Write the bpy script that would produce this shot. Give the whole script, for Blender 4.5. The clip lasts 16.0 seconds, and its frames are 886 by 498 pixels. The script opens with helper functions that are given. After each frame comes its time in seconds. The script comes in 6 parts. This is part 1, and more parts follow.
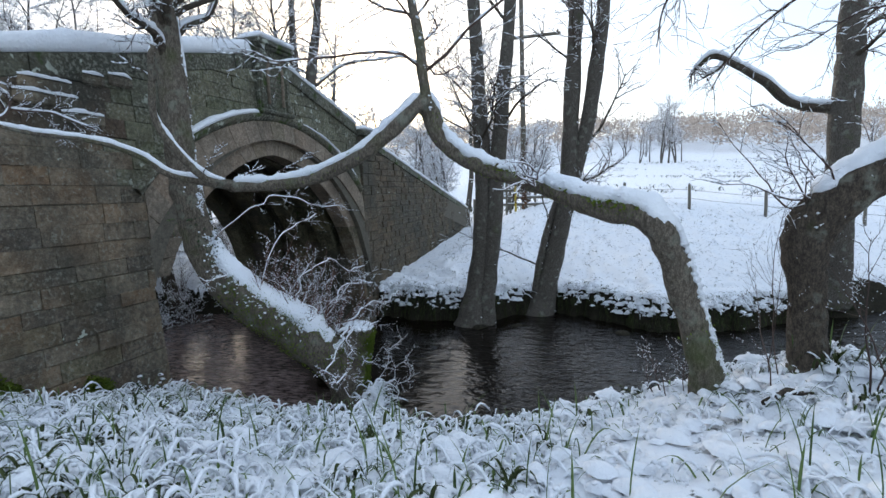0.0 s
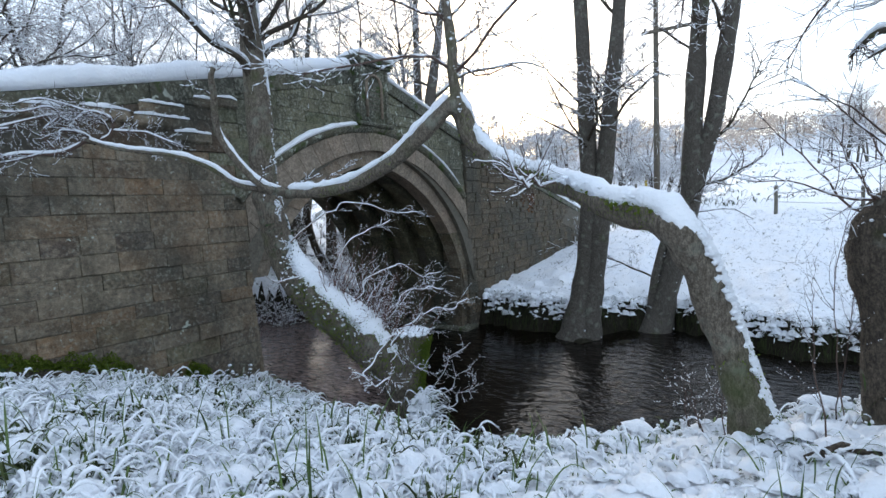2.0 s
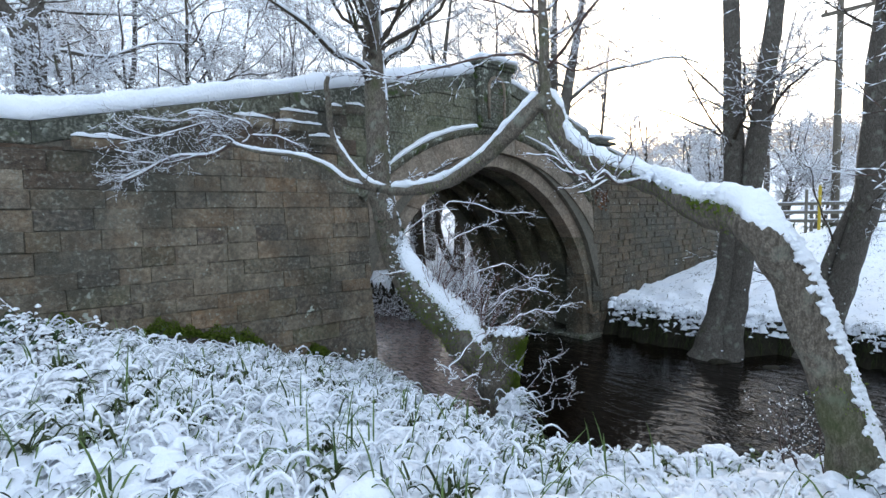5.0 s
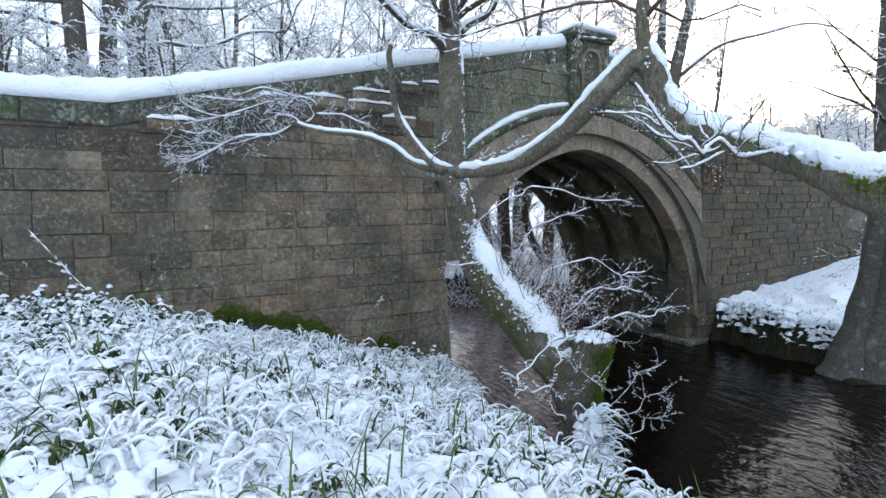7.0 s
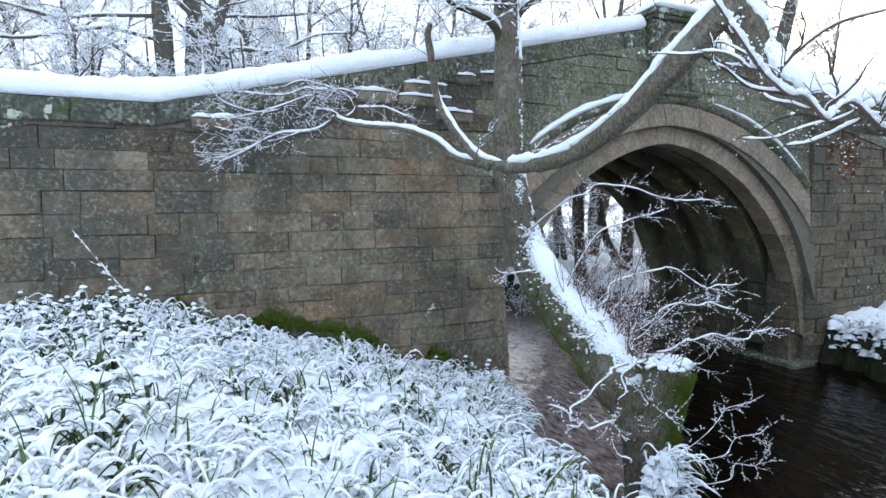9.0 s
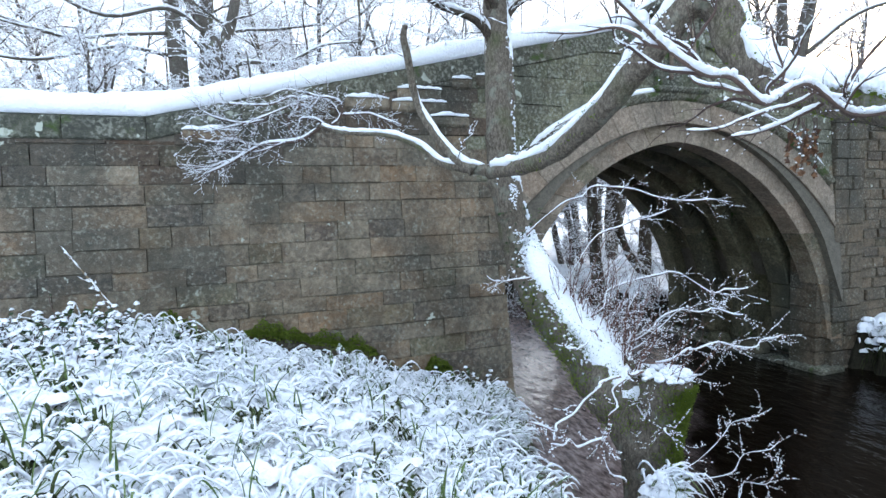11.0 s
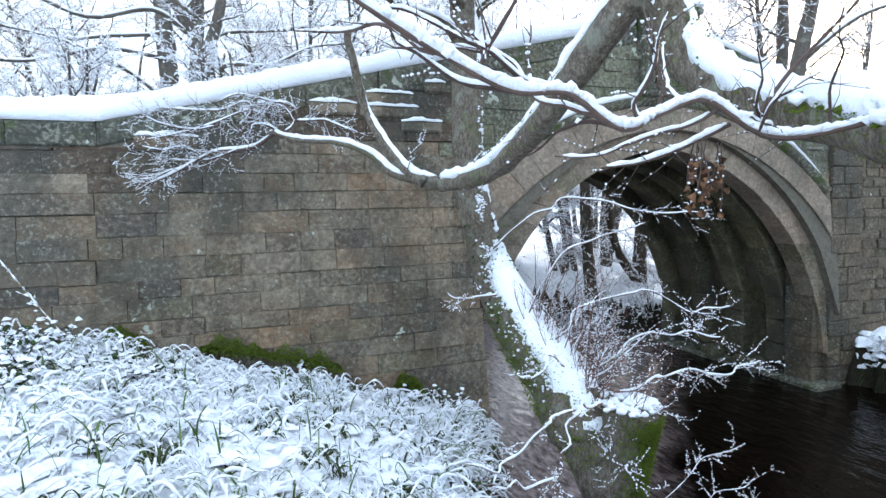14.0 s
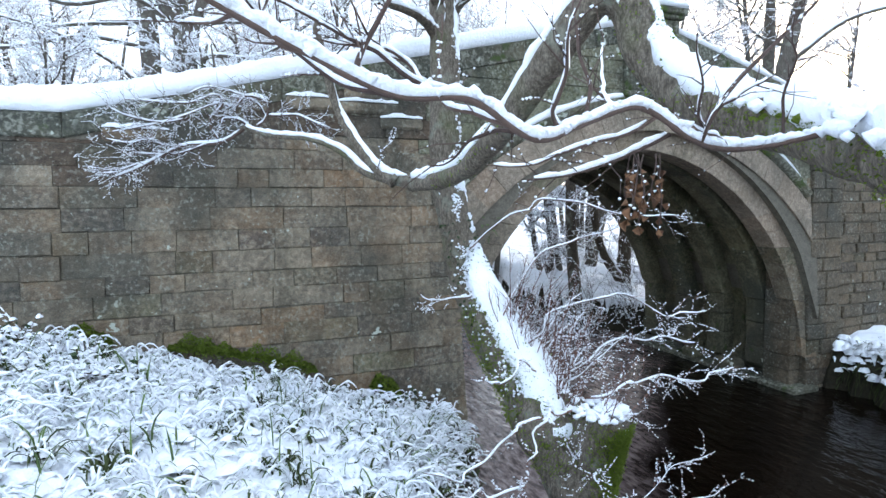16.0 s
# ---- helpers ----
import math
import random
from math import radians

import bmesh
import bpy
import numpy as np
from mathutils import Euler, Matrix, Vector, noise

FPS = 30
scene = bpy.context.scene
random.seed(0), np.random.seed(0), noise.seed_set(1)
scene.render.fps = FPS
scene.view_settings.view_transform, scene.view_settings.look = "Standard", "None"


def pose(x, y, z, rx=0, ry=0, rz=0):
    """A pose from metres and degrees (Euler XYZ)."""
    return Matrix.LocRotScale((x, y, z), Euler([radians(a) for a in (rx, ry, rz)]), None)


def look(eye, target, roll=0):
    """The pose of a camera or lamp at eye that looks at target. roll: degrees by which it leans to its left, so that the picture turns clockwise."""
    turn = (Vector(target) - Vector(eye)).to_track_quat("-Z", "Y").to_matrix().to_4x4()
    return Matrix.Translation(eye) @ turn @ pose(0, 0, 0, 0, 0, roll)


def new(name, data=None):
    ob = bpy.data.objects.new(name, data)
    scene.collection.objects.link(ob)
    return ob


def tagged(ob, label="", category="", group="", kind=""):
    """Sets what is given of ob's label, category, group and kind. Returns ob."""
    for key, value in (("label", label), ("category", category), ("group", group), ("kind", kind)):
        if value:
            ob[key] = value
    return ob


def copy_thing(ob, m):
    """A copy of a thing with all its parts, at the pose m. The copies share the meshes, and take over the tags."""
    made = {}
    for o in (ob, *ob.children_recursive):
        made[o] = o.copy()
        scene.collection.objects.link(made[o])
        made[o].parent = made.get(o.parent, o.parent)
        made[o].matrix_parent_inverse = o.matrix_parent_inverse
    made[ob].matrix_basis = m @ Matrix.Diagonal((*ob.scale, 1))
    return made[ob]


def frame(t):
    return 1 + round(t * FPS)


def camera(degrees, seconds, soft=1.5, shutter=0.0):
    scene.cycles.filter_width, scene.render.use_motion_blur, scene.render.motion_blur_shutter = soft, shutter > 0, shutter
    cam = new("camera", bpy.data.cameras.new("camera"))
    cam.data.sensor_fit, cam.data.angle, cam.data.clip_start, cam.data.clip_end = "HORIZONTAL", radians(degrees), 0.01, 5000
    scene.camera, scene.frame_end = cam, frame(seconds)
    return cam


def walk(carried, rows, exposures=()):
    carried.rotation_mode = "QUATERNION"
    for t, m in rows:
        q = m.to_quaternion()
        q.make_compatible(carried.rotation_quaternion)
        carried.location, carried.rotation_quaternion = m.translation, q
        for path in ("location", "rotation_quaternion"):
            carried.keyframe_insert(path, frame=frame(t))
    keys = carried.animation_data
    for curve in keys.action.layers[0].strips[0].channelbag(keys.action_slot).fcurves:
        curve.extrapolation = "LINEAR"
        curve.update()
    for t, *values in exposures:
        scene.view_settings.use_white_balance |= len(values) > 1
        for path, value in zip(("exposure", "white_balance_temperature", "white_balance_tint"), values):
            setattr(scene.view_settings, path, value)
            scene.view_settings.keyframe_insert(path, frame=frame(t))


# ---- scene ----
cam = camera(81.6, 16.0)
PATH = [
    (0, (0.015, -0.0398, 3.4387), (1.434, 0.4163, 3.2738), -1.6),
    (0.5, (0.2205, -0.2828, 3.4042), (1.6072, 0.267, 3.2452), -1.6),
    (1, (0.4193, -0.4883, 3.3983), (1.758, 0.1718, 3.2482), -1.7),
    (1.5, (0.5355, -0.6683, 3.3788), (1.8277, 0.0803, 3.237), -1.7),
    (2, (0.5835, -0.8693, 3.3765), (1.8315, -0.0473, 3.2475), -2.1),
    (2.5, (0.5745, -1.074, 3.3637), (1.791, -0.2055, 3.2452), -2.4),
    (3, (0.5595, -1.2885, 3.3562), (1.7332, -0.3615, 3.2415), -2.3),
    (3.5, (0.5595, -1.3927, 3.366), (1.6875, -0.411, 3.2475), -1.8),
    (4, (0.615, -1.4183, 3.3578), (1.698, -0.387, 3.2355), -1.5),
    (4.2, (0.6435, -1.4025, 3.3375), (1.7115, -0.3555, 3.219), -1.4),
    (6.3, (1.2652, -1.0433, 3.2933), (2.0985, 0.198, 3.1703), -0.6),
    (6.5, (1.2938, -1.011, 3.3082), (2.1143, 0.2385, 3.1762), -0.6),
    (7, (1.4618, -0.903, 3.2633), (2.223, 0.3825, 3.1275), -0.3),
    (7.5, (1.611, -0.801, 3.2468), (2.3003, 0.5242, 3.111), -0.4),
    (8, (1.7812, -0.7095, 3.2557), (2.3992, 0.651, 3.1238), -0.5),
    (8.5, (1.9193, -0.612, 3.2475), (2.4938, 0.7672, 3.117), -0.5),
    (8.7, (1.9643, -0.5325, 3.2355), (2.5328, 0.8498, 3.1058), -0.4),
    (10.8, (2.385, -0.4387, 3.2295), (2.8822, 0.972, 3.123), -1.7),
    (11, (2.424, -0.459, 3.2348), (2.9183, 0.9532, 3.1268), -1.8),
    (11.5, (2.5485, -0.4763, 3.2475), (3.0345, 0.939, 3.1447), -2.0),
    (12, (2.6445, -0.465, 3.2797), (3.1245, 0.9517, 3.1762), -1.9),
    (12.5, (2.739, -0.423, 3.2865), (3.216, 0.9952, 3.1823), -1.8),
    (13, (2.835, -0.369, 3.2797), (3.3113, 1.05, 3.1778), -1.8),
    (13.5, (2.907, -0.3292, 3.3045), (3.384, 1.0897, 3.2002), -1.6),
    (14, (2.9558, -0.3052, 3.3247), (3.4358, 1.1122, 3.2228), -1.5),
    (14.5, (2.9865, -0.2775, 3.3405), (3.4733, 1.137, 3.2385), -1.2),
    (15, (3.027, -0.2715, 3.3645), (3.5228, 1.14, 3.2557), -0.9),
    (15.5, (3.087, -0.2617, 3.3667), (3.5873, 1.1475, 3.255), -0.7),
    (16, (3.129, -0.2617, 3.3555), (3.6368, 1.1452, 3.2423), -0.6),
]
EXPOSURES = [(0.0, 0.04), (2.0, 0.26), (4.0, 0.47), (7.0, 0.75), (8.7, 0.96), (11.0, 1.17), (16.0, 1.25)]
walk(cam, [(t, look(eye, target, roll)) for t, eye, target, roll in PATH], EXPOSURES)

# ---- world and light ----
world = bpy.data.worlds.new("winter_sky")
scene.world = world
world.use_nodes = True
wn = world.node_tree
sky = wn.nodes.new("ShaderNodeTexSky")
sky.sky_type, sky.sun_disc = "NISHITA", False
SUN_ELEV, SUN_AZ = radians(14), radians(58)
sky.sun_elevation, sky.sun_rotation = SUN_ELEV, SUN_AZ
sky.air_density, sky.dust_density, sky.ozone_density = 1.0, 2.2, 1.0
# thin white overcast over the clear sky
veil = wn.nodes.new("ShaderNodeMix")
veil.data_type, veil.blend_type = "RGBA", "ADD"
veil.inputs["Factor"].default_value = 1.0
dim = wn.nodes.new("ShaderNodeMix")
dim.data_type, dim.blend_type = "RGBA", "MULTIPLY"
dim.inputs["Factor"].default_value = 1.0
dim.inputs["B"].default_value = (0.085, 0.085, 0.085, 1)
veil.inputs["B"].default_value = (0.625, 0.755, 0.935, 1)
wn.links.new(sky.outputs[0], dim.inputs["A"])
wn.links.new(dim.outputs["Result"], veil.inputs["A"])
wn.links.new(veil.outputs["Result"], wn.nodes["Background"].inputs[0])
wn.nodes["Background"].inputs[1].default_value = 1.0
sun = new("sun", bpy.data.lights.new("sun", "SUN"))
sun.data.energy, sun.data.angle, sun.data.color = 1.8, radians(10), (1.0, 0.94, 0.86)
sd = Vector((math.sin(SUN_AZ) * math.cos(SUN_ELEV), math.cos(SUN_AZ) * math.cos(SUN_ELEV), math.sin(SUN_ELEV)))
sun.matrix_world = look(sd * 50, (0, 0, 0))

# ---- materials ----


class Nodes:
    """A material under construction."""

    def __init__(self, name, rough=0.8, spec=0.3):
        self.m = bpy.data.materials.new(name)
        self.m.use_nodes = True
        self.t = self.m.node_tree
        self.b = self.t.nodes["Principled BSDF"]
        self.b.inputs["Roughness"].default_value, self.b.inputs["Specular IOR Level"].default_value = rough, spec
        self.pos = self.add("ShaderNodeNewGeometry").outputs["Position"]

    def add(self, kind):
        return self.t.nodes.new(kind)

    def link(self, a, b):
        self.t.links.new(a, b)

    def noise(self, scale, detail=5.0, stretch=(1, 1, 1), rough=0.55):
        mp = self.add("ShaderNodeMapping")
        mp.inputs["Scale"].default_value = stretch
        self.link(self.pos, mp.inputs["Vector"])
        n = self.add("ShaderNodeTexNoise")
        n.inputs["Scale"].default_value, n.inputs["Detail"].default_value, n.inputs["Roughness"].default_value = scale, detail, rough
        self.link(mp.outputs[0], n.inputs["Vector"])
        return n.outputs["Fac"]

    def ramp(self, fac, stops):
        r = self.add("ShaderNodeValToRGB")
        e = r.color_ramp.elements
        while len(e) < len(stops):
            e.new(0.5)
        for k, (p, c) in zip(e, stops):
            k.position, k.color = p, (*c, 1)
        self.link(fac, r.inputs["Fac"])
        return r.outputs["Color"]

    def step(self, fac, a, b):
        return self.ramp(fac, [(a, (0, 0, 0)), (b, (1, 1, 1))])

    def mix(self, fac, a, b, mode="MIX"):
        m = self.add("ShaderNodeMix")
        m.data_type, m.blend_type = "RGBA", mode
        for v, s in ((fac, "Factor"), (a, "A"), (b, "B")):
            if isinstance(v, tuple):
                m.inputs[s].default_value = (*v, 1)
            elif isinstance(v, float):
                m.inputs[s].default_value = v
            else:
                self.link(v, m.inputs[s])
        return m.outputs["Result"]

    def piece(self):
        """A random value for each loose piece: by object and by island."""
        a = self.add("ShaderNodeObjectInfo").outputs["Random"]
        b = self.add("ShaderNodeNewGeometry").outputs["Random Per Island"]
        m = self.add("ShaderNodeMath")
        m.operation = "ADD"
        self.link(a, m.inputs[0]), self.link(b, m.inputs[1])
        f = self.add("ShaderNodeMath")
        f.operation = "FRACT"
        self.link(m.outputs[0], f.inputs[0])
        return f.outputs[0]

    def done(self, color, bumps=()):
        self.link(color, self.b.inputs["Base Color"])
        prev = None
        for fac, strength, dist in bumps:
            bp = self.add("ShaderNodeBump")
            bp.inputs["Strength"].default_value, bp.inputs["Distance"].default_value = strength, dist
            self.link(fac, bp.inputs["Height"])
            if prev:
                self.link(prev, bp.inputs["Normal"])
            prev = bp.outputs["Normal"]
        if prev:
            self.link(prev, self.b.inputs["Normal"])
        return self.m


def snow_material(name="snow"):
    n = Nodes(name, 0.65, 0.25)
    big, fine, lump = n.noise(2.0), n.noise(160.0, 3), n.noise(28.0, 4)
    n.b.inputs["Subsurface Weight"].default_value = 0.0
    return n.done(n.ramp(big, [(0.3, (0.8, 0.83, 0.88)), (0.7, (0.88, 0.89, 0.91))]), [(lump, 0.75, 0.03), (fine, 0.4, 0.006)])


def stone_material(name, dark, mid, warm, moss=0.0, lichen=0.62, stain=1.0, patches=0.68):
    n = Nodes(name, 0.88, 0.25)
    p = n.piece()
    base = n.ramp(p, [(0.0, dark), (0.25, mid), (0.5, tuple(c * 1.2 for c in mid)), (0.72, tuple(0.5 * (a + b) for a, b in zip(mid, warm))), (0.86, warm), (0.93, (mid[0] * 0.75, mid[1] * 0.85, mid[2] * 0.7)), (1.0, dark)])
    big, med, fine = n.noise(0.75, 4), n.noise(7.0, 6), n.noise(70.0, 5, (1, 1, 1.6))
    base = n.mix(n.step(med, 0.42, 0.6), base, n.mix(0.5 * stain, base, tuple(c * 0.35 for c in mid)))
    base = n.mix(n.step(n.noise(18.0, 6), 0.42, 0.66), base, n.mix(0.5, base, tuple(min(1.0, c * 2.1) for c in mid)))
    base = n.mix(n.step(n.noise(2.6, 5), 0.48, 0.62), base, n.mix(0.45 * stain, base, tuple(c * 0.4 for c in warm)))
    base = n.mix(n.step(n.noise(1.6, 5, (1.2, 1.2, 0.45)), 0.5, 0.7), base, n.mix(0.55 * stain, base, (0.06, 0.062, 0.045)))
    base = n.mix(n.step(big, 0.46, 0.62), base, n.mix(0.62 * stain, base, (0.07, 0.076, 0.07)))
    grain = n.mix(0.6, base, n.ramp(fine, [(0.3, (0.05, 0.045, 0.035)), (0.7, (0.5, 0.46, 0.38))]), "OVERLAY")
    spots = n.mix(n.step(n.noise(2.3, 3), 0.3, 0.55), (0.0, 0.0, 0.0), n.step(n.noise(24.0, 6), lichen - 0.08, lichen + 0.06))
    col = n.mix(spots, grain, n.mix(0.5, grain, (0.34, 0.34, 0.28)))
    big_spots = n.mix(n.step(n.noise(1.1, 2), 0.45, 0.55), (0.0, 0.0, 0.0), n.step(n.noise(6.5, 3), patches, patches + 0.03))
    col = n.mix(big_spots, col, (0.42, 0.44, 0.37))
    if moss:
        col = n.mix(n.step(n.noise(3.2, 5), 1.0 - moss, 1.08 - moss), col, (0.05, 0.075, 0.02))
    return n.done(col, [(med, 0.55, 0.05), (n.noise(24.0, 5), 0.5, 0.02), (fine, 0.7, 0.012)])


def bark_material(name, dark, light, green=0.25, furrow=1.0):
    n = Nodes(name, 0.92, 0.2)
    long = n.noise(34.0, 6, (1.4, 1.4, 0.55), 0.65)
    fine = n.noise(95.0, 5, (1.2, 1.2, 0.7), 0.65)
    med = n.noise(6.0, 6)
    col = n.ramp(long, [(0.33, dark), (0.5, tuple(0.5 * (a + b) for a, b in zip(dark, light))), (0.68, light)])
    col = n.mix(n.step(fine, 0.42, 0.6), n.mix(0.55, col, tuple(c * 0.5 for c in dark)), col)
    col = n.mix(n.step(med, 0.56, 0.68), col, n.mix(0.55, col, (0.24, 0.25, 0.2)))
    if green:
        col = n.mix(n.step(n.noise(2.2, 4), 0.75 - green, 0.95 - green), col, n.mix(0.6, col, (0.06, 0.085, 0.02)))
    return n.done(col, [(med, 0.3, 0.03), (long, 0.9 * furrow, 0.015), (fine, 0.6, 0.006)])


def plain(name, a, b, scale=12.0, rough=0.8, spec=0.3, bump=0.4, dist=0.01, pieces=False):
    n = Nodes(name, rough, spec)
    f = n.piece() if pieces else n.noise(scale, 5)
    col = n.mix(0.35, n.ramp(f, [(0.25, a), (0.75, b)]), n.ramp(n.noise(scale * 4, 4), [(0.3, tuple(c * 0.5 for c in a)), (0.7, b)]))
    return n.done(col, [(n.noise(scale * 5, 4), bump, dist)])


def water_material():
    n = Nodes("river_water", 0.04, 0.48)
    n.b.inputs["IOR"].default_value = 1.33
    swell, rip, fine = n.noise(1.9, 3, (1.3, 0.7, 1)), n.noise(4.0, 3, (1.8, 0.8, 1), 0.55), n.noise(17.0, 3, (1.4, 0.8, 1))
    col = n.ramp(n.noise(0.7, 3), [(0.3, (0.002, 0.0011, 0.0007)), (0.7, (0.0045, 0.0024, 0.0015))])
    # sky reflection through the arch, painted pale over brown bed along near margin
    xyz = n.add("ShaderNodeSeparateXYZ")
    n.link(n.pos, xyz.inputs[0])
    skew = n.add("ShaderNodeMath")
    skew.operation = "SUBTRACT"
    n.link(xyz.outputs["X"], skew.inputs[0]), n.link(xyz.outputs["Y"], skew.inputs[1])
    edge = n.add("ShaderNodeMath")
    edge.operation = "MULTIPLY_ADD"
    n.link(n.noise(0.9, 4), edge.inputs[0])
    edge.inputs[1].default_value = 2.2
    n.link(skew.outputs[0], edge.inputs[2])
    span = n.add("ShaderNodeMapRange")
    for k, v in (("From Min", 4.3), ("From Max", 2.9)):
        span.inputs[k].default_value = v
    n.link(edge.outputs[0], span.inputs["Value"])
    far = n.add("ShaderNodeMapRange")
    for k, v in (("From Min", 2.0), ("From Max", 3.6)):
        far.inputs[k].default_value = v
    n.link(xyz.outputs["Y"], far.inputs["Value"])
    sky_sheen = n.add("ShaderNodeMath")
    sky_sheen.operation = "MULTIPLY"
    n.link(span.outputs[0], sky_sheen.inputs[0]), n.link(far.outputs[0], sky_sheen.inputs[1])
    # bed colour with the bright ripple streaks of that reflection painted in
    bed = n.ramp(n.noise(7.0, 6, (2.0, 0.7, 1), 0.65), [(0.38, (0.05, 0.034, 0.03)), (0.5, (0.15, 0.11, 0.1)), (0.62, (0.27, 0.21, 0.195))])
    col = n.mix(sky_sheen.outputs[0], col, bed)
    riffle = n.add("ShaderNodeMapRange")
    for k, v in (("From Min", 2.6), ("From Max", 0.8), ("To Min", 0.2), ("To Max", 1.0)):
        riffle.inputs[k].default_value = v
    n.link(xyz.outputs["Y"], riffle.inputs["Value"])
    rip = n.mix(riffle.outputs[0], (0.5, 0.5, 0.5), rip)
    return n.done(col, [(swell, 0.35, 0.1), (rip, 1.0, 0.08), (fine, 0.25, 0.01)])


SNOW = snow_material()


def turf_snow():
    """Lying snow with dark turf showing in its holes."""
    n = Nodes("snow_over_turf", 0.7, 0.25)
    big, fine, lump_f = n.noise(2.0), n.noise(160.0, 3), n.noise(22.0, 5)
    white = n.ramp(big, [(0.3, (0.8, 0.83, 0.88)), (0.7, (0.88, 0.89, 0.91))])
    turf = n.ramp(n.noise(60.0, 4), [(0.3, (0.012, 0.014, 0.006)), (0.7, (0.05, 0.06, 0.022))])
    holes = n.mix(n.step(n.noise(1.6, 3), 0.3, 0.7), (0.0, 0.0, 0.0), n.step(n.noise(9.0, 6, rough=0.65), 0.59, 0.64))
    return n.done(n.mix(holes, white, turf), [(lump_f, 0.9, 0.035), (fine, 0.4, 0.006)])


TURF = turf_snow()
STONE = stone_material("sandstone", (0.122, 0.096, 0.084), (0.238, 0.202, 0.158), (0.36, 0.235, 0.145))
SOOTY = stone_material("dark_stained_stone", (0.06, 0.046, 0.042), (0.115, 0.092, 0.072), (0.19, 0.12, 0.085), 0.0, 0.62)
SPANDREL = stone_material("lichened_stone", (0.1, 0.1, 0.07), (0.165, 0.165, 0.115), (0.215, 0.195, 0.135), 0.2, 0.56, 0.8, 0.6)
COPING = stone_material("coping_stone", (0.07, 0.07, 0.055), (0.115, 0.115, 0.088), (0.15, 0.135, 0.095), 0.42, 0.55, 1.0, 0.6)
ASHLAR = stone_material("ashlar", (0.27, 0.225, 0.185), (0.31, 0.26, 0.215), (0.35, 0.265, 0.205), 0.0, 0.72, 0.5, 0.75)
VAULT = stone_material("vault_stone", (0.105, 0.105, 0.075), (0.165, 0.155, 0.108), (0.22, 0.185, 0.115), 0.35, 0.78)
RUBBLE = stone_material("brown_rubble", (0.075, 0.06, 0.05), (0.135, 0.11, 0.082), (0.19, 0.14, 0.095), 0.0, 0.62)
MORTAR = plain("mortar", (0.085, 0.075, 0.06), (0.18, 0.16, 0.125), 9.0, 0.95)
BARK = bark_material("alder_bark", (0.07, 0.056, 0.043), (0.27, 0.23, 0.18), 0.2)
BARK_DARK = bark_material("dark_bark", (0.04, 0.032, 0.025), (0.15, 0.12, 0.09), 0.15)
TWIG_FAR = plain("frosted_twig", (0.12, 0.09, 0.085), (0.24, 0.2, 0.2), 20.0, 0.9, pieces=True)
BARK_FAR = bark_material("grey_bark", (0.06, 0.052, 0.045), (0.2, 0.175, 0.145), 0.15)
TWIG = plain("twig_bark", (0.055, 0.035, 0.03), (0.12, 0.08, 0.065), 20.0, 0.85, pieces=True)
SPROUT = plain("reddish_sprout", (0.1, 0.05, 0.04), (0.2, 0.105, 0.08), 20.0, 0.8, pieces=True)
REED = plain("dry_stem", (0.22, 0.15, 0.085), (0.34, 0.25, 0.15), 20.0, 0.85, pieces=True)
SHAG = plain("shaggy_bark", (0.025, 0.018, 0.013), (0.1, 0.072, 0.052), 30.0, 0.9, pieces=True)
MOSS = plain("moss", (0.08, 0.12, 0.015), (0.22, 0.29, 0.045), 40.0, 0.95, 0.1, 1.0, 0.02)
EARTH = plain("wet_earth", (0.012, 0.01, 0.007), (0.045, 0.04, 0.024), 7.0, 0.9, 0.2, 0.9, 0.05)
BLADE = plain("green_blade", (0.045, 0.085, 0.02), (0.13, 0.19, 0.055), 15.0, 0.6, 0.3, 0.2, 0.004, True)
DEADLEAF = plain("dead_leaf", (0.07, 0.03, 0.015), (0.2, 0.1, 0.05), 30.0, 0.8, pieces=True)
IVY = plain("ivy_leaf", (0.012, 0.03, 0.008), (0.035, 0.065, 0.018), 30.0, 0.45, pieces=True)
TIMBER = plain("weathered_timber", (0.13, 0.12, 0.1), (0.24, 0.22, 0.18), 14.0, 0.9)
YELLOW = plain("yellow_paint", (0.5, 0.36, 0.04), (0.6, 0.45, 0.06), 14.0, 0.6)
POLE = plain("pole_timber", (0.1, 0.085, 0.065), (0.19, 0.165, 0.13), 12.0, 0.9)
MOSSY = plain("dark_grass", (0.022, 0.032, 0.01), (0.06, 0.075, 0.025), 15.0, 0.8, 0.2, 0.2, 0.004, True)
WATER = water_material()
# far trees: distance haze is put into this pale tan base colour
WOODS = plain("hazy_woodland", (0.5, 0.41, 0.34), (0.7, 0.6, 0.52), 0.06, 1.0, 0.0, 0.0)

# ---- building helpers ----


FINE = {"twigs", "twig_snow", "leaf_snow", "stem_snow", "sprouts", "sprout_snow", "snow_flecks", "upper_branches", "branches", "stems", "leaves", "fronds", "moss", "ivy", "leaf_stalks", "withered_leaves"}


class Acc:
    """Collects tubes, strips and blocks for one mesh."""

    def __init__(self):
        self.v, self.f, self.n = [], [], 0

    def add(self, verts, faces):
        self.v.extend(verts)
        k = self.n
        self.f.extend([tuple(i + k for i in f) for f in faces])
        self.n += len(verts)

    def build(self, name, mat, parent=None, label="", smooth=True, kind=""):
        me = bpy.data.meshes.new(name)
        me.from_pydata([tuple(p) for p in self.v], [], self.f)
        if smooth:
            me.polygons.foreach_set("use_smooth", [True] * len(me.polygons))
        me.materials.append(mat)
        o = new(name, me)
        o.parent = parent
        if label:
            o["label"] = label
        if kind or name in FINE:
            o["kind"] = kind or "stuff"
        return o


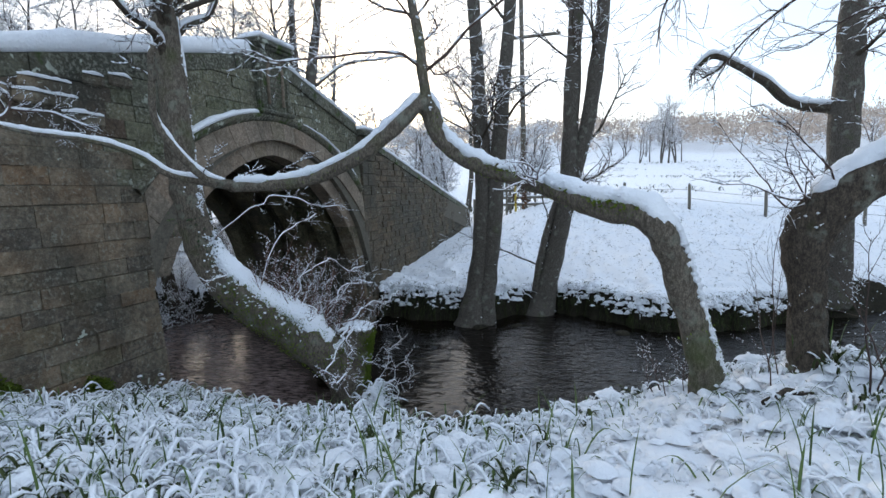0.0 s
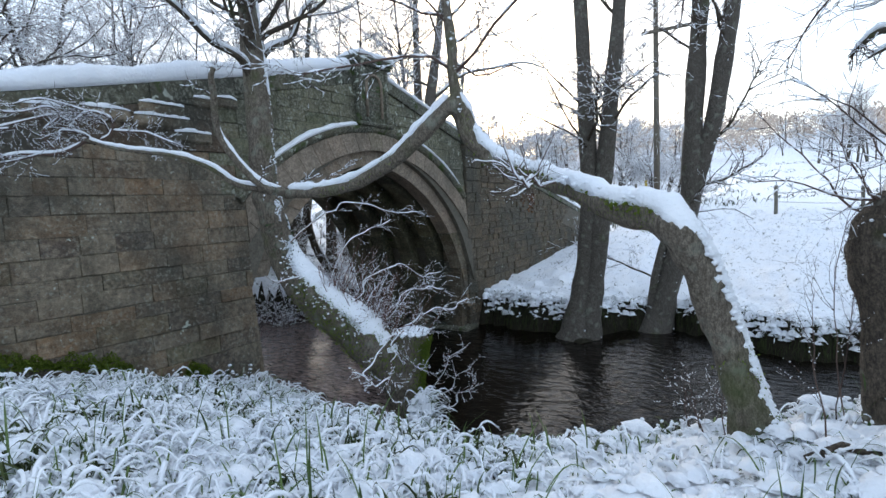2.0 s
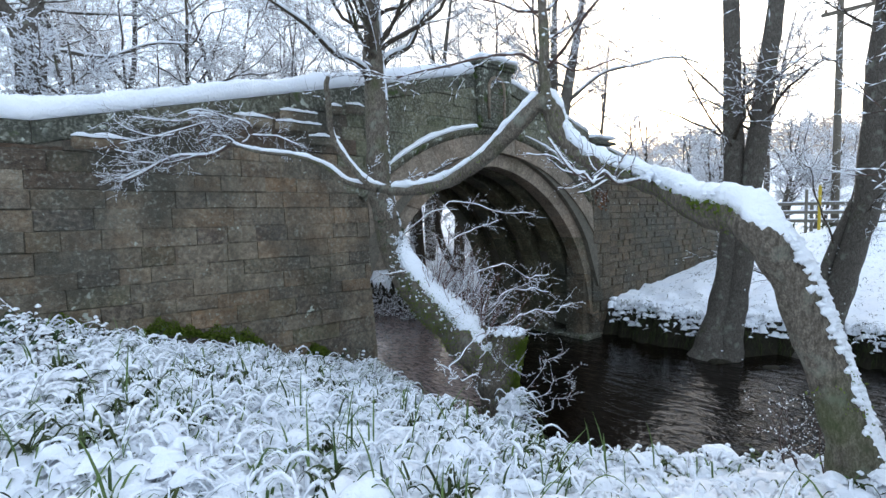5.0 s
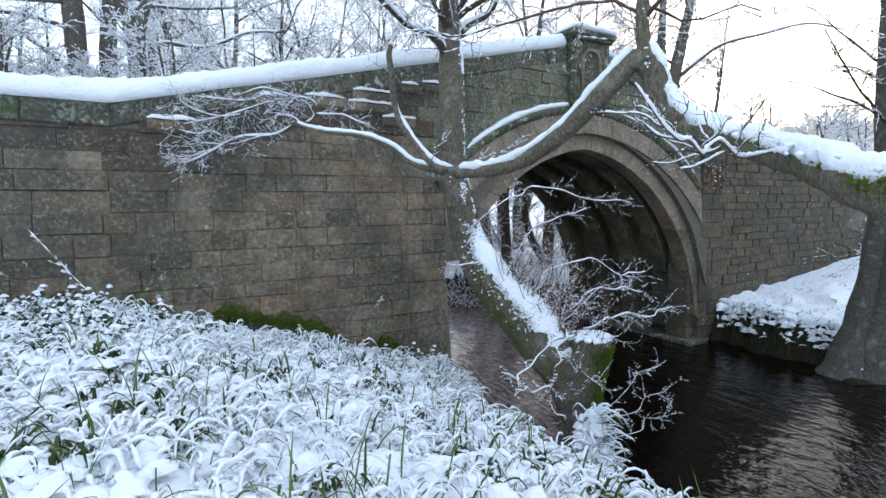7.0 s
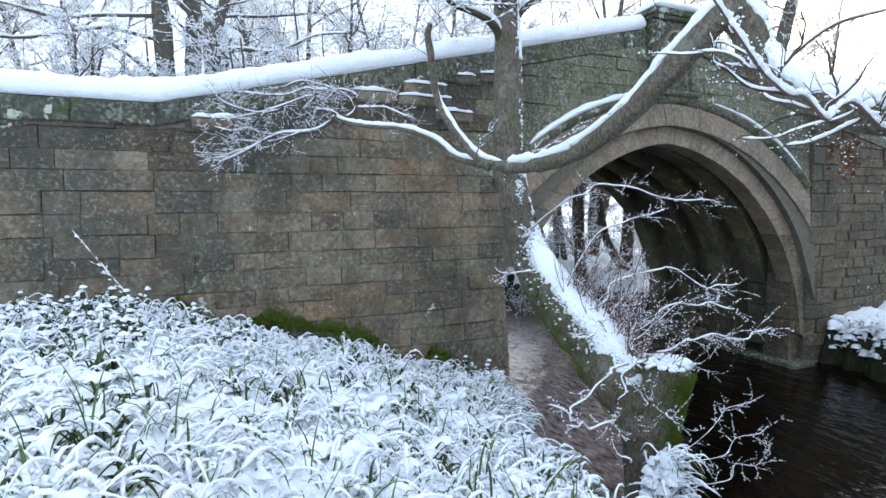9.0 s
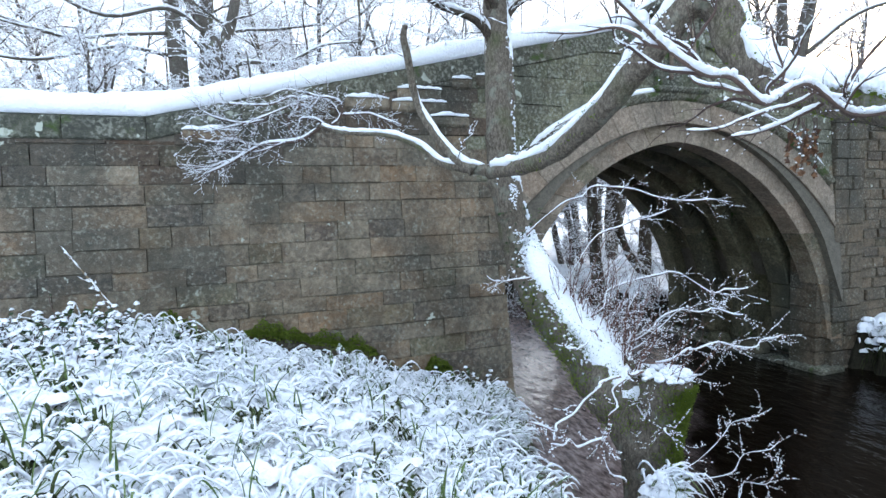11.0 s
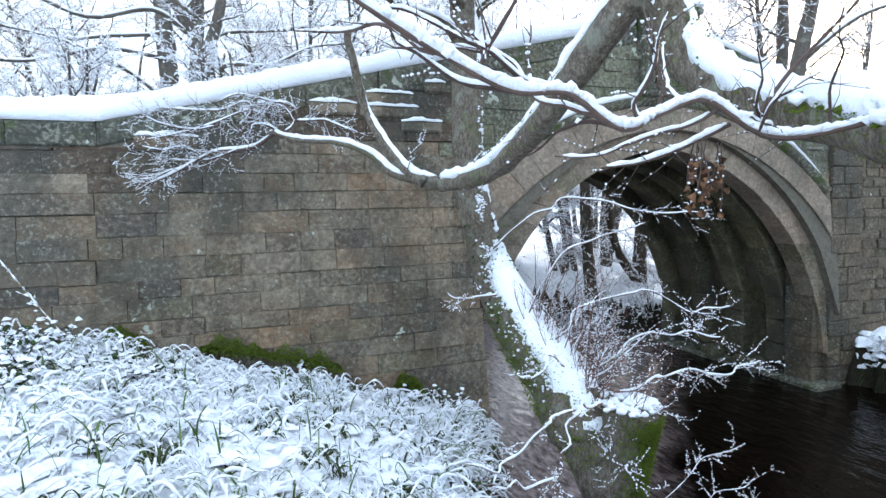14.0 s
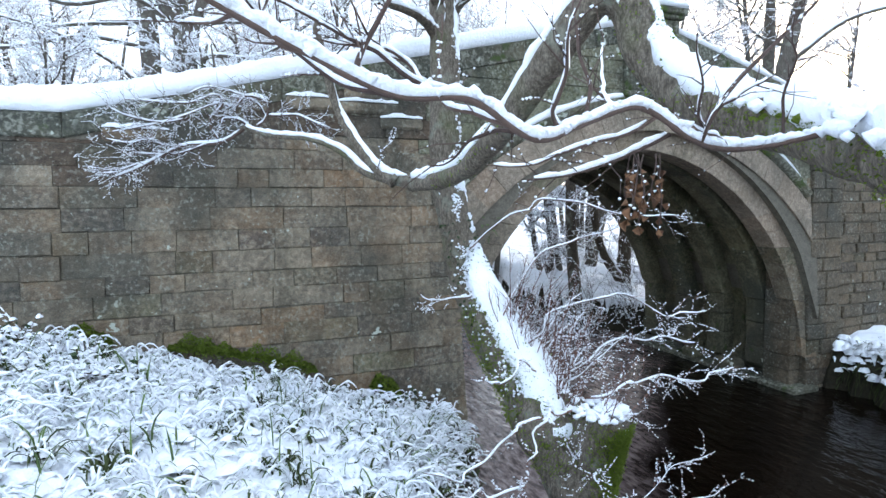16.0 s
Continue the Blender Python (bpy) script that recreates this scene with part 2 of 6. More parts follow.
def part(name, acc, mat, parent, label="", smooth=True, kind=""):
    return acc.build(name, mat, parent, label, smooth, kind)


def thing(name, label, category, group="", kind="", at=(0, 0, 0)):
    o = tagged(new(name), label, category, group, kind)
    o.location = at
    return o


def spline(pts, n):
    """Catmull-Rom through pts, n steps a span."""
    P = [Vector(p) for p in pts]
    P = [P[0] * 2 - P[1]] + P + [P[-1] * 2 - P[-2]]
    out = []
    for i in range(1, len(P) - 2):
        a, b, c, d = P[i - 1], P[i], P[i + 1], P[i + 2]
        for k in range(n):
            t = k / n
            out.append(0.5 * (2 * b + (c - a) * t + (2 * a - 5 * b + 4 * c - d) * t * t + (3 * b - a - 3 * c + d) * t ** 3))
    out.append(P[-2])
    return out


def taper(vals, n, count):
    """Radii along a spline made with n steps a span."""
    xs = np.linspace(0, len(vals) - 1, count)
    return [float(np.interp(x, range(len(vals)), vals)) for x in xs]


def frames(pts):
    u = None
    for i, p in enumerate(pts):
        d = (pts[min(i + 1, len(pts) - 1)] - pts[max(i - 1, 0)])
        d = d.normalized() if d.length > 1e-9 else Vector((0, 0, 1))
        if u is None:
            u = d.cross(Vector((0, 0, 1)))
            if u.length < 0.05:
                u = Vector((1, 0, 0))
        u = u - d * u.dot(d)
        u.normalize()
        yield p, d, u, d.cross(u)


def tube(acc, pts, radii, sides=8, rough=0.0, freq=6.0, lumps=0.0):
    vs, fs = [], []
    cs = [(math.cos(2 * math.pi * k / sides), math.sin(2 * math.pi * k / sides)) for k in range(sides)]
    for i, (p, d, u, w) in enumerate(frames(pts)):
        r = radii[i]
        for c, s in cs:
            v = u * (c * r) + w * (s * r)
            if rough:
                v = v * (1 + rough * noise.noise((p + v) * freq) + lumps * noise.noise((p + v) * freq * 0.35))
            vs.append(p + v)
    m = len(pts)
    for i in range(m - 1):
        for k in range(sides):
            a, b = i * sides + k, i * sides + (k + 1) % sides
            fs.append((a, b, b + sides, a + sides))
    fs.append(tuple(range(sides))[::-1])
    fs.append(tuple((m - 1) * sides + k for k in range(sides)))
    acc.add(vs, fs)


UP = Vector((0, 0, 1))
ARC = [-1.25, -0.75, -0.25, 0.25, 0.75, 1.25]


def snow_on(acc, pts, radii, thick, cover=1.0, seed=0.0, width=1.0, gaps=0.25):
    """A cushion of snow along the upper side of a limb; thin or missing where the limb is steep."""
    rings = []
    for i, (p, d, u, w) in enumerate(frames(pts)):
        flat = math.sqrt(max(0.0, 1 - d.z * d.z))
        thk = thick[i] if isinstance(thick, list) else thick
        fs = min(6.0, max(1.0, 0.045 / thk))
        n = noise.noise(p * 5 * fs + Vector((seed, 0, 0))) * 0.7 + noise.noise(p * 17 * fs + Vector((seed, 3, 0))) * 0.45
        h = thk * max(0.0, flat * 1.15 - 0.2) * cover * (1 + 0.75 * n)
        if noise.noise(p * 3.1 + Vector((0, seed, 7))) < -1 + gaps * 1.6 - flat * 0.3:
            h = 0
        top = UP - d * d.z
        if top.length < 1e-3:
            h, top = 0, u
        top.normalize()
        side = d.cross(top)
        r = radii[i]
        if i in (0, len(pts) - 1):
            h = 0
        if h < 0.12 * thk:
            rings.append(None)
            continue
        ring = []
        for a in ARC:
            a2 = a * width * (1 + 0.3 * noise.noise(p * 13 * fs + Vector((seed, a, 0))))
            rr = r + h * math.cos(a * 1.1) ** 0.7 * (1 + 0.45 * noise.noise((p + side * a * 0.05) * 19 * fs) + 0.3 * noise.noise((p + side * a * 0.05) * 43 * fs)) if abs(a) < 1.2 else r * 0.96
            ring.append(p + top * (rr * math.cos(a2)) + side * (rr * math.sin(a2)))
        ring.append(p + top * (r * 0.5))
        rings.append(ring)
    k = len(ARC) + 1
    i = 0
    while i < len(rings):
        if rings[i] is None:
            i += 1
            continue
        j = i
        while j + 1 < len(rings) and rings[j + 1] is not None:
            j += 1
        run = rings[i:j + 1]
        if len(run) > 1:
            a = sum(run[0], Vector()) / k
            run[0] = [a + (q - a) * 0.55 for q in run[0]]
            b = sum(run[-1], Vector()) / k
            run[-1] = [b + (q - b) * 0.55 for q in run[-1]]
            vs = [q for r in run for q in r]
            fs = [(s * k + e, s * k + (e + 1) % k, (s + 1) * k + (e + 1) % k, (s + 1) * k + e) for s in range(len(run) - 1) for e in range(k)]
            fs += [tuple(range(k))[::-1], tuple((len(run) - 1) * k + e for e in range(k))]
            acc.add(vs, fs)
        i = j + 1


def snow_thin(acc, pts, radii, add, rng, chance=0.9):
    """Snow on a twig: short uneven beads lifted on to it."""
    for i in range(len(pts) - 1):
        d = pts[i + 1] - pts[i]
        L = d.length
        steep = abs(d.z) / (L + 1e-9)
        s = d.cross(UP)
        s = s.normalized() if s.length > 1e-6 else Vector((1, 0, 0))
        k = max(1, min(3, int(L / (9 * (radii[i] + add)))))
        for c in range(k):
            if rng.random() > chance * (1.15 - 0.75 * steep):
                continue
            w = radii[i] * 0.75 + add * rng.uniform(0.35, 1.2)
            a, b = pts[i] + d * ((c - 0.12) / k), pts[i] + d * ((c + 1.12) / k)
            h0, h1 = w * rng.uniform(1.1, 1.9), w * rng.uniform(1.1, 1.9)
            m, e = a.lerp(b, rng.uniform(0.35, 0.65)), radii[i] * 0.3
            lift = Vector((0, 0, e))
            vs = [a + lift + Vector((0, 0, h0 * 0.3)), m + s * w + lift * 0.4, m + lift + Vector((0, 0, max(h0, h1))), m - s * w + lift * 0.4, b + lift + Vector((0, 0, h1 * 0.3)), m - Vector((0, 0, w * 0.5))]
            acc.add(vs, [(0, 1, 2), (0, 2, 3), (4, 2, 1), (4, 3, 2), (0, 5, 1), (0, 3, 5), (4, 1, 5), (4, 5, 3)])


def lump(acc, c, r, rng):
    """A small uneven lump."""
    vs = []
    for x, y, z in ((1, 0, 0), (-1, 0, 0), (0, 1, 0), (0, -1, 0), (0, 0, 1), (0, 0, -1), (0.6, 0.6, 0.5), (-0.6, 0.6, 0.5), (-0.6, -0.6, 0.5), (0.6, -0.6, 0.5)):
        k = r * rng.uniform(0.8, 1.25)
        vs.append(Vector(c) + Vector((x * k, y * k, z * k * 0.8)))
    acc.add(vs, [(0, 6, 9), (2, 7, 6), (1, 8, 7), (3, 9, 8), (6, 7, 4), (7, 8, 4), (8, 9, 4), (9, 6, 4), (0, 2, 6), (2, 1, 7), (1, 3, 8), (3, 0, 9), (2, 0, 5), (1, 2, 5), (3, 1, 5), (0, 3, 5)])


def beads(acc, pts, radii, add, rng, chance=0.9):
    """Round beads of snow sitting along a twig."""
    for i in range(len(pts) - 1):
        d = pts[i + 1] - pts[i]
        steep = abs(d.z) / (d.length + 1e-9)
        k = max(1, min(7, int(d.length / (1.5 * (radii[i] + add)))))
        for c in range(k):
            if rng.random() < chance * (1.1 - 0.6 * steep):
                r = radii[i] * 0.7 + add * rng.uniform(0.4, 1.25)
                lump(acc, pts[i] + d * ((c + rng.random()) / k) + Vector((0, 0, radii[i] * 0.4 + r * 0.45)), r, rng)


def wander(p, d, length, n, rng, bend=0.35, rise=0.0):
    """A crooked line of n steps from p along d."""
    d = Vector(d).normalized()
    out = [Vector(p)]
    st = length / n
    for _ in range(n):
        d = (d + Vector((rng.gauss(0, bend), rng.gauss(0, bend), rng.gauss(0, bend) + rise)) * 0.5).normalized()
        out.append(out[-1] + d * st)
    return out


def aside(d, rng, angle):
    """A direction turned from d by about angle radians."""
    a = Vector((rng.gauss(0, 1), rng.gauss(0, 1), rng.gauss(0, 1)))
    a = a - d * a.dot(d)
    a.normalize()
    t = angle * rng.uniform(0.7, 1.3)
    return (d * math.cos(t) + a * math.sin(t)).normalized()


def twigs(wood, snow, pts, rng, count, length, r, depth=1, bend=0.35, angle=0.8, rise=0.05, add=0.004, chance=0.9, lo=0.15, kids=4, sides=3, bead=False):
    """Side shoots along a line, each with shoots of its own down to depth."""
    for _ in range(count):
        f = rng.uniform(lo, 1.0) * (len(pts) - 1)
        i = min(int(f), len(pts) - 2)
        p = pts[i].lerp(pts[i + 1], f - i)
        d = aside((pts[i + 1] - pts[i]).normalized(), rng, angle)
        L = length * rng.uniform(0.5, 1.2)
        n = max(3, min(8, int(L / 0.09) + 1)) if depth else max(2, min(4, int(L / 0.07) + 1))
        q = wander(p, d, L, n, rng, bend, rise)
        R = [r * (1 - 0.75 * k / n) for k in range(n + 1)]
        tube(wood, q, R, sides if depth else 3)
        if snow is not None:
            (beads if bead else snow_thin)(snow, q, R, add, rng, chance)
        if depth:
            twigs(wood, snow, q, rng, kids, L * 0.48, r * 0.5, depth - 1, bend, angle, rise, add, chance, 0.2, max(2, kids - 1), 3, bead)


def lerp(x, xs, ys):
    return float(np.interp(x, xs, ys))


def smooth(a, b, x):
    t = min(1.0, max(0.0, (x - a) / (b - a)))
    return t * t * (3 - 2 * t)


def block(acc, x0, x1, y0, y1, z0, z1, b=0.01):
    """A box with bevelled edges."""
    c = Vector(((x0 + x1) / 2, (y0 + y1) / 2, (z0 + z1) / 2))
    h = Vector(((x1 - x0) / 2, (y1 - y0) / 2, (z1 - z0) / 2))
    bm = bmesh.new()
    bmesh.ops.create_cube(bm, size=2)
    for v in bm.verts:
        v.co = Vector((c.x + v.co.x * h.x, c.y + v.co.y * h.y, c.z + v.co.z * h.z))
    if b:
        bmesh.ops.bevel(bm, geom=list(bm.edges), offset=min(b, min(h) * 0.6), segments=1, affect="EDGES")
    bm.verts.index_update()
    acc.add([v.co.copy() for v in bm.verts], [tuple(v.index for v in f.verts) for f in bm.faces])
    bm.free()


# ---- the ground: one sheet with the river's channel in it ----
EDGE_Y = [-60, -12, -6, -3, -1, 0.5, 1.5, 2.3, 3, 3.6, 4.5, 6, 10, 14, 30, 80]
NEAR_X = [20, 7.5, 5.3, 4.6, 4.45, 4.3, 4.35, 4.12, 4.22, 4.45, 4.88, 5.6, 5.7, 5.4, 4.0, 3]
FAR_X = [34, 19, 15.6, 13.5, 12.9, 14.2, 14.5, 14.0, 13.3, 13.1, 12.95, 13.15, 13.1, 10.9, 9.5, 10]


def ground_z(x, y):
    xn, xf = lerp(y, EDGE_Y, NEAR_X), lerp(y, EDGE_Y, FAR_X)
    xn += 0.1 * noise.noise(Vector((y * 1.7, 0, 5)))
    xf += 0.25 * noise.noise(Vector((y * 0.9, 0, 9))) + 0.25 * noise.noise(Vector((y * 2.7, 0, 4))) + 0.14 * noise.noise(Vector((y * 7, x * 2, 4)))
    mid = 0.5 * (xn + xf)
    if x < mid:
        k = lerp(y, [-3, -1, 0.5, 3, 5.0, 6.2], [0.02, 0.07, 0.22, 0.335, 0.287, 0.285])
        x0 = lerp(y, [3.5, 6.2], [1.5, 0.6])
        top = 2.18 - k * max(0.0, x - x0) ** 1.06
        if y > 7.5:
            top = 2.0
        top += 0.05 * noise.noise(Vector((x * 1.3, y * 1.3, 0))) + 0.075 * noise.noise(Vector((x * 3.3, y * 3.3, 2))) + 0.05 * noise.noise(Vector((x * 8, y * 8, 2)))
        # raised tussocks round the foot of the forked tree
        top += 0.22 * math.exp(-((x - 4.1) ** 2 + (y + 1.55) ** 2) / 0.14)
        # worn dip in the bank's edge between the two leaning trees
        top -= 0.13 * math.exp(-((y - 1.15) / 0.65) ** 2) * smooth(xn - 1.0, xn - 0.1, x)
        s = smooth(xn - 0.1, xn + 0.6, x)
    else:
        d = max(0.0, x - xf)
        k = lerp(y, [2.5, 6.0], [0.195, 0.085])
        lip = lerp(y, [2.0, 5.0], [0.66, 0.82])
        top = lip + k * min(d, 10.5) + 0.047 * min(max(d - 10.5, 0), 57) + 0.085 * max(d - 67, 0) + 0.05 * max(d - 190, 0)
        top = min(top, 44)
        top += 0.05 * noise.noise(Vector((x * 0.6, y * 0.6, 3))) + (0.07 + 0.08 * (x < 17)) * noise.noise(Vector((x * 2.1, y * 2.1, 3))) + 0.05 * (x < 17) * noise.noise(Vector((x * 5, y * 5, 3)))
        if y > 10:
            top += 0.8 * smooth(10, 16, y)
        s = 1 - smooth(xf - 0.45, xf + 0.28, x)
    # the tussock on which the leaning alder stands
    return top * (1 - s) - 0.5 * s + 1.72 * math.exp(-((x - 5.12) ** 2 + (y - 2.5) ** 2) / 0.1)


def axis(bands, lo, hi, grow):
    """Grid lines: bands of (from, to, step), then growing steps outward."""
    v = []
    for a, b, st in bands:
        v += list(np.arange(a, b - 1e-6, st))
    st, x, low = bands[0][2], bands[0][0], []
    while x > lo:
        st *= grow
        x -= st
        low.append(x)
    st, x, high = bands[-1][2], v[-1], []
    while x < hi:
        st *= grow
        x += st
        high.append(x)
    return low[::-1] + v + high


def build_ground():
    xs = axis([(-1, 6.6, 0.075), (6.6, 9.6, 0.3), (9.6, 12.4, 0.1), (12.4, 14.9, 0.05), (15, 26, 0.4)], -300, 520, 1.15)
    ys = axis([(-5, 6.3, 0.085), (6.3, 14, 0.1)], -400, 400, 1.13)
    verts = [(x, y, ground_z(x, y)) for y in ys for x in xs]
    n = len(xs)
    faces = [(j * n + i, j * n + i + 1, (j + 1) * n + i + 1, (j + 1) * n + i) for j in range(len(ys) - 1) for i in range(n - 1)]
    me = bpy.data.meshes.new("ground")
    me.from_pydata(verts, [], faces)
    me.polygons.foreach_set("use_smooth", [True] * len(me.polygons))
    me.materials.append(TURF)
    me.materials.append(EARTH)
    for p in me.polygons:
        c = p.center
        steep = p.normal.z < 0.72 + 0.12 * noise.noise(c * 5)
        knoll = (c.x - 5.15) ** 2 + (c.y - 2.45) ** 2 < 0.22
        if c.z < 0.25 or (steep and c.z < (0.7 if c.x > 9 else 1.6) and not knoll):
            p.material_index = 1
    return tagged(new("ground", me), "snow-covered river banks and a rising white field", "ground", kind="structure")


def build_water():
    me = bpy.data.meshes.new("water")
    xs, ys = np.arange(-10, 40.1, 2.0), np.arange(-60, 80.1, 2.0)
    n = len(xs)
    me.from_pydata([(x, y, 0) for y in ys for x in xs], [], [(j * n + i, j * n + i + 1, (j + 1) * n + i + 1, (j + 1) * n + i) for j in range(len(ys) - 1) for i in range(n - 1)])
    me.materials.append(WATER)
    return tagged(new("water", me), "dark peaty river water with small ripples", "river", kind="structure")


build_ground()
build_water()

# ---- the bridge ----
BACK = 10.2
PAR_X = [-14, 1.24, 8.42, 9.4, 12.4, 13.3, 24.5]
PAR_Z = [4.47, 4.42, 6.12, 6.12, 5.27, 5.02, 2.62]
# slightly pointed arch curves: axis, offset of the two centres, their height, radius
INNER = (9.0, 0.36, 0.57, 3.72)
OUTER = (9.0, 0.21, -0.02, 4.58)
HOOD = (8.95, 0.1, 0.02, 4.9)
SPRING = 2.66                # height at which the outer order dies into the pier
COPE = 0.27


def yf(z):
    """The battered wall face."""
    return 6.15 + 0.06 * (z - 3)


def par(x):
    return lerp(x, PAR_X, PAR_Z)


def face_point(x, z, d):
    return Vector((x, yf(z) - d, z))


def clip(poly, a, b, c):
    """The part of a convex polygon where a*x + b*z <= c."""
    out = []
    for i, p in enumerate(poly):
        q = poly[(i + 1) % len(poly)]
        dp, dq = a * p[0] + b * p[1] - c, a * q[0] + b * q[1] - c
        if dp <= 0:
            out.append(p)
        if (dp < 0 < dq) or (dq < 0 < dp):
            t = dp / (dp - dq)
            out.append((p[0] + (q[0] - p[0]) * t, p[1] + (q[1] - p[1]) * t))
    return out


def area(poly):
    return 0.5 * sum(p[0] * q[1] - q[0] * p[1] for p, q in zip(poly, poly[1:] + poly[:1]))


def inset(poly, t):
    cx, cz = sum(p[0] for p in poly) / len(poly), sum(p[1] for p in poly) / len(poly)
    out = []
    for x, z in poly:
        dx, dz = cx - x, cz - z
        out.append((x + math.copysign(min(t, abs(dx) * 0.4), dx), z + math.copysign(min(t, abs(dz) * 0.4), dz)))
    return out


def prism(acc, poly, front, back, rng, gap=0.0014, bev=0.006, place=face_point, wob=0.005):
    """A dressed stone: a block with a worn front edge, standing front metres proud of the face."""
    a = inset(poly, gap)
    b = inset(poly, gap + bev)
    n = len(a)
    tilt = [rng.uniform(-wob, wob) for _ in a]
    vs = [place(x, z, back) for x, z in a] + [place(x, z, front - bev * 0.8) for x, z in a] + [place(x, z, front + t) for (x, z), t in zip(b, tilt)]
    fs = [tuple(range(2 * n, 3 * n))]
    for k in range(n):
        j = (k + 1) % n
        fs += [(k, j, n + j, n + k), (n + k, n + j, 2 * n + j, 2 * n + k)]
    acc.add(vs, fs)


def wall_stones(x0, x1, z0, z1, rng, low, high, keep, hmin=0.21, hmax=0.3):
    """Courses of stones as polygons; keep() cuts a polygon to shape."""
    z, row = z0, 0
    while z < z1:
        h = rng.uniform(hmin, hmax)
        x = x0 - rng.uniform(0, high * 0.6)
        while x < x1:
            L = rng.uniform(low, high)
            p = [(max(x, x0), z), (min(x + L, x1), z), (min(x + L, x1), z + h), (max(x, x0), z + h)]
            dz = rng.uniform(-0.008, 0.008)
            p = [(a, b + dz) for a, b in p]
            if p[1][0] - p[0][0] > 0.03:
                q = keep(p)
                if q and len(q) > 2 and area(q) > 0.006:
                    yield q, row
            x += L
        z += h
        row += 1


def below_parapet(p, drop=COPE):
    xa, xb = min(q[0] for q in p), max(q[0] for q in p)
    if xb - xa < 1e-4:
        return p
    for bx in (1.24, 8.42, 9.4, 12.4, 13.3):
        if xa < bx < xb:
            xa, xb = (xa, bx) if bx - xa > xb - bx else (bx, xb)
    k = (par(xb) - par(xa)) / (xb - xa)
    return clip(p, -k, 1, par(xa) - drop - k * xa)


def pointed(c, phi, dr=0.0):
    """A point on an arch curve, phi running from 0 at one springing over the crown to pi at the other."""
    xm, e, zc, r = c[0], c[1], c[2], c[3] + dr
    a = min(phi, math.pi - phi) / (math.pi / 2) * math.acos(e / r)
    sx = 1 if phi <= math.pi / 2 else -1
    return xm + sx * (r * math.cos(a) - e), zc + r * math.sin(a)


def outside_ring(p, c, dr):
    xm, e, zc, r = c[0], c[1], c[2], c[3] + dr
    mx, mz = sum(q[0] for q in p) / len(p), sum(q[1] for q in p) / len(p)
    cx = xm - e if mx > xm else xm + e
    d = math.hypot(mx - cx, mz - zc)
    if all(math.hypot(q[0] - cx, q[1] - zc) > r for q in p) and d > r + 0.3:
        return p
    ux, uz = (mx - cx) / d, (mz - zc) / d
    return clip(p, -ux, -uz, -(ux * cx + uz * zc + r))


def keep_front(p):
    p = below_parapet(p)
    if not p:
        return None
    mx, mz = sum(q[0] for q in p) / len(p), sum(q[1] for q in p) / len(p)
    if mx < 9 and mz < 2.3:
        return clip(p, 1, 0.0, 5.65 + 0.04 * (2.3 - mz))
    if mx < 9 and mz < 3.5:
        return clip(p, 1, 0, 5.66)
    if mx > 9:
        if mz < 3.15:
            return None
        p = clip(p, 1, 0, 12.46)
    return outside_ring(p, HOOD, -0.06) if p and len(p) > 2 else None


def ring_stones(ca, da, cb, db, a0, a1, n):
    cuts = np.linspace(a0, a1, n + 1)
    for a, b in zip(cuts, cuts[1:]):
        m = 0.5 * (a + b)
        yield [pointed(c, t, d) for c, d, t in ((ca, da, b), (ca, da, m), (ca, da, a), (cb, db, a), (cb, db, m), (cb, db, b))]


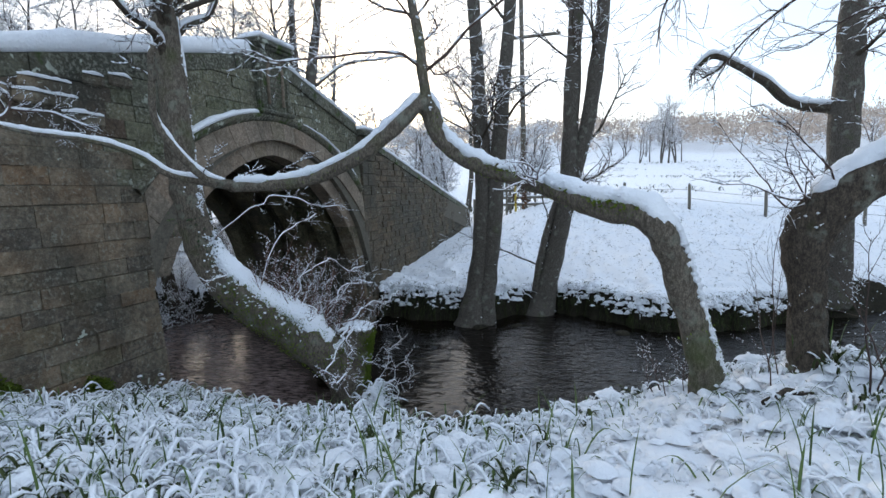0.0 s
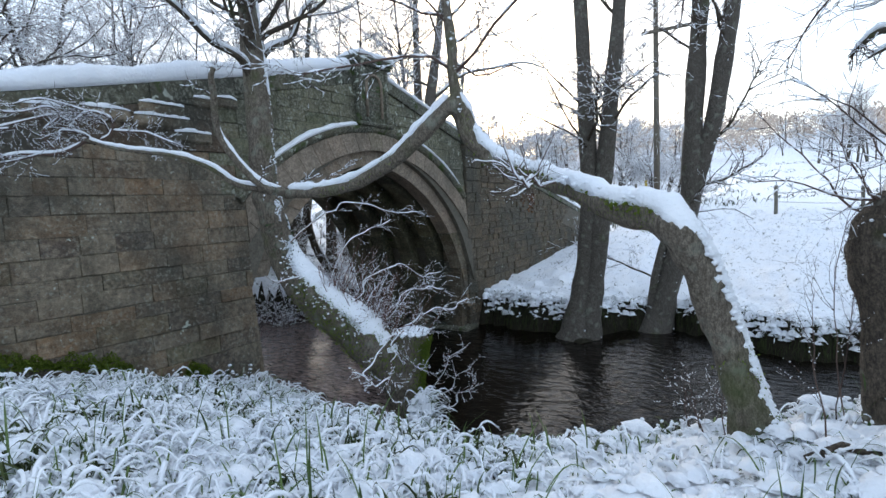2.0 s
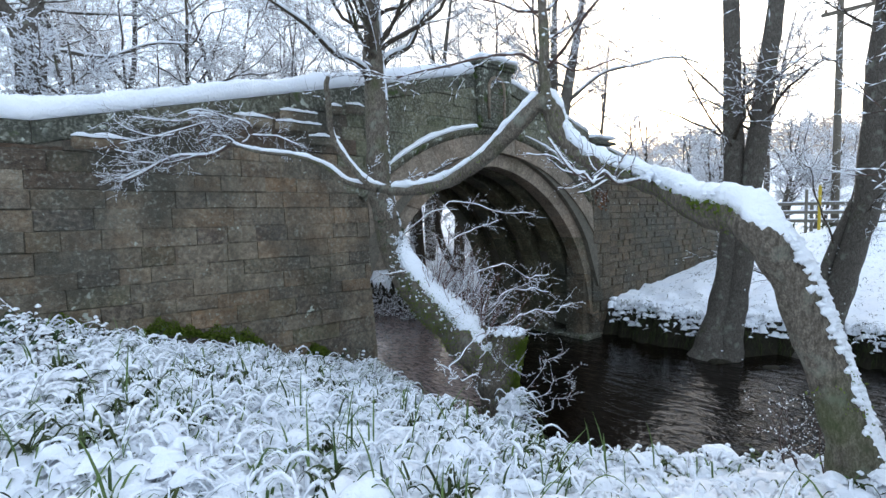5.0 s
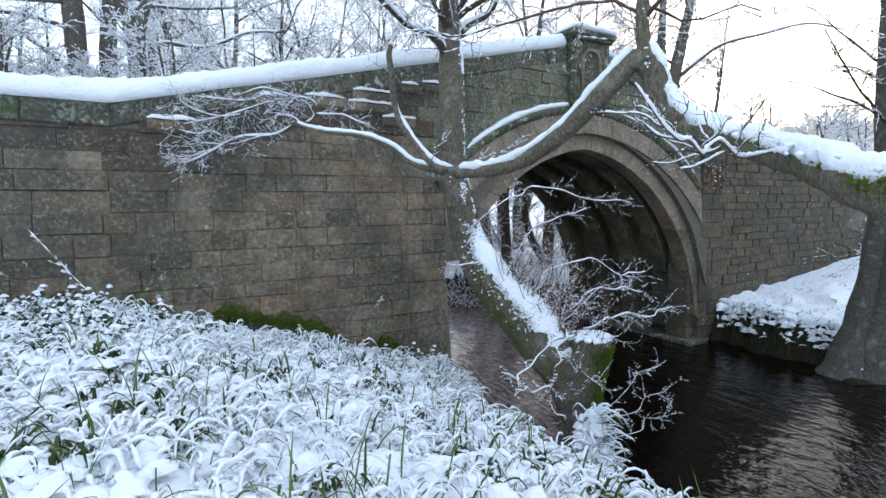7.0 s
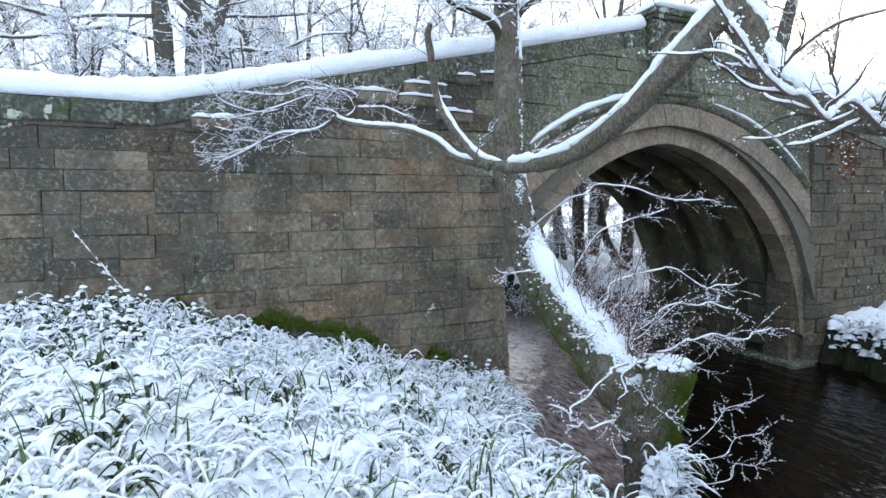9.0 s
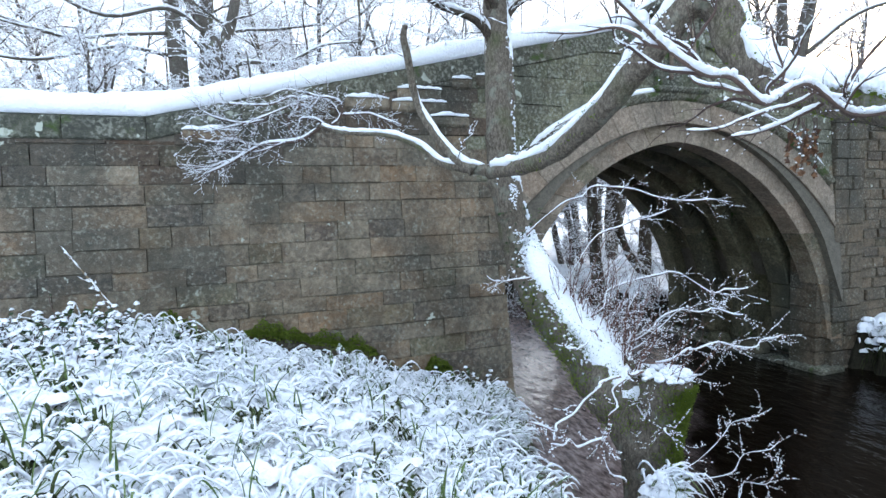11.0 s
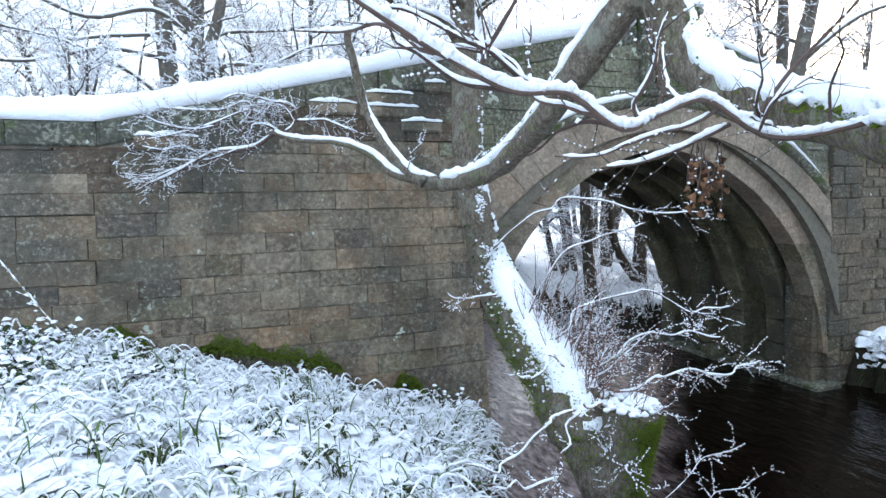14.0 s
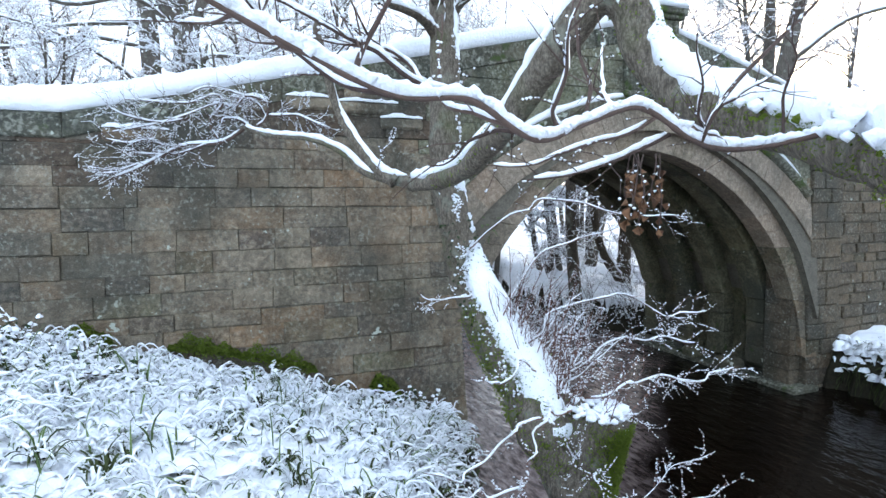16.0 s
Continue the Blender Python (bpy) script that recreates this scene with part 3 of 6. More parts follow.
def build_bridge():
    rng = random.Random(11)
    bridge = thing("stone_bridge", "old humped sandstone arch bridge with snow on its parapets", "bridge")
    # core with the vault through it
    core = Acc()
    xs = list(np.arange(-14, 5.5, 0.5)) + [5.62] + list(np.linspace(5.9, 12.2, 40)) + [12.62] + list(np.arange(13.1, 24.6, 0.5))

    def under(x):
        xm, e, zc, r = INNER
        d = (r + 0.33) ** 2 - (abs(x - xm) + e) ** 2
        return zc + math.sqrt(d) if d > 0.2 else 1.5
    for a, b in zip(xs, xs[1:]):
        arch = a >= 5.6 and b <= 12.63
        za, zb = (under(a), under(b)) if arch else (-0.5, -0.5)
        ta, tb = par(a) - 0.95, par(b) - 0.95
        P = [(a, za), (b, zb), (b, tb), (a, ta)]
        end = BACK if b < 13.4 else 7.6
        vs = [Vector((x, yf(z) + (0.014 if b < 12.7 else 0.75), z)) for x, z in P] + [Vector((x, end, z)) for x, z in P]
        fs = [(0, 1, 2, 3), (7, 6, 5, 4), (0, 4, 5, 1), (3, 2, 6, 7), (0, 3, 7, 4), (1, 5, 6, 2)]
        core.add(vs, fs)
        for y0 in (None, end - 0.42):
            pv = []
            for y in ((0.014, 0.42) if y0 is None else (0, 0.42)):
                for x, z in ((a, ta - 0.1), (b, tb - 0.1), (b, par(b) - 0.02), (a, par(a) - 0.02)):
                    pv.append(Vector((x, (yf(z) + y + (0 if b < 13.3 else 0.3)) if y0 is None else y0 + y, z)))
            core.add(pv, [(0, 1, 2, 3), (7, 6, 5, 4), (0, 4, 5, 1), (3, 2, 6, 7), (0, 3, 7, 4), (1, 5, 6, 2)])
    part("core", core, MORTAR, bridge, smooth=False)
    deck = Acc()
    for a, b in zip(xs, xs[1:]):
        end = BACK if b < 13.4 else 7.6
        P = [Vector((x, y, par(x) - 0.87)) for x, y in ((a, 6.7), (b, 6.7), (b, end - 0.42), (a, end - 0.42))]
        deck.add(P, [(0, 1, 2, 3)])
    part("deck_snow", deck, SNOW, bridge, "trodden snow on the bridge deck")

    # facing stones
    wall = Acc()
    wall.add([face_point(x, z, -0.06) for x, z in ((-2, 1), (5.2, 1), (5.2, 4), (-2, 4))], [(0, 1, 2, 3)])
    face = part("front_wall", wall, MORTAR, bridge, smooth=False)
    rest = {m.name: Acc() for m in (STONE, SOOTY, SPANDREL)}
    stones = list(wall_stones(-2.2, 12.46, -0.25, 6.3, rng, 0.3, 0.88, keep_front, 0.17, 0.265))
    near = 0
    for q, row in stones:
        mx, mz = sum(p[0] for p in q) / len(q), sum(p[1] for p in q) / len(q)
        if mx < 5 and mz < 0.6 or mx < 3 and mz < 1.2:
            continue
        fr = rng.uniform(0.0, 0.018) + (0.02 if rng.random() < 0.05 else 0)
        kind = SPANDREL if mx > 5.2 and mz > 3.75 else SOOTY if mz > par(mx) - 0.85 + 0.2 * math.sin(mx * 2.3) else STONE
        if 0.3 < mx < 6.2 and mz > 1.2 and near < 300:
            one = Acc()
            prism(one, q, fr, -0.08, rng, 0.0022, 0.0075, wob=0.008)
            part("stone", one, kind, face, smooth=False)
            near += 1
        else:
            prism(rest[kind.name], q, fr, -0.08, rng, 0.0022, 0.0075, wob=0.008)
    part("facing_stones", rest["sandstone"], STONE, bridge, smooth=False, kind="stuff")
    part("facing_stones", rest["dark_stained_stone"], SOOTY, bridge, "dark stained stones under the coping", smooth=False, kind="stuff")
    part("spandrel_stones", rest["lichened_stone"], SPANDREL, bridge, "grey-green lichened stones over the arch", smooth=False, kind="stuff")

    # arch orders
    back = Acc()
    aa = np.linspace(0.62, math.pi - 0.7, 40)
    vs = [face_point(*pointed(c, t, d), -0.012) for t in aa for c, d in ((OUTER, 0.02), (HOOD, -0.02))]
    back.add(vs, [(2 * i, 2 * i + 1, 2 * i + 3, 2 * i + 2) for i in range(len(aa) - 1)])
    order = part("arch_ring", back, MORTAR, bridge, "pale dressed stone arch ring in two orders", smooth=False)
    for ca, da, cb, db, a0, a1, n, fr, bk in ((INNER, 0, OUTER, 0.06, 0.02, math.pi - 0.1, 30, -0.14, -0.5), (OUTER, 0, HOOD, 0, 0.6, math.pi - 0.6, 23, 0.022, -0.3)):
        for q in ring_stones(ca, da, cb, db, a0, a1, n):
            left = q[0][0] < 7
            if left:
                q = clip(clip(q, -1, 0, -5.67), 0, -1, -2.3)
            else:
                q = clip(q, 1, 0, 12.46 if fr > 0 else 12.75)
            if len(q) < 3 or area(q) < 0.004:
                continue
            one = Acc()
            prism(one, q, fr + rng.uniform(0, 0.006), bk, rng, 0.0025, 0.008, wob=0.002)
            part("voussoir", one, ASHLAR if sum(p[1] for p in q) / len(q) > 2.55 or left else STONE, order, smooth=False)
    hood = Acc()
    prof = [(-0.01, 0.0), (0.02, 0.06), (0.1, 0.1), (0.14, 0.09), (0.16, -0.02)]
    angs = np.linspace(0.8, math.pi - 0.8, 60)
    vs = [face_point(*pointed(HOOD, a, r), d) for a in angs for r, d in prof]
    m = len(prof)
    hood.add(vs, [(i * m + k, (i + 1) * m + k, (i + 1) * m + k + 1, i * m + k + 1) for i in range(len(angs) - 1) for k in range(m - 1)])
    part("hood_mould", hood, COPING, bridge, "dark moulded hood over the arch")
    # snow lying on the hood
    sn = Acc()
    for a0, a1, th in ((1.64, 2.18, 0.1), (0.85, 1.4, 0.07)):
        aa = np.linspace(a0, a1, 34)
        sec = [(0.0, 0.1), (0.5, 0.125), (0.95, 0.09), (1.0, 0.03), (0.8, -0.02), (0.0, -0.02)]
        vs = []
        for i, a in enumerate(aa):
            e = math.sin(math.pi * i / (len(aa) - 1)) ** 0.4
            t = th * e * (1 + 0.45 * noise.noise(Vector((a * 12, 1, 0))) + 0.25 * noise.noise(Vector((a * 41, 1, 0))))
            vs += [face_point(*pointed(HOOD, a, 0.14 + t * s), d * (0.3 + 0.7 * e)) for s, d in sec]
        m = len(sec)
        sn.add(vs, [(i * m + k, (i + 1) * m + k, (i + 1) * m + (k + 1) % m, i * m + (k + 1) % m) for i in range(len(aa) - 1) for k in range(m)])
    part("hood_snow", sn, SNOW, bridge, "snow lying on the hood")

    # ribs, their legs and the wall behind them
    for y0 in (6.84, 7.76, 8.67, 9.72):
        rib = Acc()

        def at(x, z, d, y0=y0):
            return Vector((x, y0 - d, z))
        for q in ring_stones(INNER, 0.0, INNER, 0.45, 0.29, math.pi - 0.3, 17):
            prism(rib, q, 0.0, -0.42, rng, 0.003, 0.02, at, 0.003)
        z = 0.25
        while z < 1.8:
            h = min(rng.uniform(0.3, 0.5), 1.86 - z)
            block(rib, 12.29 + rng.uniform(-0.02, 0.02), 12.66, y0 + 0.005, y0 + 0.42, z, z + h - 0.008, 0.02)
            block(rib, 5.3, 5.64 + rng.uniform(-0.02, 0.02), y0, y0 + 0.42, z, z + h - 0.008, 0.02)
            z += h
        part("rib", rib, VAULT, bridge, "dark greenish stone vault rib", smooth=False)
    jamb = Acc()

    def side(x, z, d):
        return Vector((12.6 - d, x, z))
    for q, row in wall_stones(6.4, BACK, 0.1, 2.0, rng, 0.35, 0.8, lambda p: p, 0.24, 0.34):
        prism(jamb, q, rng.uniform(0, 0.025), -0.1, rng, place=side)

    def side_l(x, z, d):
        return Vector((5.5 + d, x, z))
    for q, row in wall_stones(6.25, BACK, -0.2, 2.5, rng, 0.35, 0.8, lambda p: p, 0.24, 0.34):
        prism(jamb, q, rng.uniform(0, 0.02), -0.1, rng, place=side_l)
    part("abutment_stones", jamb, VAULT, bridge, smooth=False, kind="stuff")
    vault = Acc()
    aa, yy = np.linspace(0.2, math.pi - 0.2, 26), np.linspace(6.5, BACK, 12)
    for j in range(len(yy) - 1):
        for i in range(len(aa) - 1):
            P = []
            for a, y in ((aa[i], yy[j]), (aa[i], yy[j + 1]), (aa[i + 1], yy[j + 1]), (aa[i + 1], yy[j])):
                vx, vz = pointed(INNER, a, 0.3)
                P.append(Vector((vx, y, vz)))
            c = sum(P, Vector()) / 4
            k = rng.uniform(-0.015, 0.015)
            o = Vector((INNER[0] - c.x, 0, INNER[2] - c.z)).normalized() * k
            vault.add([c + (p - c) * 0.975 + o for p in P], [(0, 1, 2, 3)])
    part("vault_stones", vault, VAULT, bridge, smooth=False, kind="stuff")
    # footing stones at the water's edge inside the arch
    y = 6.0
    while y < BACK:
        L = rng.uniform(0.4, 0.9)
        f = Acc()
        block(f, 11.98 + rng.uniform(-0.05, 0.04), 12.66, y, y + L - 0.02, -0.3, 0.07 + rng.uniform(-0.03, 0.03), 0.03)
        part("footing_stone", f, COPING, bridge, "wet mossy footing stone", smooth=False)
        y += L
    for y, w in ((7.28, 0.5), (8.24, 0.4)):
        f = Acc()
        block(f, 12.0, 12.4, y, y + w, 0.02, 0.27, 0.07)
        part("footing_stone", f, VAULT, bridge, "loose mossy footing stone", smooth=False)

    # the pier and buttress beside the arch
    butt = Acc()
    block(butt, 12.5, 13.24, 6.24, 6.7, -0.4, 5.0, 0.01)
    block(butt, 12.3, 12.52, 6.36, 6.6, -0.4, SPRING - 0.06, 0.01)
    buttress = part("buttress", butt, MORTAR, bridge, smooth=False)

    def bface(x, z, d):
        return Vector((x, 6.16 - d, z))

    def jface(x, z, d):
        return Vector((x, 6.27 - d, z))
    z = -0.2
    while z < 4.86:
        h = min(rng.uniform(0.24, 0.36), 4.98 - z)
        low = z + h < SPRING + 0.1
        s = rng.uniform(12.7, 12.98)
        for a, b in ([(12.19, 12.47)] if low else []) + [(12.46, s), (s, 13.27)]:
            one = Acc()
            prism(one, [(a, z), (b, z), (b, z + h), (a, z + h)], 0.012 + rng.uniform(0, 0.025), -0.5, rng, 0.006, 0.016, place=jface if b < 12.5 else bface, wob=0.01)
            part("quoin", one, RUBBLE, buttress, smooth=False)
        z += h
    one = Acc()
    vs = [Vector(p) for p in ((12.38, 6.0, 4.98), (13.3, 6.0, 4.98), (13.3, 6.75, 4.98), (12.38, 6.75, 4.98), (12.38, 6.0, 5.1), (13.3, 6.0, 5.06), (13.3, 6.75, 5.2), (12.38, 6.75, 5.24))]
    one.add(vs, [(3, 2, 1, 0), (4, 5, 6, 7), (0, 1, 5, 4), (1, 2, 6, 5), (2, 3, 7, 6), (3, 0, 4, 7)])
    part("buttress_cap", one, COPING, bridge, smooth=False)

    # wing wall
    wing = Acc()

    def wface(x, z, d):
        return Vector((x, 6.28 + 0.02 * (x - 13.3) + 0.05 * (z - 2) - d, z))
    wcore = Acc()
    P = ((13.25, 0.2), (24.5, 0.9), (24.5, par(24.5) - 0.1), (13.25, par(13.25) - 0.1))
    wcore.add([wface(x, z, -0.01) for x, z in P] + [wface(x, z, -0.5) for x, z in P], [(0, 1, 2, 3), (7, 6, 5, 4), (0, 4, 5, 1), (3, 2, 6, 7), (0, 3, 7, 4), (1, 5, 6, 2)])
    part("wing_wall_core", wcore, MORTAR, bridge, smooth=False)
    for q, row in wall_stones(13.32, 24.4, 0.3, 5.2, rng, 0.28, 0.62, lambda p: below_parapet(p, 0.2), 0.17, 0.24):
        if q[0][1] > 0.2 + 0.06 * (q[0][0] - 13.3):
            prism(wing, q, rng.uniform(0.005, 0.045), -0.08, rng, 0.008, 0.02, wface, 0.012)
    part("wing_wall_stones", wing, RUBBLE, bridge, smooth=False, kind="stuff")

    # coping stones
    bed = Acc()
    for a, b in zip((-3.0, 1.24, 9.4), (1.24, 8.42, 12.4)):
        bed.add([face_point(u, par(u) - v, -0.01) for u, v in ((a, COPE), (b, COPE), (b, 0.03), (a, 0.03))], [(0, 1, 2, 3)])
    cope = part("parapet_coping", bed, MORTAR, bridge, "dark lichened coping stones", smooth=False)
    x = -3.0
    while x < 24.4:
        L = rng.uniform(0.9, 1.35)
        for bx in (1.24, 8.42, 9.4, 12.4, 13.3):
            if x < bx - 1e-4 < x + L + 0.2:
                L = bx - x
        if 8.41 < x < 9.3 or 12.39 < x < 13.2:
            x += L
            continue
        e = x + L
        one = Acc()
        drop = COPE if x < 13 else 0.2
        pl = face_point if x < 13.2 else wface
        q = [(x, par(x) - drop), (e, par(e) - drop), (e, par(e)), (x, par(x))]
        prism(one, q, (0.02 if x < 8 else 0.06) + rng.uniform(0, 0.008), -0.44, rng, 0.004, 0.02, pl)
        part("coping_stone", one, COPING, cope, smooth=False)
        x = e

    # the tablet at the crown
    tab = Acc()
    block(tab, 8.42, 9.4, 6.19, 6.7, 5.12, 6.3, 0.012)
    tablet = part("tablet", tab, COPING, bridge, "stone tablet with a small arched panel", smooth=False)
    a = Acc()
    block(a, 8.34, 9.48, 6.08, 6.78, 6.3, 6.4, 0.02)
    block(a, 8.38, 9.44, 6.12, 6.74, 6.235, 6.305, 0.02)
    part("tablet_cap", a, COPING, tablet, smooth=False)
    a = Acc()
    block(a, 8.36, 9.46, 6.12, 6.7, 5.02, 5.12, 0.03)
    part("tablet_sill", a, COPING, tablet, smooth=False)
    a = Acc()
    pts = [Vector((8.68, 6.175, 5.22)), Vector((8.68, 6.175, 5.85))] + [Vector((8.91 - 0.23 * math.cos(t), 6.175, 5.85 + 0.23 * math.sin(t))) for t in np.linspace(0.2, math.pi - 0.2, 9)] + [Vector((9.14, 6.175, 5.85)), Vector((9.14, 6.175, 5.22))]
    tube(a, pts, [0.035] * len(pts), 6)
    part("panel_moulding", a, ASHLAR, tablet)
    for k in range(7):
        a = Acc()
        w = 0.16 if k else 0.1
        block(a, 8.91 - w, 8.91 + w, 6.182, 6.2, 5.88 - k * 0.085, 5.905 - k * 0.085, 0)
        part("inscription_bar", a, MORTAR, tablet, smooth=False)
    for x in (8.5, 9.32):
        a = Acc()
        block(a, x - 0.05, x + 0.05, 6.155, 6.3, 5.13, 6.23, 0.02)
        part("tablet_pilaster", a, COPING, tablet, smooth=False)

    # snow on the parapets
    def cap_snow(xa, xb, thick, name, plc, top=None, y_in=0.44):
        ac = Acc()
        n = max(6, int((xb - xa) / 0.07))
        sec = [(0.035, 0.0), (0.075, 0.3), (0.06, 0.66), (0.0, 0.9), (-0.12, 1.0), (-0.3, 1.0), (-0.42, 0.75), (-y_in, 0.0)]
        vs = []
        for i in range(n + 1):
            x = xa + (xb - xa) * i / n
            e = 1.0 if 0 < i < n else 0.55
            z0 = (top(x) if top else par(x))
            t = thick * e * (1 + 0.16 * noise.noise(Vector((x * 1.3, 0, 4))) + 0.1 * noise.noise(Vector((x * 7, 0, 4))))
            for k, (d, h) in enumerate(sec):
                w = 0.02 * noise.noise(Vector((x * 9, k * 0.7, 1)))
                p = plc(x, z0, d + (w if k < 4 else 0))
                vs.append(Vector((p.x, p.y, z0 + t * h + (w if 0 < k < 7 else 0))))
        m = len(sec)
        fs = [(i * m + k, (i + 1) * m + k, (i + 1) * m + (k + 1) % m, i * m + (k + 1) % m) for i in range(n) for k in range(m)]
        fs += [tuple(range(m)), tuple(n * m + k for k in range(m))[::-1]]
        ac.add(vs, fs)
        part(name, ac, SNOW, bridge, "thick rounded snow on the parapet")
    cap_snow(-14, 8.36, 0.27, "parapet_snow", face_point)
    cap_snow(9.46, 12.4, 0.13, "parapet_snow", face_point)
    cap_snow(13.3, 24.5, 0.13, "parapet_snow", wface)
    cap_snow(8.36, 9.46, 0.12, "parapet_snow", lambda x, z, d: Vector((x, 6.12 - d, z)), lambda x: 6.4, 0.6)
    cap_snow(12.38, 13.3, 0.12, "parapet_snow", lambda x, z, d: Vector((x, 6.06 - d, z)), lambda x: 5.13, 0.7)
    # snow on projecting stones
    for xa, xb, z in ((1.6, 2.25, 4.29), (3.5, 4.08, 4.75), (4.2, 4.82, 4.9), (4.98, 5.27, 5.07), (5.34, 5.7, 5.13), (4.12, 4.88, 4.73), (4.64, 5.2, 4.55), (2.9, 3.3, 4.7)):
        lx = (xa + xb) / 2
        a = Acc()
        block(a, xa, xb, yf(z) - 0.07, yf(z) + 0.1, z - 0.16, z - 0.015, 0.03)
        part("projecting_stone", a, STONE, bridge, smooth=False)
        a = Acc()
        vs, n = [], 10
        for i in range(n + 1):
            x = xa + (xb - xa) * i / n
            e = math.sin(math.pi * (0.06 + 0.88 * i / n)) ** 0.5
            t = 0.05 * e * (1 + 0.8 * noise.noise(Vector((x * 11, z, 0))))
            vs += [Vector((x, yf(z) - d * e - 0.005, z - 0.015 + 0.012 * noise.noise(Vector((x * 5, z, 3))) + t * h)) for d, h in ((0.07, 0), (0.085, 0.5), (0.06, 0.95), (0.0, 1.1), (-0.06, 0.3))]
        a.add(vs, [(i * 5 + k, (i + 1) * 5 + k, (i + 1) * 5 + k + 1, i * 5 + k + 1) for i in range(n) for k in range(4)])
        part("ledge_snow", a, SNOW, bridge, "strip of snow on a projecting stone")


build_bridge()

# ---- trees beside the river ----


def limb(wood, pts, rad, n=7, sides=12, rough=0.22, freq=7.0, lumps=0.12):
    P = spline(pts, n)
    R = taper(rad, n, len(P))
    tube(wood, P, R, sides, rough, freq, lumps)
    return P, R


def leaf(acc, p, d, size, rng, curl=0.3):
    """A small folded leaf."""
    d = Vector(d).normalized()
    s = d.cross(Vector((rng.uniform(-1, 1), rng.uniform(-1, 1), rng.uniform(-1, 1))))
    s.normalize()
    n = d.cross(s)
    w = size * 0.36
    P = [p, p + d * size * 0.45 + s * w + n * w * curl, p + d * size, p + d * size * 0.45 - s * w + n * w * curl, p + d * size * 0.5]
    acc.add(P, [(0, 1, 4), (1, 2, 4), (2, 3, 4), (3, 0, 4)])


def moss_on(acc, pts, radii, rng, count, side, size=0.03):
    """Tufts of moss on a limb's side."""
    for _ in range(count):
        i = rng.randrange(len(pts) - 1)
        d = (pts[i + 1] - pts[i]).normalized()
        s = Vector(side) + Vector((rng.gauss(0, 0.5), rng.gauss(0, 0.5), rng.gauss(0, 0.5)))
        s = s - d * s.dot(d)
        s.normalize()
        p = pts[i] + s * radii[i] * 1.04 + d * rng.uniform(-0.05, 0.05)
        for _k in range(4):
            q = p + Vector((rng.gauss(0, 1), rng.gauss(0, 1), rng.gauss(0, 1))) * size * 0.6
            leaf(acc, q, s + Vector((rng.gauss(0, 0.6), rng.gauss(0, 0.6), rng.gauss(0, 0.6) - 0.2)), size * rng.uniform(0.5, 1.2), rng)


def crown(wood, tw, snow, pts, R, rng, limbs, length, lo=0.4, rise=0.25, depth=2, kids=5, add=0.006, chance=0.85, spread=0.9, thin=1.0):
    """Limbs out of a stem, with branches and twigs."""
    for _ in range(limbs):
        f = rng.uniform(lo, 0.98) * (len(pts) - 1)
        i = min(int(f), len(pts) - 2)
        p = pts[i].lerp(pts[i + 1], f - i)
        d = aside((pts[i + 1] - pts[i]).normalized(), rng, spread)
        L = length * rng.uniform(0.5, 1.15)
        n = max(6, int(L / 0.28))
        q = wander(p, d, L, n, rng, 0.36, rise)
        r = R[i] * rng.uniform(0.22, 0.4) * thin
        rr = [r * (1 - 0.8 * k / n) + 0.004 for k in range(n + 1)]
        tube(wood, q, rr, 6)
        snow_thin(snow, q, [x * 0.9 for x in rr], add * 1.6, rng, 0.8)
        twigs(tw, snow, q, rng, int(6 + L * 3), L * 0.42, max(0.005, r * 0.35), depth - 1, 0.4, 0.85, 0.08, add, chance, 0.15, kids)


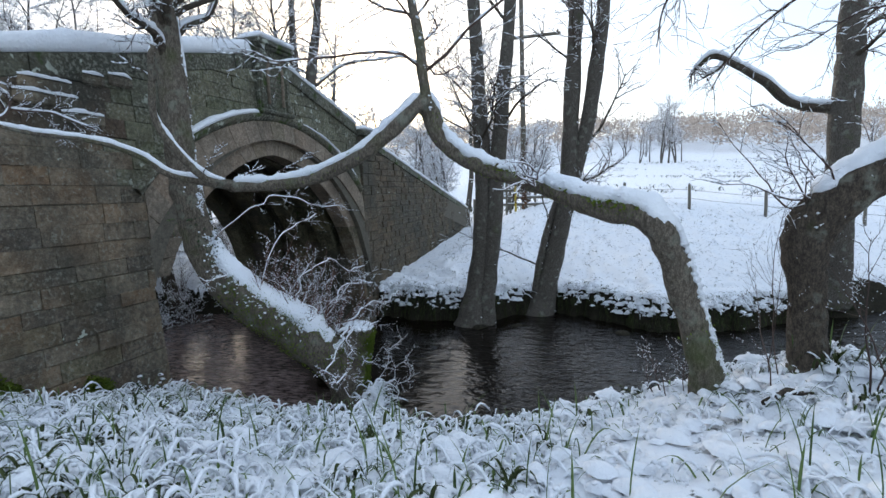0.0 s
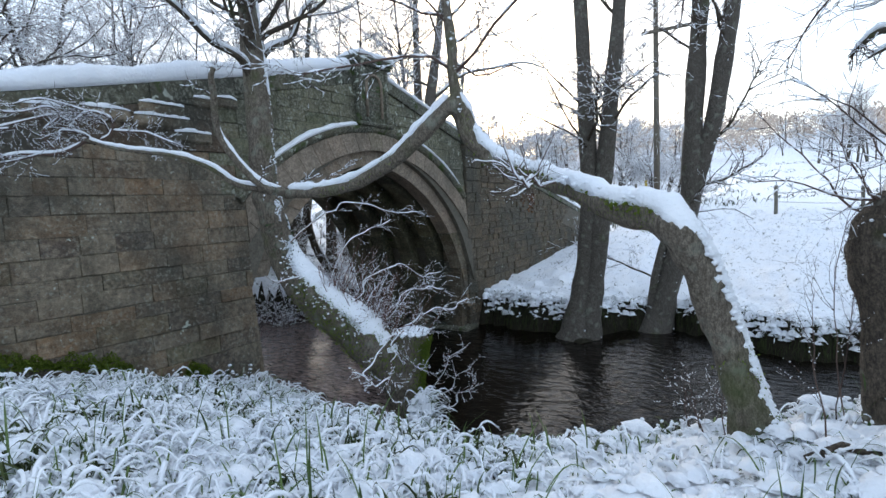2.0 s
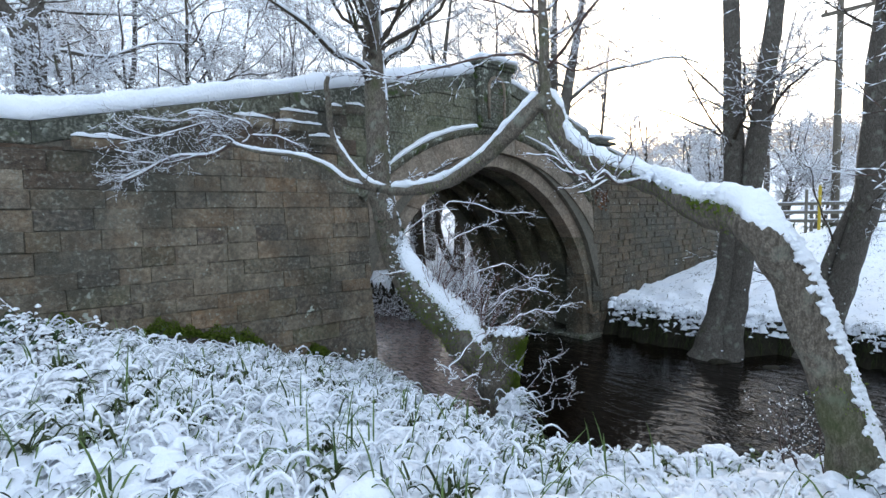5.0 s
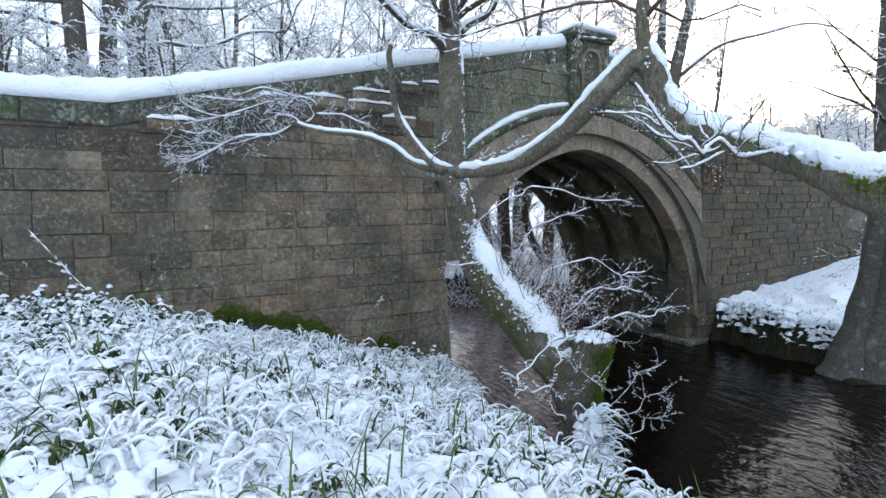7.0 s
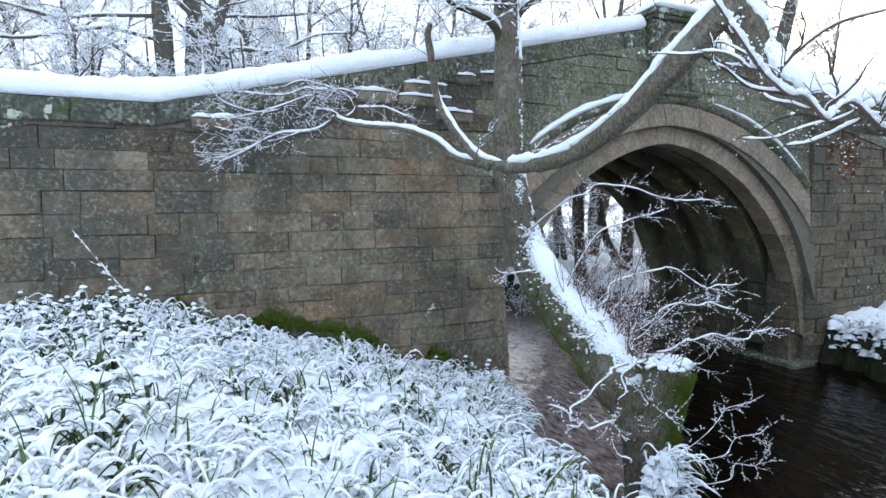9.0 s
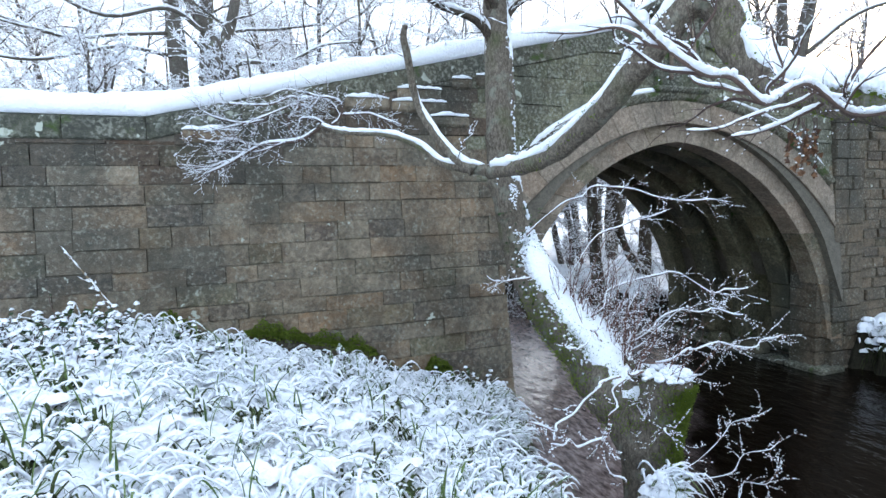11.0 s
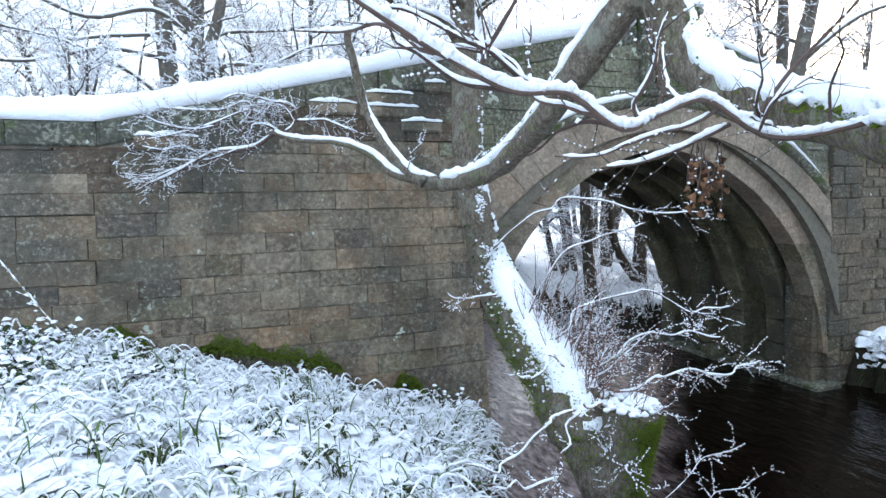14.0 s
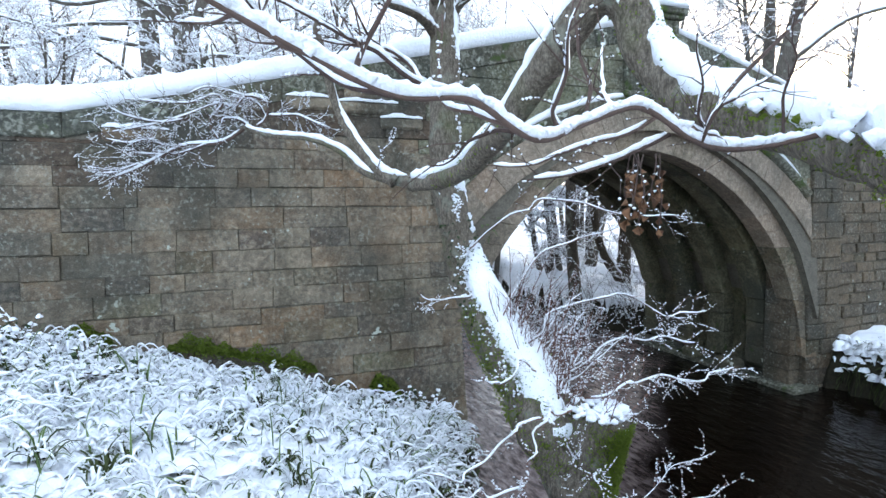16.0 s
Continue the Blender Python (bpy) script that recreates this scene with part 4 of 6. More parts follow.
def build_bent_tree():
    rng = random.Random(21)
    t = thing("alder_tree", "bent old alder arching over the bank, laden with snow", "tree")
    wood, snow, tw, ts, moss = Acc(), Acc(), Acc(), Acc(), Acc()
    P, R = limb(wood, [(4.08, -0.82, 1.7), (4.05, -0.73, 2.1), (3.99, -0.6, 2.55), (3.91, -0.48, 2.95), (3.82, -0.38, 3.15), (3.86, -0.3, 3.24), (3.99, -0.12, 3.28), (4.13, 0.08, 3.32), (4.34, 0.34, 3.42), (4.55, 0.66, 3.53), (4.63, 0.98, 3.64), (4.66, 1.28, 3.79), (4.65, 1.47, 4.0), (4.59, 1.53, 4.2), (4.5, 1.6, 4.24), (4.41, 1.78, 4.06), (4.35, 2.1, 3.81), (4.32, 2.65, 3.6), (4.27, 3.13, 3.55), (4.25, 3.5, 3.56)],
                [0.165, 0.112, 0.104, 0.103, 0.112, 0.108, 0.1, 0.092, 0.086, 0.08, 0.077, 0.082, 0.092, 0.09, 0.083, 0.078, 0.07, 0.063, 0.058, 0.053], 8, 14)
    k = 8 * 5
    part("trunk", wood, BARK, t)
    n9 = 8 * 10 - (k - 12)
    snow_on(snow, P[k - 12:8 * 10], R[k - 12:8 * 10], [0.015 + 0.035 * smooth(0, 14, i) + 0.012 * smooth(20, 40, i) for i in range(n9)], 1.0, 1.0, 0.95, 0.0)
    snow_on(snow, P[8 * 10 - 3:8 * 14], R[8 * 10 - 3:8 * 14], 0.055, 1.05, 1.4, 0.9, 0.0)
    snow_on(snow, P[8 * 14 - 2:], R[8 * 14 - 2:], 0.045, 1.0, 2.0, 0.8, 0.0)
    # wind-driven snow down the leaning side of the stem
    flecks = Acc()
    for a, b, half, sd in ((6, 19, 0.6, 1.0), (17, 27, 0.35, 5.0), (24, 40, 0.45, 9.0)):
        fine = spline(P[a:b], 3)
        plaster(flecks, fine, taper(R[a:b], 1, len(fine)), (0.1, -0.95, 0.3), half, 0.022, sd)
    for _ in range(330):
        i = rng.randrange(2, 8 * 4)
        s = Vector((0.05 + rng.gauss(0, 0.35), -0.9, 0.45 + rng.gauss(0, 0.2)))
        d = (P[i + 1] - P[i]).normalized()
        s = (s - d * s.dot(d)).normalized()
        c = P[i] + s * R[i] * 0.97 + d * rng.uniform(-0.04, 0.04)
        lump(flecks, c, rng.uniform(0.012, 0.036), rng)
    part("snow_flecks", flecks, SNOW, t)
    moss_on(moss, P[8 * 5:8 * 11], R[8 * 5:8 * 11], rng, 1900, (-0.8, -0.3, 0.3), 0.0065)
    moss_on(moss, P[8 * 5:8 * 11], R[8 * 5:8 * 11], rng, 800, (0.6, -0.5, 0.3), 0.0065)
    moss_on(moss, P[4:8 * 2], R[4:8 * 2], rng, 160, (0.3, -0.8, 0.2), 0.015)
    moss_on(moss, P[8 * 10:8 * 13], R[8 * 10:8 * 13], rng, 160, (0.3, -0.3, -0.2), 0.014)
    moss_on(moss, P[8 * 16:8 * 18], R[8 * 16:8 * 18], rng, 60, (-0.5, -0.5, 0.3), 0.013)
    for i in range(8 * 6, 8 * 10):
        for _ in range(2):
            lump(snow, P[i] + Vector((rng.uniform(-0.16, 0.16), rng.uniform(-0.06, 0.06), R[i] * rng.uniform(0.5, 1.1))), rng.uniform(0.015, 0.035), rng)
    for _ in range(150):
        i = rng.randrange(8 * 5, 8 * 10)
        d = (P[i + 1] - P[i]).normalized()
        s_ = Vector((-0.8, -0.4, rng.uniform(-0.1, 0.6)))
        s_ = (s_ - d * s_.dot(d)).normalized()
        lump(moss, P[i] + s_ * R[i] * 0.95 + d * rng.uniform(-0.04, 0.04), rng.uniform(0.008, 0.022), rng)
    part("moss", moss, MOSS, t, "green moss on the bark")
    part("limb_snow", snow, SNOW, t, "thick snow along the limb")

    # the slender end of the bough and its upright
    for name, pts, rad, th in (("bough", [(4.24, 3.45, 3.56), (3.99, 3.94, 3.67), (3.83, 4.17, 3.86), (3.61, 4.43, 3.99), (3.37, 4.7, 4.04), (3.2, 4.88, 4.09), (3.03, 5.05, 4.17)], [0.05, 0.038, 0.032, 0.028, 0.024, 0.021, 0.019], 0.024),
                               ("upright_shoot", [(4.12, 3.55, 3.57), (3.98, 3.68, 3.72), (3.84, 3.8, 3.96), (3.73, 3.85, 4.2), (3.64, 3.74, 4.5), (3.59, 3.68, 4.66), (3.6, 3.65, 4.75)], [0.05, 0.042, 0.036, 0.033, 0.03, 0.028, 0.022], 0.025)):
        w, s = Acc(), Acc()
        Q, RR = limb(w, pts, rad, 6, 9, 0.15, 12)
        part(name, w, BARK, t)
        snow_on(s, Q, RR, th, 1.2, 3.0, 0.85, 0.05)
        for k in range(5):
            lump(s, Q[-1] + Vector((rng.gauss(0, 0.008), rng.gauss(0, 0.008), 0.012)), 0.018, rng)
        part("shoot_snow", s, SNOW, t)
        if name == "bough":
            low = [(0.019, [(3.05, 5.04, 4.16), (2.83, 5.14, 4.02), (2.46, 5.32, 3.97), (2.11, 5.26, 3.78), (1.84, 5.17, 3.66)]), (0.011, [(2.82, 5.15, 4.05), (2.54, 5.28, 3.94), (2.35, 5.33, 3.92), (2.0, 5.22, 3.9)]), (0.015, [(3.12, 5.01, 4.15), (3.01, 5.06, 4.22), (2.87, 5.13, 4.25), (2.84, 5.14, 4.2)]), (0.008, [(2.33, 5.32, 3.97), (2.2, 5.28, 4.05), (2.03, 5.22, 4.0), (1.82, 5.15, 4.06)]), (0.008, [(2.27, 5.31, 3.87), (2.07, 5.24, 3.82), (1.96, 5.21, 3.72), (1.84, 5.16, 3.71)])]
            high = [(0.013, [(3.14, 5.0, 4.16), (3.23, 4.97, 4.24), (3.26, 4.96, 4.37), (3.09, 5.03, 4.44), (2.96, 5.09, 4.36), (2.79, 5.17, 4.38), (2.37, 5.33, 4.24), (1.82, 5.15, 4.04)]), (0.012, [(2.82, 5.15, 4.05), (2.73, 5.2, 4.21), (2.85, 5.14, 4.38), (2.77, 5.19, 4.47), (2.57, 5.28, 4.42), (2.3, 5.31, 4.4), (2.03, 5.22, 4.4)]), (0.009, [(2.56, 5.28, 4.28), (2.29, 5.31, 4.24), (2.04, 5.22, 4.25), (1.88, 5.17, 4.33)]), (0.01, [(3.24, 4.97, 4.3), (3.37, 4.91, 4.25), (3.5, 4.82, 4.26), (3.63, 4.72, 4.19), (3.83, 4.56, 4.1)]), (0.01, [(3.23, 4.97, 4.24), (3.18, 4.99, 4.36), (3.02, 5.06, 4.47), (2.74, 5.2, 4.53), (2.52, 5.31, 4.5)])]
            for r0, pts in low + high:
                q = spline([Vector(p) + Vector((rng.gauss(0, 0.008), rng.gauss(0, 0.02), rng.gauss(0, 0.012))) for p in pts], 5)
                rr = taper([r0, r0 * 0.7, r0 * 0.3], 1, len(q))
                tube(tw, q, rr, 5, 0.2, 20)
                snow_on(ts, q, rr, 0.008 + r0 * 0.45, 1.2, 5.0 + r0 * 99, 0.8, 0.15)
                twigs(tw, ts, q, rng, 6 + 3 * len(pts), 0.28, 0.0042, 1, 0.5, 0.8, 0.03, 0.004, 0.95, 0.1, 3, 3, True)
        else:
            twigs(tw, ts, Q[10:], rng, 3, 0.3, 0.005, 1, 0.35, 0.8, 0.05, 0.006, 0.9)
    for p, d, L, n in (((4.0, 3.62, 3.66), (0.2, -0.3, 0.9), 0.3, 3), ((4.3, 3.0, 3.66), (0.4, -0.3, 0.4), 0.35, 3), ((4.2, 3.45, 3.6), (0.9, -0.2, 0.25), 0.5, 4)):
        q = wander(p, d, L, 5, rng, 0.3, 0.05)
        tube(tw, q, [0.006, 0.005, 0.005, 0.004, 0.003, 0.002], 4)
        beads(ts, q, [0.005] * 6, 0.007, rng, 1.0)
        twigs(tw, ts, q, rng, n + 3, 0.16, 0.003, 0, 0.3, 0.7, 0.05, 0.006, 1.0, 0.15, 4, 3, True)
    # stem rising from the knee, with a crown of fine branches
    w, s = Acc(), Acc()
    Q, RR = limb(w, [(4.52, 1.52, 4.22), (4.54, 1.56, 4.5), (4.58, 1.6, 4.8), (4.7, 1.72, 5.3), (4.85, 1.9, 6.1), (4.95, 2.1, 7.2)], [0.055, 0.048, 0.045, 0.04, 0.03, 0.015], 6, 8)
    part("knee_stem", w, BARK, t)
    for _ in range(90):
        lump(s, Q[rng.randrange(0, 24)] + Vector((rng.uniform(-0.035, 0.01), rng.uniform(-0.04, 0.0), rng.uniform(-0.05, 0.05))), rng.uniform(0.006, 0.018), rng)
    part("stem_snow", s, SNOW, t)
    w = Acc()
    crown(w, tw, ts, Q, RR, rng, 15, 1.8, 0.2, 0.06, 2, 5, 0.0045, 0.9, 1.0, 0.65)
    part("upper_branches", w, TWIG, t)
    # snowy side branch hanging towards the path
    w, s = Acc(), Acc()
    Q, RR = limb(w, [(4.4, 0.46, 3.55), (4.3, 0.57, 3.51), (4.2, 0.6, 3.49), (4.05, 0.57, 3.48), (3.93, 0.53, 3.49), (3.8, 0.52, 3.54), (3.66, 0.49, 3.5), (3.53, 0.43, 3.46), (3.42, 0.42, 3.51), (3.3, 0.38, 3.5), (3.18, 0.36, 3.54), (3.05, 0.32, 3.59), (2.9, 0.28, 3.66)], [0.009, 0.0075, 0.007, 0.0065, 0.0062, 0.0058, 0.0054, 0.005, 0.0046, 0.004, 0.0035, 0.003, 0.002], 9, 8, 0.35, 40, 0.25)
    part("side_branch", w, TWIG, t)
    snow_on(s, Q, RR, 0.0115, 1.2, 8.0, 0.85, 0.12)
    for i in range(2, len(Q) - 6):
        for _ in range(2):
            if rng.random() < 0.75:
                lump(s, Q[i].lerp(Q[i + 1], rng.random()) + Vector((rng.gauss(0, 0.004), rng.gauss(0, 0.004), RR[i] + rng.uniform(0.001, 0.009))), rng.uniform(0.005, 0.0125), rng)
    part("branch_snow", s, SNOW, t, "soft snow along the branch")
    inner = [(24, (-0.3, 0.2, 0.8), 0.26, 1), (32, (-0.2, 0.5, 0.5), 0.26, 0), (36, (0.1, 0.2, 0.9), 0.26, 1), (42, (0.0, 0.1, 0.95), 0.22, 1), (48, (-0.7, 0.3, 0.25), 0.34, 0), (54, (-0.6, 0.2, 0.3), 0.3, 0), (57, (0.0, 0.2, 0.9), 0.2, 1), (28, (-0.6, 0.4, -0.1), 0.36, 0)]
    outer = [(12, (-0.6, 0.2, 0.1), 0.3, 0), (18, (-0.8, 0.2, 0.3), 0.3, 0), (22, (-0.2, -0.3, 0.5), 0.2, 0), (38, (-0.8, 0.1, -0.2), 0.26, 0), (45, (-0.6, 0.3, -0.15), 0.28, 0), (51, (-0.4, 0.3, 0.6), 0.22, 0), (60, (-0.7, 0.3, 0.2), 0.25, 0), (8, (-0.3, 0.3, 0.7), 0.3, 1)]
    for i, d, L, dry in inner + outer:
        q = wander(Q[int(i * 1.5)], d, L, 9, rng, 0.5, 0.03)
        q = spline(q, 2)
        rr = taper([0.0042, 0.003, 0.0012], 1, len(q))
        tube(tw, q, rr, 5, 0.3, 60)
        if dry:
            snow_thin(ts, q[:8], rr[:8], 0.003, rng, 0.5)
        else:
            snow_on(ts, q, rr, 0.005, 1.2, 4.0 + i, 0.85, 0.3)
            for p in q[1:-2]:
                if rng.random() < 0.5:
                    lump(ts, p + Vector((0, 0, 0.003)), rng.uniform(0.0025, 0.0055), rng)
        twigs(tw, ts, q, rng, 6, 0.1, 0.0017, 0, 0.5, 0.8, 0.05, 0.0022, 0.1 if dry else 0.45, 0.1, 4, 3, True)
    # a lower snowy arm and a bare shoot rising from the same branch
    for dry, pts in ((0, [(3.9, 0.55, 3.5), (3.84, 0.57, 3.47), (3.78, 0.58, 3.445), (3.69, 0.58, 3.42), (3.61, 0.6, 3.41)]), (1, [(3.99, 0.58, 3.5), (4.13, 0.6, 3.63), (4.25, 0.6, 3.73), (4.37, 0.6, 3.83), (4.5, 0.6, 3.95)])):
        q = spline(pts, 6)
        rr = taper([0.0055, 0.0045, 0.002], 1, len(q))
        tube(tw, q, rr, 6, 0.3, 50)
        if dry:
            snow_thin(ts, q, rr, 0.002, rng, 0.3)
        else:
            snow_on(ts, q, rr, 0.0075, 1.2, 2.0, 0.85, 0.1)
            for p in q[1:-2]:
                lump(ts, p + Vector((0, 0, 0.006)), rng.uniform(0.003, 0.007), rng)
        twigs(tw, ts, q, rng, 9, 0.13, 0.0018, 0, 0.5, 0.8, 0.05, 0.0024, 0.1 if dry else 0.45, 0.1, 4, 3, True)
    part("twigs", tw, TWIG, t)
    part("twig_snow", ts, SNOW, t, "frosting of snow on fine twigs")
    # withered leaves and cones hanging from the side branch
    lv, st, ls = Acc(), Acc(), Acc()
    for k in range(9):
        p = Vector((3.84, 0.56, 3.46)) + Vector((rng.uniform(-0.03, 0.03), rng.uniform(-0.02, 0.04), 0))
        q = wander(p, (rng.gauss(0, 0.3), rng.gauss(0, 0.3), -1), rng.uniform(0.06, 0.2), 6, rng, 0.35, -0.05)
        tube(st, q, [0.0016] * 7, 4)
        for m in (2, 3, 4, 5, 6, 6):
            leaf(lv, q[m], (rng.gauss(0, 0.5), rng.gauss(0, 0.5), -0.8), rng.uniform(0.014, 0.028), rng, 1.6)
            if rng.random() < 0.7:
                lump(ls, q[m] + Vector((rng.gauss(0, 0.002), rng.gauss(0, 0.002), 0.003)), rng.uniform(0.002, 0.0045), rng)
    part("leaf_stalks", st, TWIG, t)
    part("withered_leaves", lv, DEADLEAF, t, "withered brown leaves")
    part("leaf_snow", ls, SNOW, t)


def plaster(acc, pts, radii, toward, half, thick, seed):
    """Wind-blown snow stuck to one side of a steep stem, ragged at its edges."""
    n = 9
    rows = []
    for i, (p, d, u, w) in enumerate(frames(pts)):
        t = Vector(toward)
        t = (t - d * t.dot(d)).normalized()
        s = d.cross(t)
        h = half * max(0.1, 0.75 + 0.6 * noise.noise(p * 6 + Vector((seed, 0, 0))) + 0.5 * noise.noise(p * 17 + Vector((seed, 0, 0))))
        if i in (0, len(pts) - 1):
            h *= 0.2
        row = []
        for k in range(n):
            f = -1 + 2 * k / (n - 1)
            a = f * h + 0.25 * noise.noise(p * 3 + Vector((0, seed, 2)))
            e = (1 - f * f) ** 0.5
            r = radii[i] * 0.97 + thick * e * (1 + 0.5 * noise.noise((p + s * f) * 12))
            row.append(p + t * (r * math.cos(a)) + s * (r * math.sin(a)))
        rows.append(row)
    acc.add([q for r in rows for q in r], [(i * n + k, (i + 1) * n + k, (i + 1) * n + k + 1, i * n + k + 1) for i in range(len(rows) - 1) for k in range(n - 1)])


def build_leaning_tree():
    rng = random.Random(31)
    t = thing("leaning_alder", "leaning mossy alder with a cut stub at the water's edge", "tree")
    wood, snow, tw, ts, moss, ivy = Acc(), Acc(), Acc(), Acc(), Acc(), Acc()
    S, SR = limb(wood, [(5.3, 2.78, 0.1), (5.36, 2.86, 0.6), (5.42, 2.92, 1.2), (5.48, 2.9, 1.6), (5.53, 2.86, 1.82)], [0.3, 0.225, 0.205, 0.21, 0.2], 7, 16)
    P, R = limb(wood, [(5.38, 2.9, 0.85), (5.33, 3.02, 1.38), (5.3, 3.35, 1.68), (5.31, 3.71, 1.9), (5.3, 4.13, 2.1), (5.26, 4.52, 2.4), (5.19, 4.76, 2.8), (5.07, 4.81, 3.3), (5.0, 4.82, 3.9), (5.02, 4.87, 4.6), (5.03, 4.93, 5.5), (5.1, 5.1, 7.0), (5.25, 5.3, 10.0)], [0.17, 0.235, 0.275, 0.275, 0.262, 0.245, 0.212, 0.18, 0.165, 0.16, 0.14, 0.1, 0.05], 8, 18, 0.16, 6)
    part("trunk", wood, BARK, t)
    snow_on(snow, P[9:8 * 7], R[9:8 * 7], [0.012 + 0.04 * smooth(0, 12, i) for i in range(47)], 1.2, 6.0, 0.78, 0.0)
    for _ in range(1300):
        i = rng.randrange(13, 8 * 6)
        d = (P[i + 1] - P[i]).normalized()
        up = (UP - d * d.z).normalized()
        side = d.cross(up)
        a = rng.gauss(0, 0.6)
        lump(snow, P[i] + (up * math.cos(a) + side * math.sin(a)) * (R[i] + 0.004) + d * rng.uniform(-0.06, 0.06), rng.uniform(0.008, 0.024), rng)
    flecks = Acc()
    for _ in range(5200):
        i = rng.randrange(8 * 3, 8 * 7 + 6)
        d = (P[i + 1] - P[i]).normalized()
        s = Vector((rng.gauss(0.45, 0.5), -0.75, 0.45))
        s = (s - d * s.dot(d)).normalized()
        c = P[i] + d * rng.uniform(-0.09, 0.09) + s * R[i] * 1.0
        if noise.noise(c * 9) + 0.6 * s.z > 0.12:
            lump(flecks, c, rng.uniform(0.006, 0.017), rng)
    for _ in range(260):
        i = rng.randrange(8 * 8, 8 * 11)
        lump(flecks, P[i] + Vector((0, 0, rng.uniform(-0.12, 0.12))) + Vector((rng.uniform(0.03, 0.16), -rng.uniform(0.0, 0.12), 0)).normalized() * R[i] * 0.97, rng.uniform(0.005, 0.022), rng)
    # snow pile on the cut stub
    for _ in range(110):
        a, r = rng.uniform(0, 6.3), 0.23 * math.sqrt(rng.random())
        lump(flecks, Vector((5.5 + r * math.cos(a), 2.9 + r * math.sin(a), 1.83 + 0.06 * (1 - r / 0.24))), rng.uniform(0.02, 0.045), rng)
    fine = spline(P[8 * 9 + 3:8 * 12], 3)
    plaster(snow, fine, taper(R[8 * 9 + 3:8 * 12], 1, len(fine)), (0.75, -0.6, 0.1), 0.42, 0.022, 2.0)
    part("snow_flecks", flecks, SNOW, t)
    part("trunk_snow", snow, SNOW, t, "snow plastered along the leaning trunk")
    moss_on(moss, S[10:], SR[10:], rng, 2400, (0.3, -0.95, 0.0), 0.016)
    moss_on(moss, P[8 * 1:8 * 5], R[8 * 1:8 * 5], rng, 1700, (-0.6, -0.8, 0.0), 0.018)
    part("moss", moss, MOSS, t, "bright green moss")
    for _ in range(240):
        i = rng.randrange(8 * 4, 8 * 7)
        d = (P[i + 1] - P[i]).normalized()
        s = Vector((rng.gauss(0, 0.8), -0.8, rng.gauss(0, 0.4)))
        s = (s - d * s.dot(d)).normalized()
        leaf(ivy, P[i] + s * R[i], s + Vector((0, 0, -0.6)), rng.uniform(0.025, 0.05), rng)
    part("ivy", ivy, IVY, t, "dark ivy leaves on the trunk")
    # sprouts from the leaning stem
    for _ in range(75):
        i = rng.randrange(4, 8 * 4)
        d = Vector((rng.gauss(0.35, 0.4), rng.gauss(-0.15, 0.35), 1.0))
        L = rng.uniform(0.3, 0.95)
        q = wander(P[i] + Vector((0, -0.05, 0.12)), d, L, 7, rng, 0.2, 0.08)
        tube(tw, q, [0.0052 - 0.0004 * k for k in range(8)], 4)
        beads(ts, q, [0.002] * 8, 0.005, rng, 0.35)
        twigs(tw, ts, q, rng, 6, 0.2, 0.003, 0, 0.25, 0.55, 0.15, 0.0045, 0.4, 0.25, 4, 3, True)
    # arching branches under rolls of snow
    arms = [[(5.15, 4.55, 2.95), (5.45, 4.25, 3.3), (5.92, 4.05, 3.44), (6.62, 4.0, 3.3), (7.35, 4.0, 3.26)],
            [(5.25, 4.0, 2.35), (5.6, 3.95, 2.9), (6.1, 3.95, 3.08), (6.6, 3.95, 3.2)],
            [(5.3, 3.6, 2.2), (5.65, 3.6, 2.5), (6.25, 3.65, 2.54), (6.85, 3.65, 2.32), (7.45, 3.7, 2.31)],
            [(5.35, 3.3, 2.0), (5.8, 3.2, 2.2), (6.3, 3.2, 2.25), (6.8, 3.2, 2.15)],
            [(5.45, 3.0, 1.9), (5.95, 2.9, 2.0), (6.45, 2.85, 1.95), (6.8, 2.8, 2.05)],
            [(5.15, 2.72, 1.95), (4.85, 2.62, 1.98), (4.72, 2.58, 1.7), (4.7, 2.58, 1.42), (4.9, 2.6, 1.15)],
            [(4.86, 2.62, 1.98), (4.6, 2.55, 1.93), (4.3, 2.5, 1.75), (3.98, 2.45, 1.85)],
            [(4.71, 2.58, 1.56), (4.45, 2.55, 1.58), (4.15, 2.5, 1.66)],
            [(5.2, 3.3, 2.05), (4.95, 3.1, 2.2), (4.75, 3.0, 2.12), (4.6, 2.95, 2.18)],
            [(5.1, 4.4, 2.55), (4.8, 4.3, 2.5), (4.5, 4.25, 2.6)],
            [(5.4, 2.65, 1.1), (5.85, 2.6, 1.4), (6.35, 2.6, 1.5)],
            [(5.42, 2.6, 0.95), (5.9, 2.6, 1.1), (6.45, 2.58, 1.24)],
            [(5.4, 2.58, 0.8), (5.9, 2.55, 0.9), (6.3, 2.5, 1.0)]]
    for k, pts in enumerate(arms):
        pts = spline(pts, 3)
        q = spline([p + Vector((rng.gauss(0, 0.02), rng.gauss(0, 0.03), rng.gauss(0, 0.02))) if 0 < j < len(pts) - 1 else p for j, p in enumerate(pts)], 3)
        thick = 0.3 if k > 9 else 0.75
        rr = taper([0.009 * thick, 0.006 * thick, 0.002], 1, len(q))
        tube(tw, q, rr, 6, 0.2, 30)
        snow_on(ts, q, rr, 0.014 * thick, 1.2, 3.0 + k, 0.9, 0.1)
        for p in q[1:-1]:
            if rng.random() < 0.8:
                lump(ts, p + Vector((rng.gauss(0, 0.003), rng.gauss(0, 0.003), 0.008 * thick)), rng.uniform(0.007, 0.016) * thick, rng)
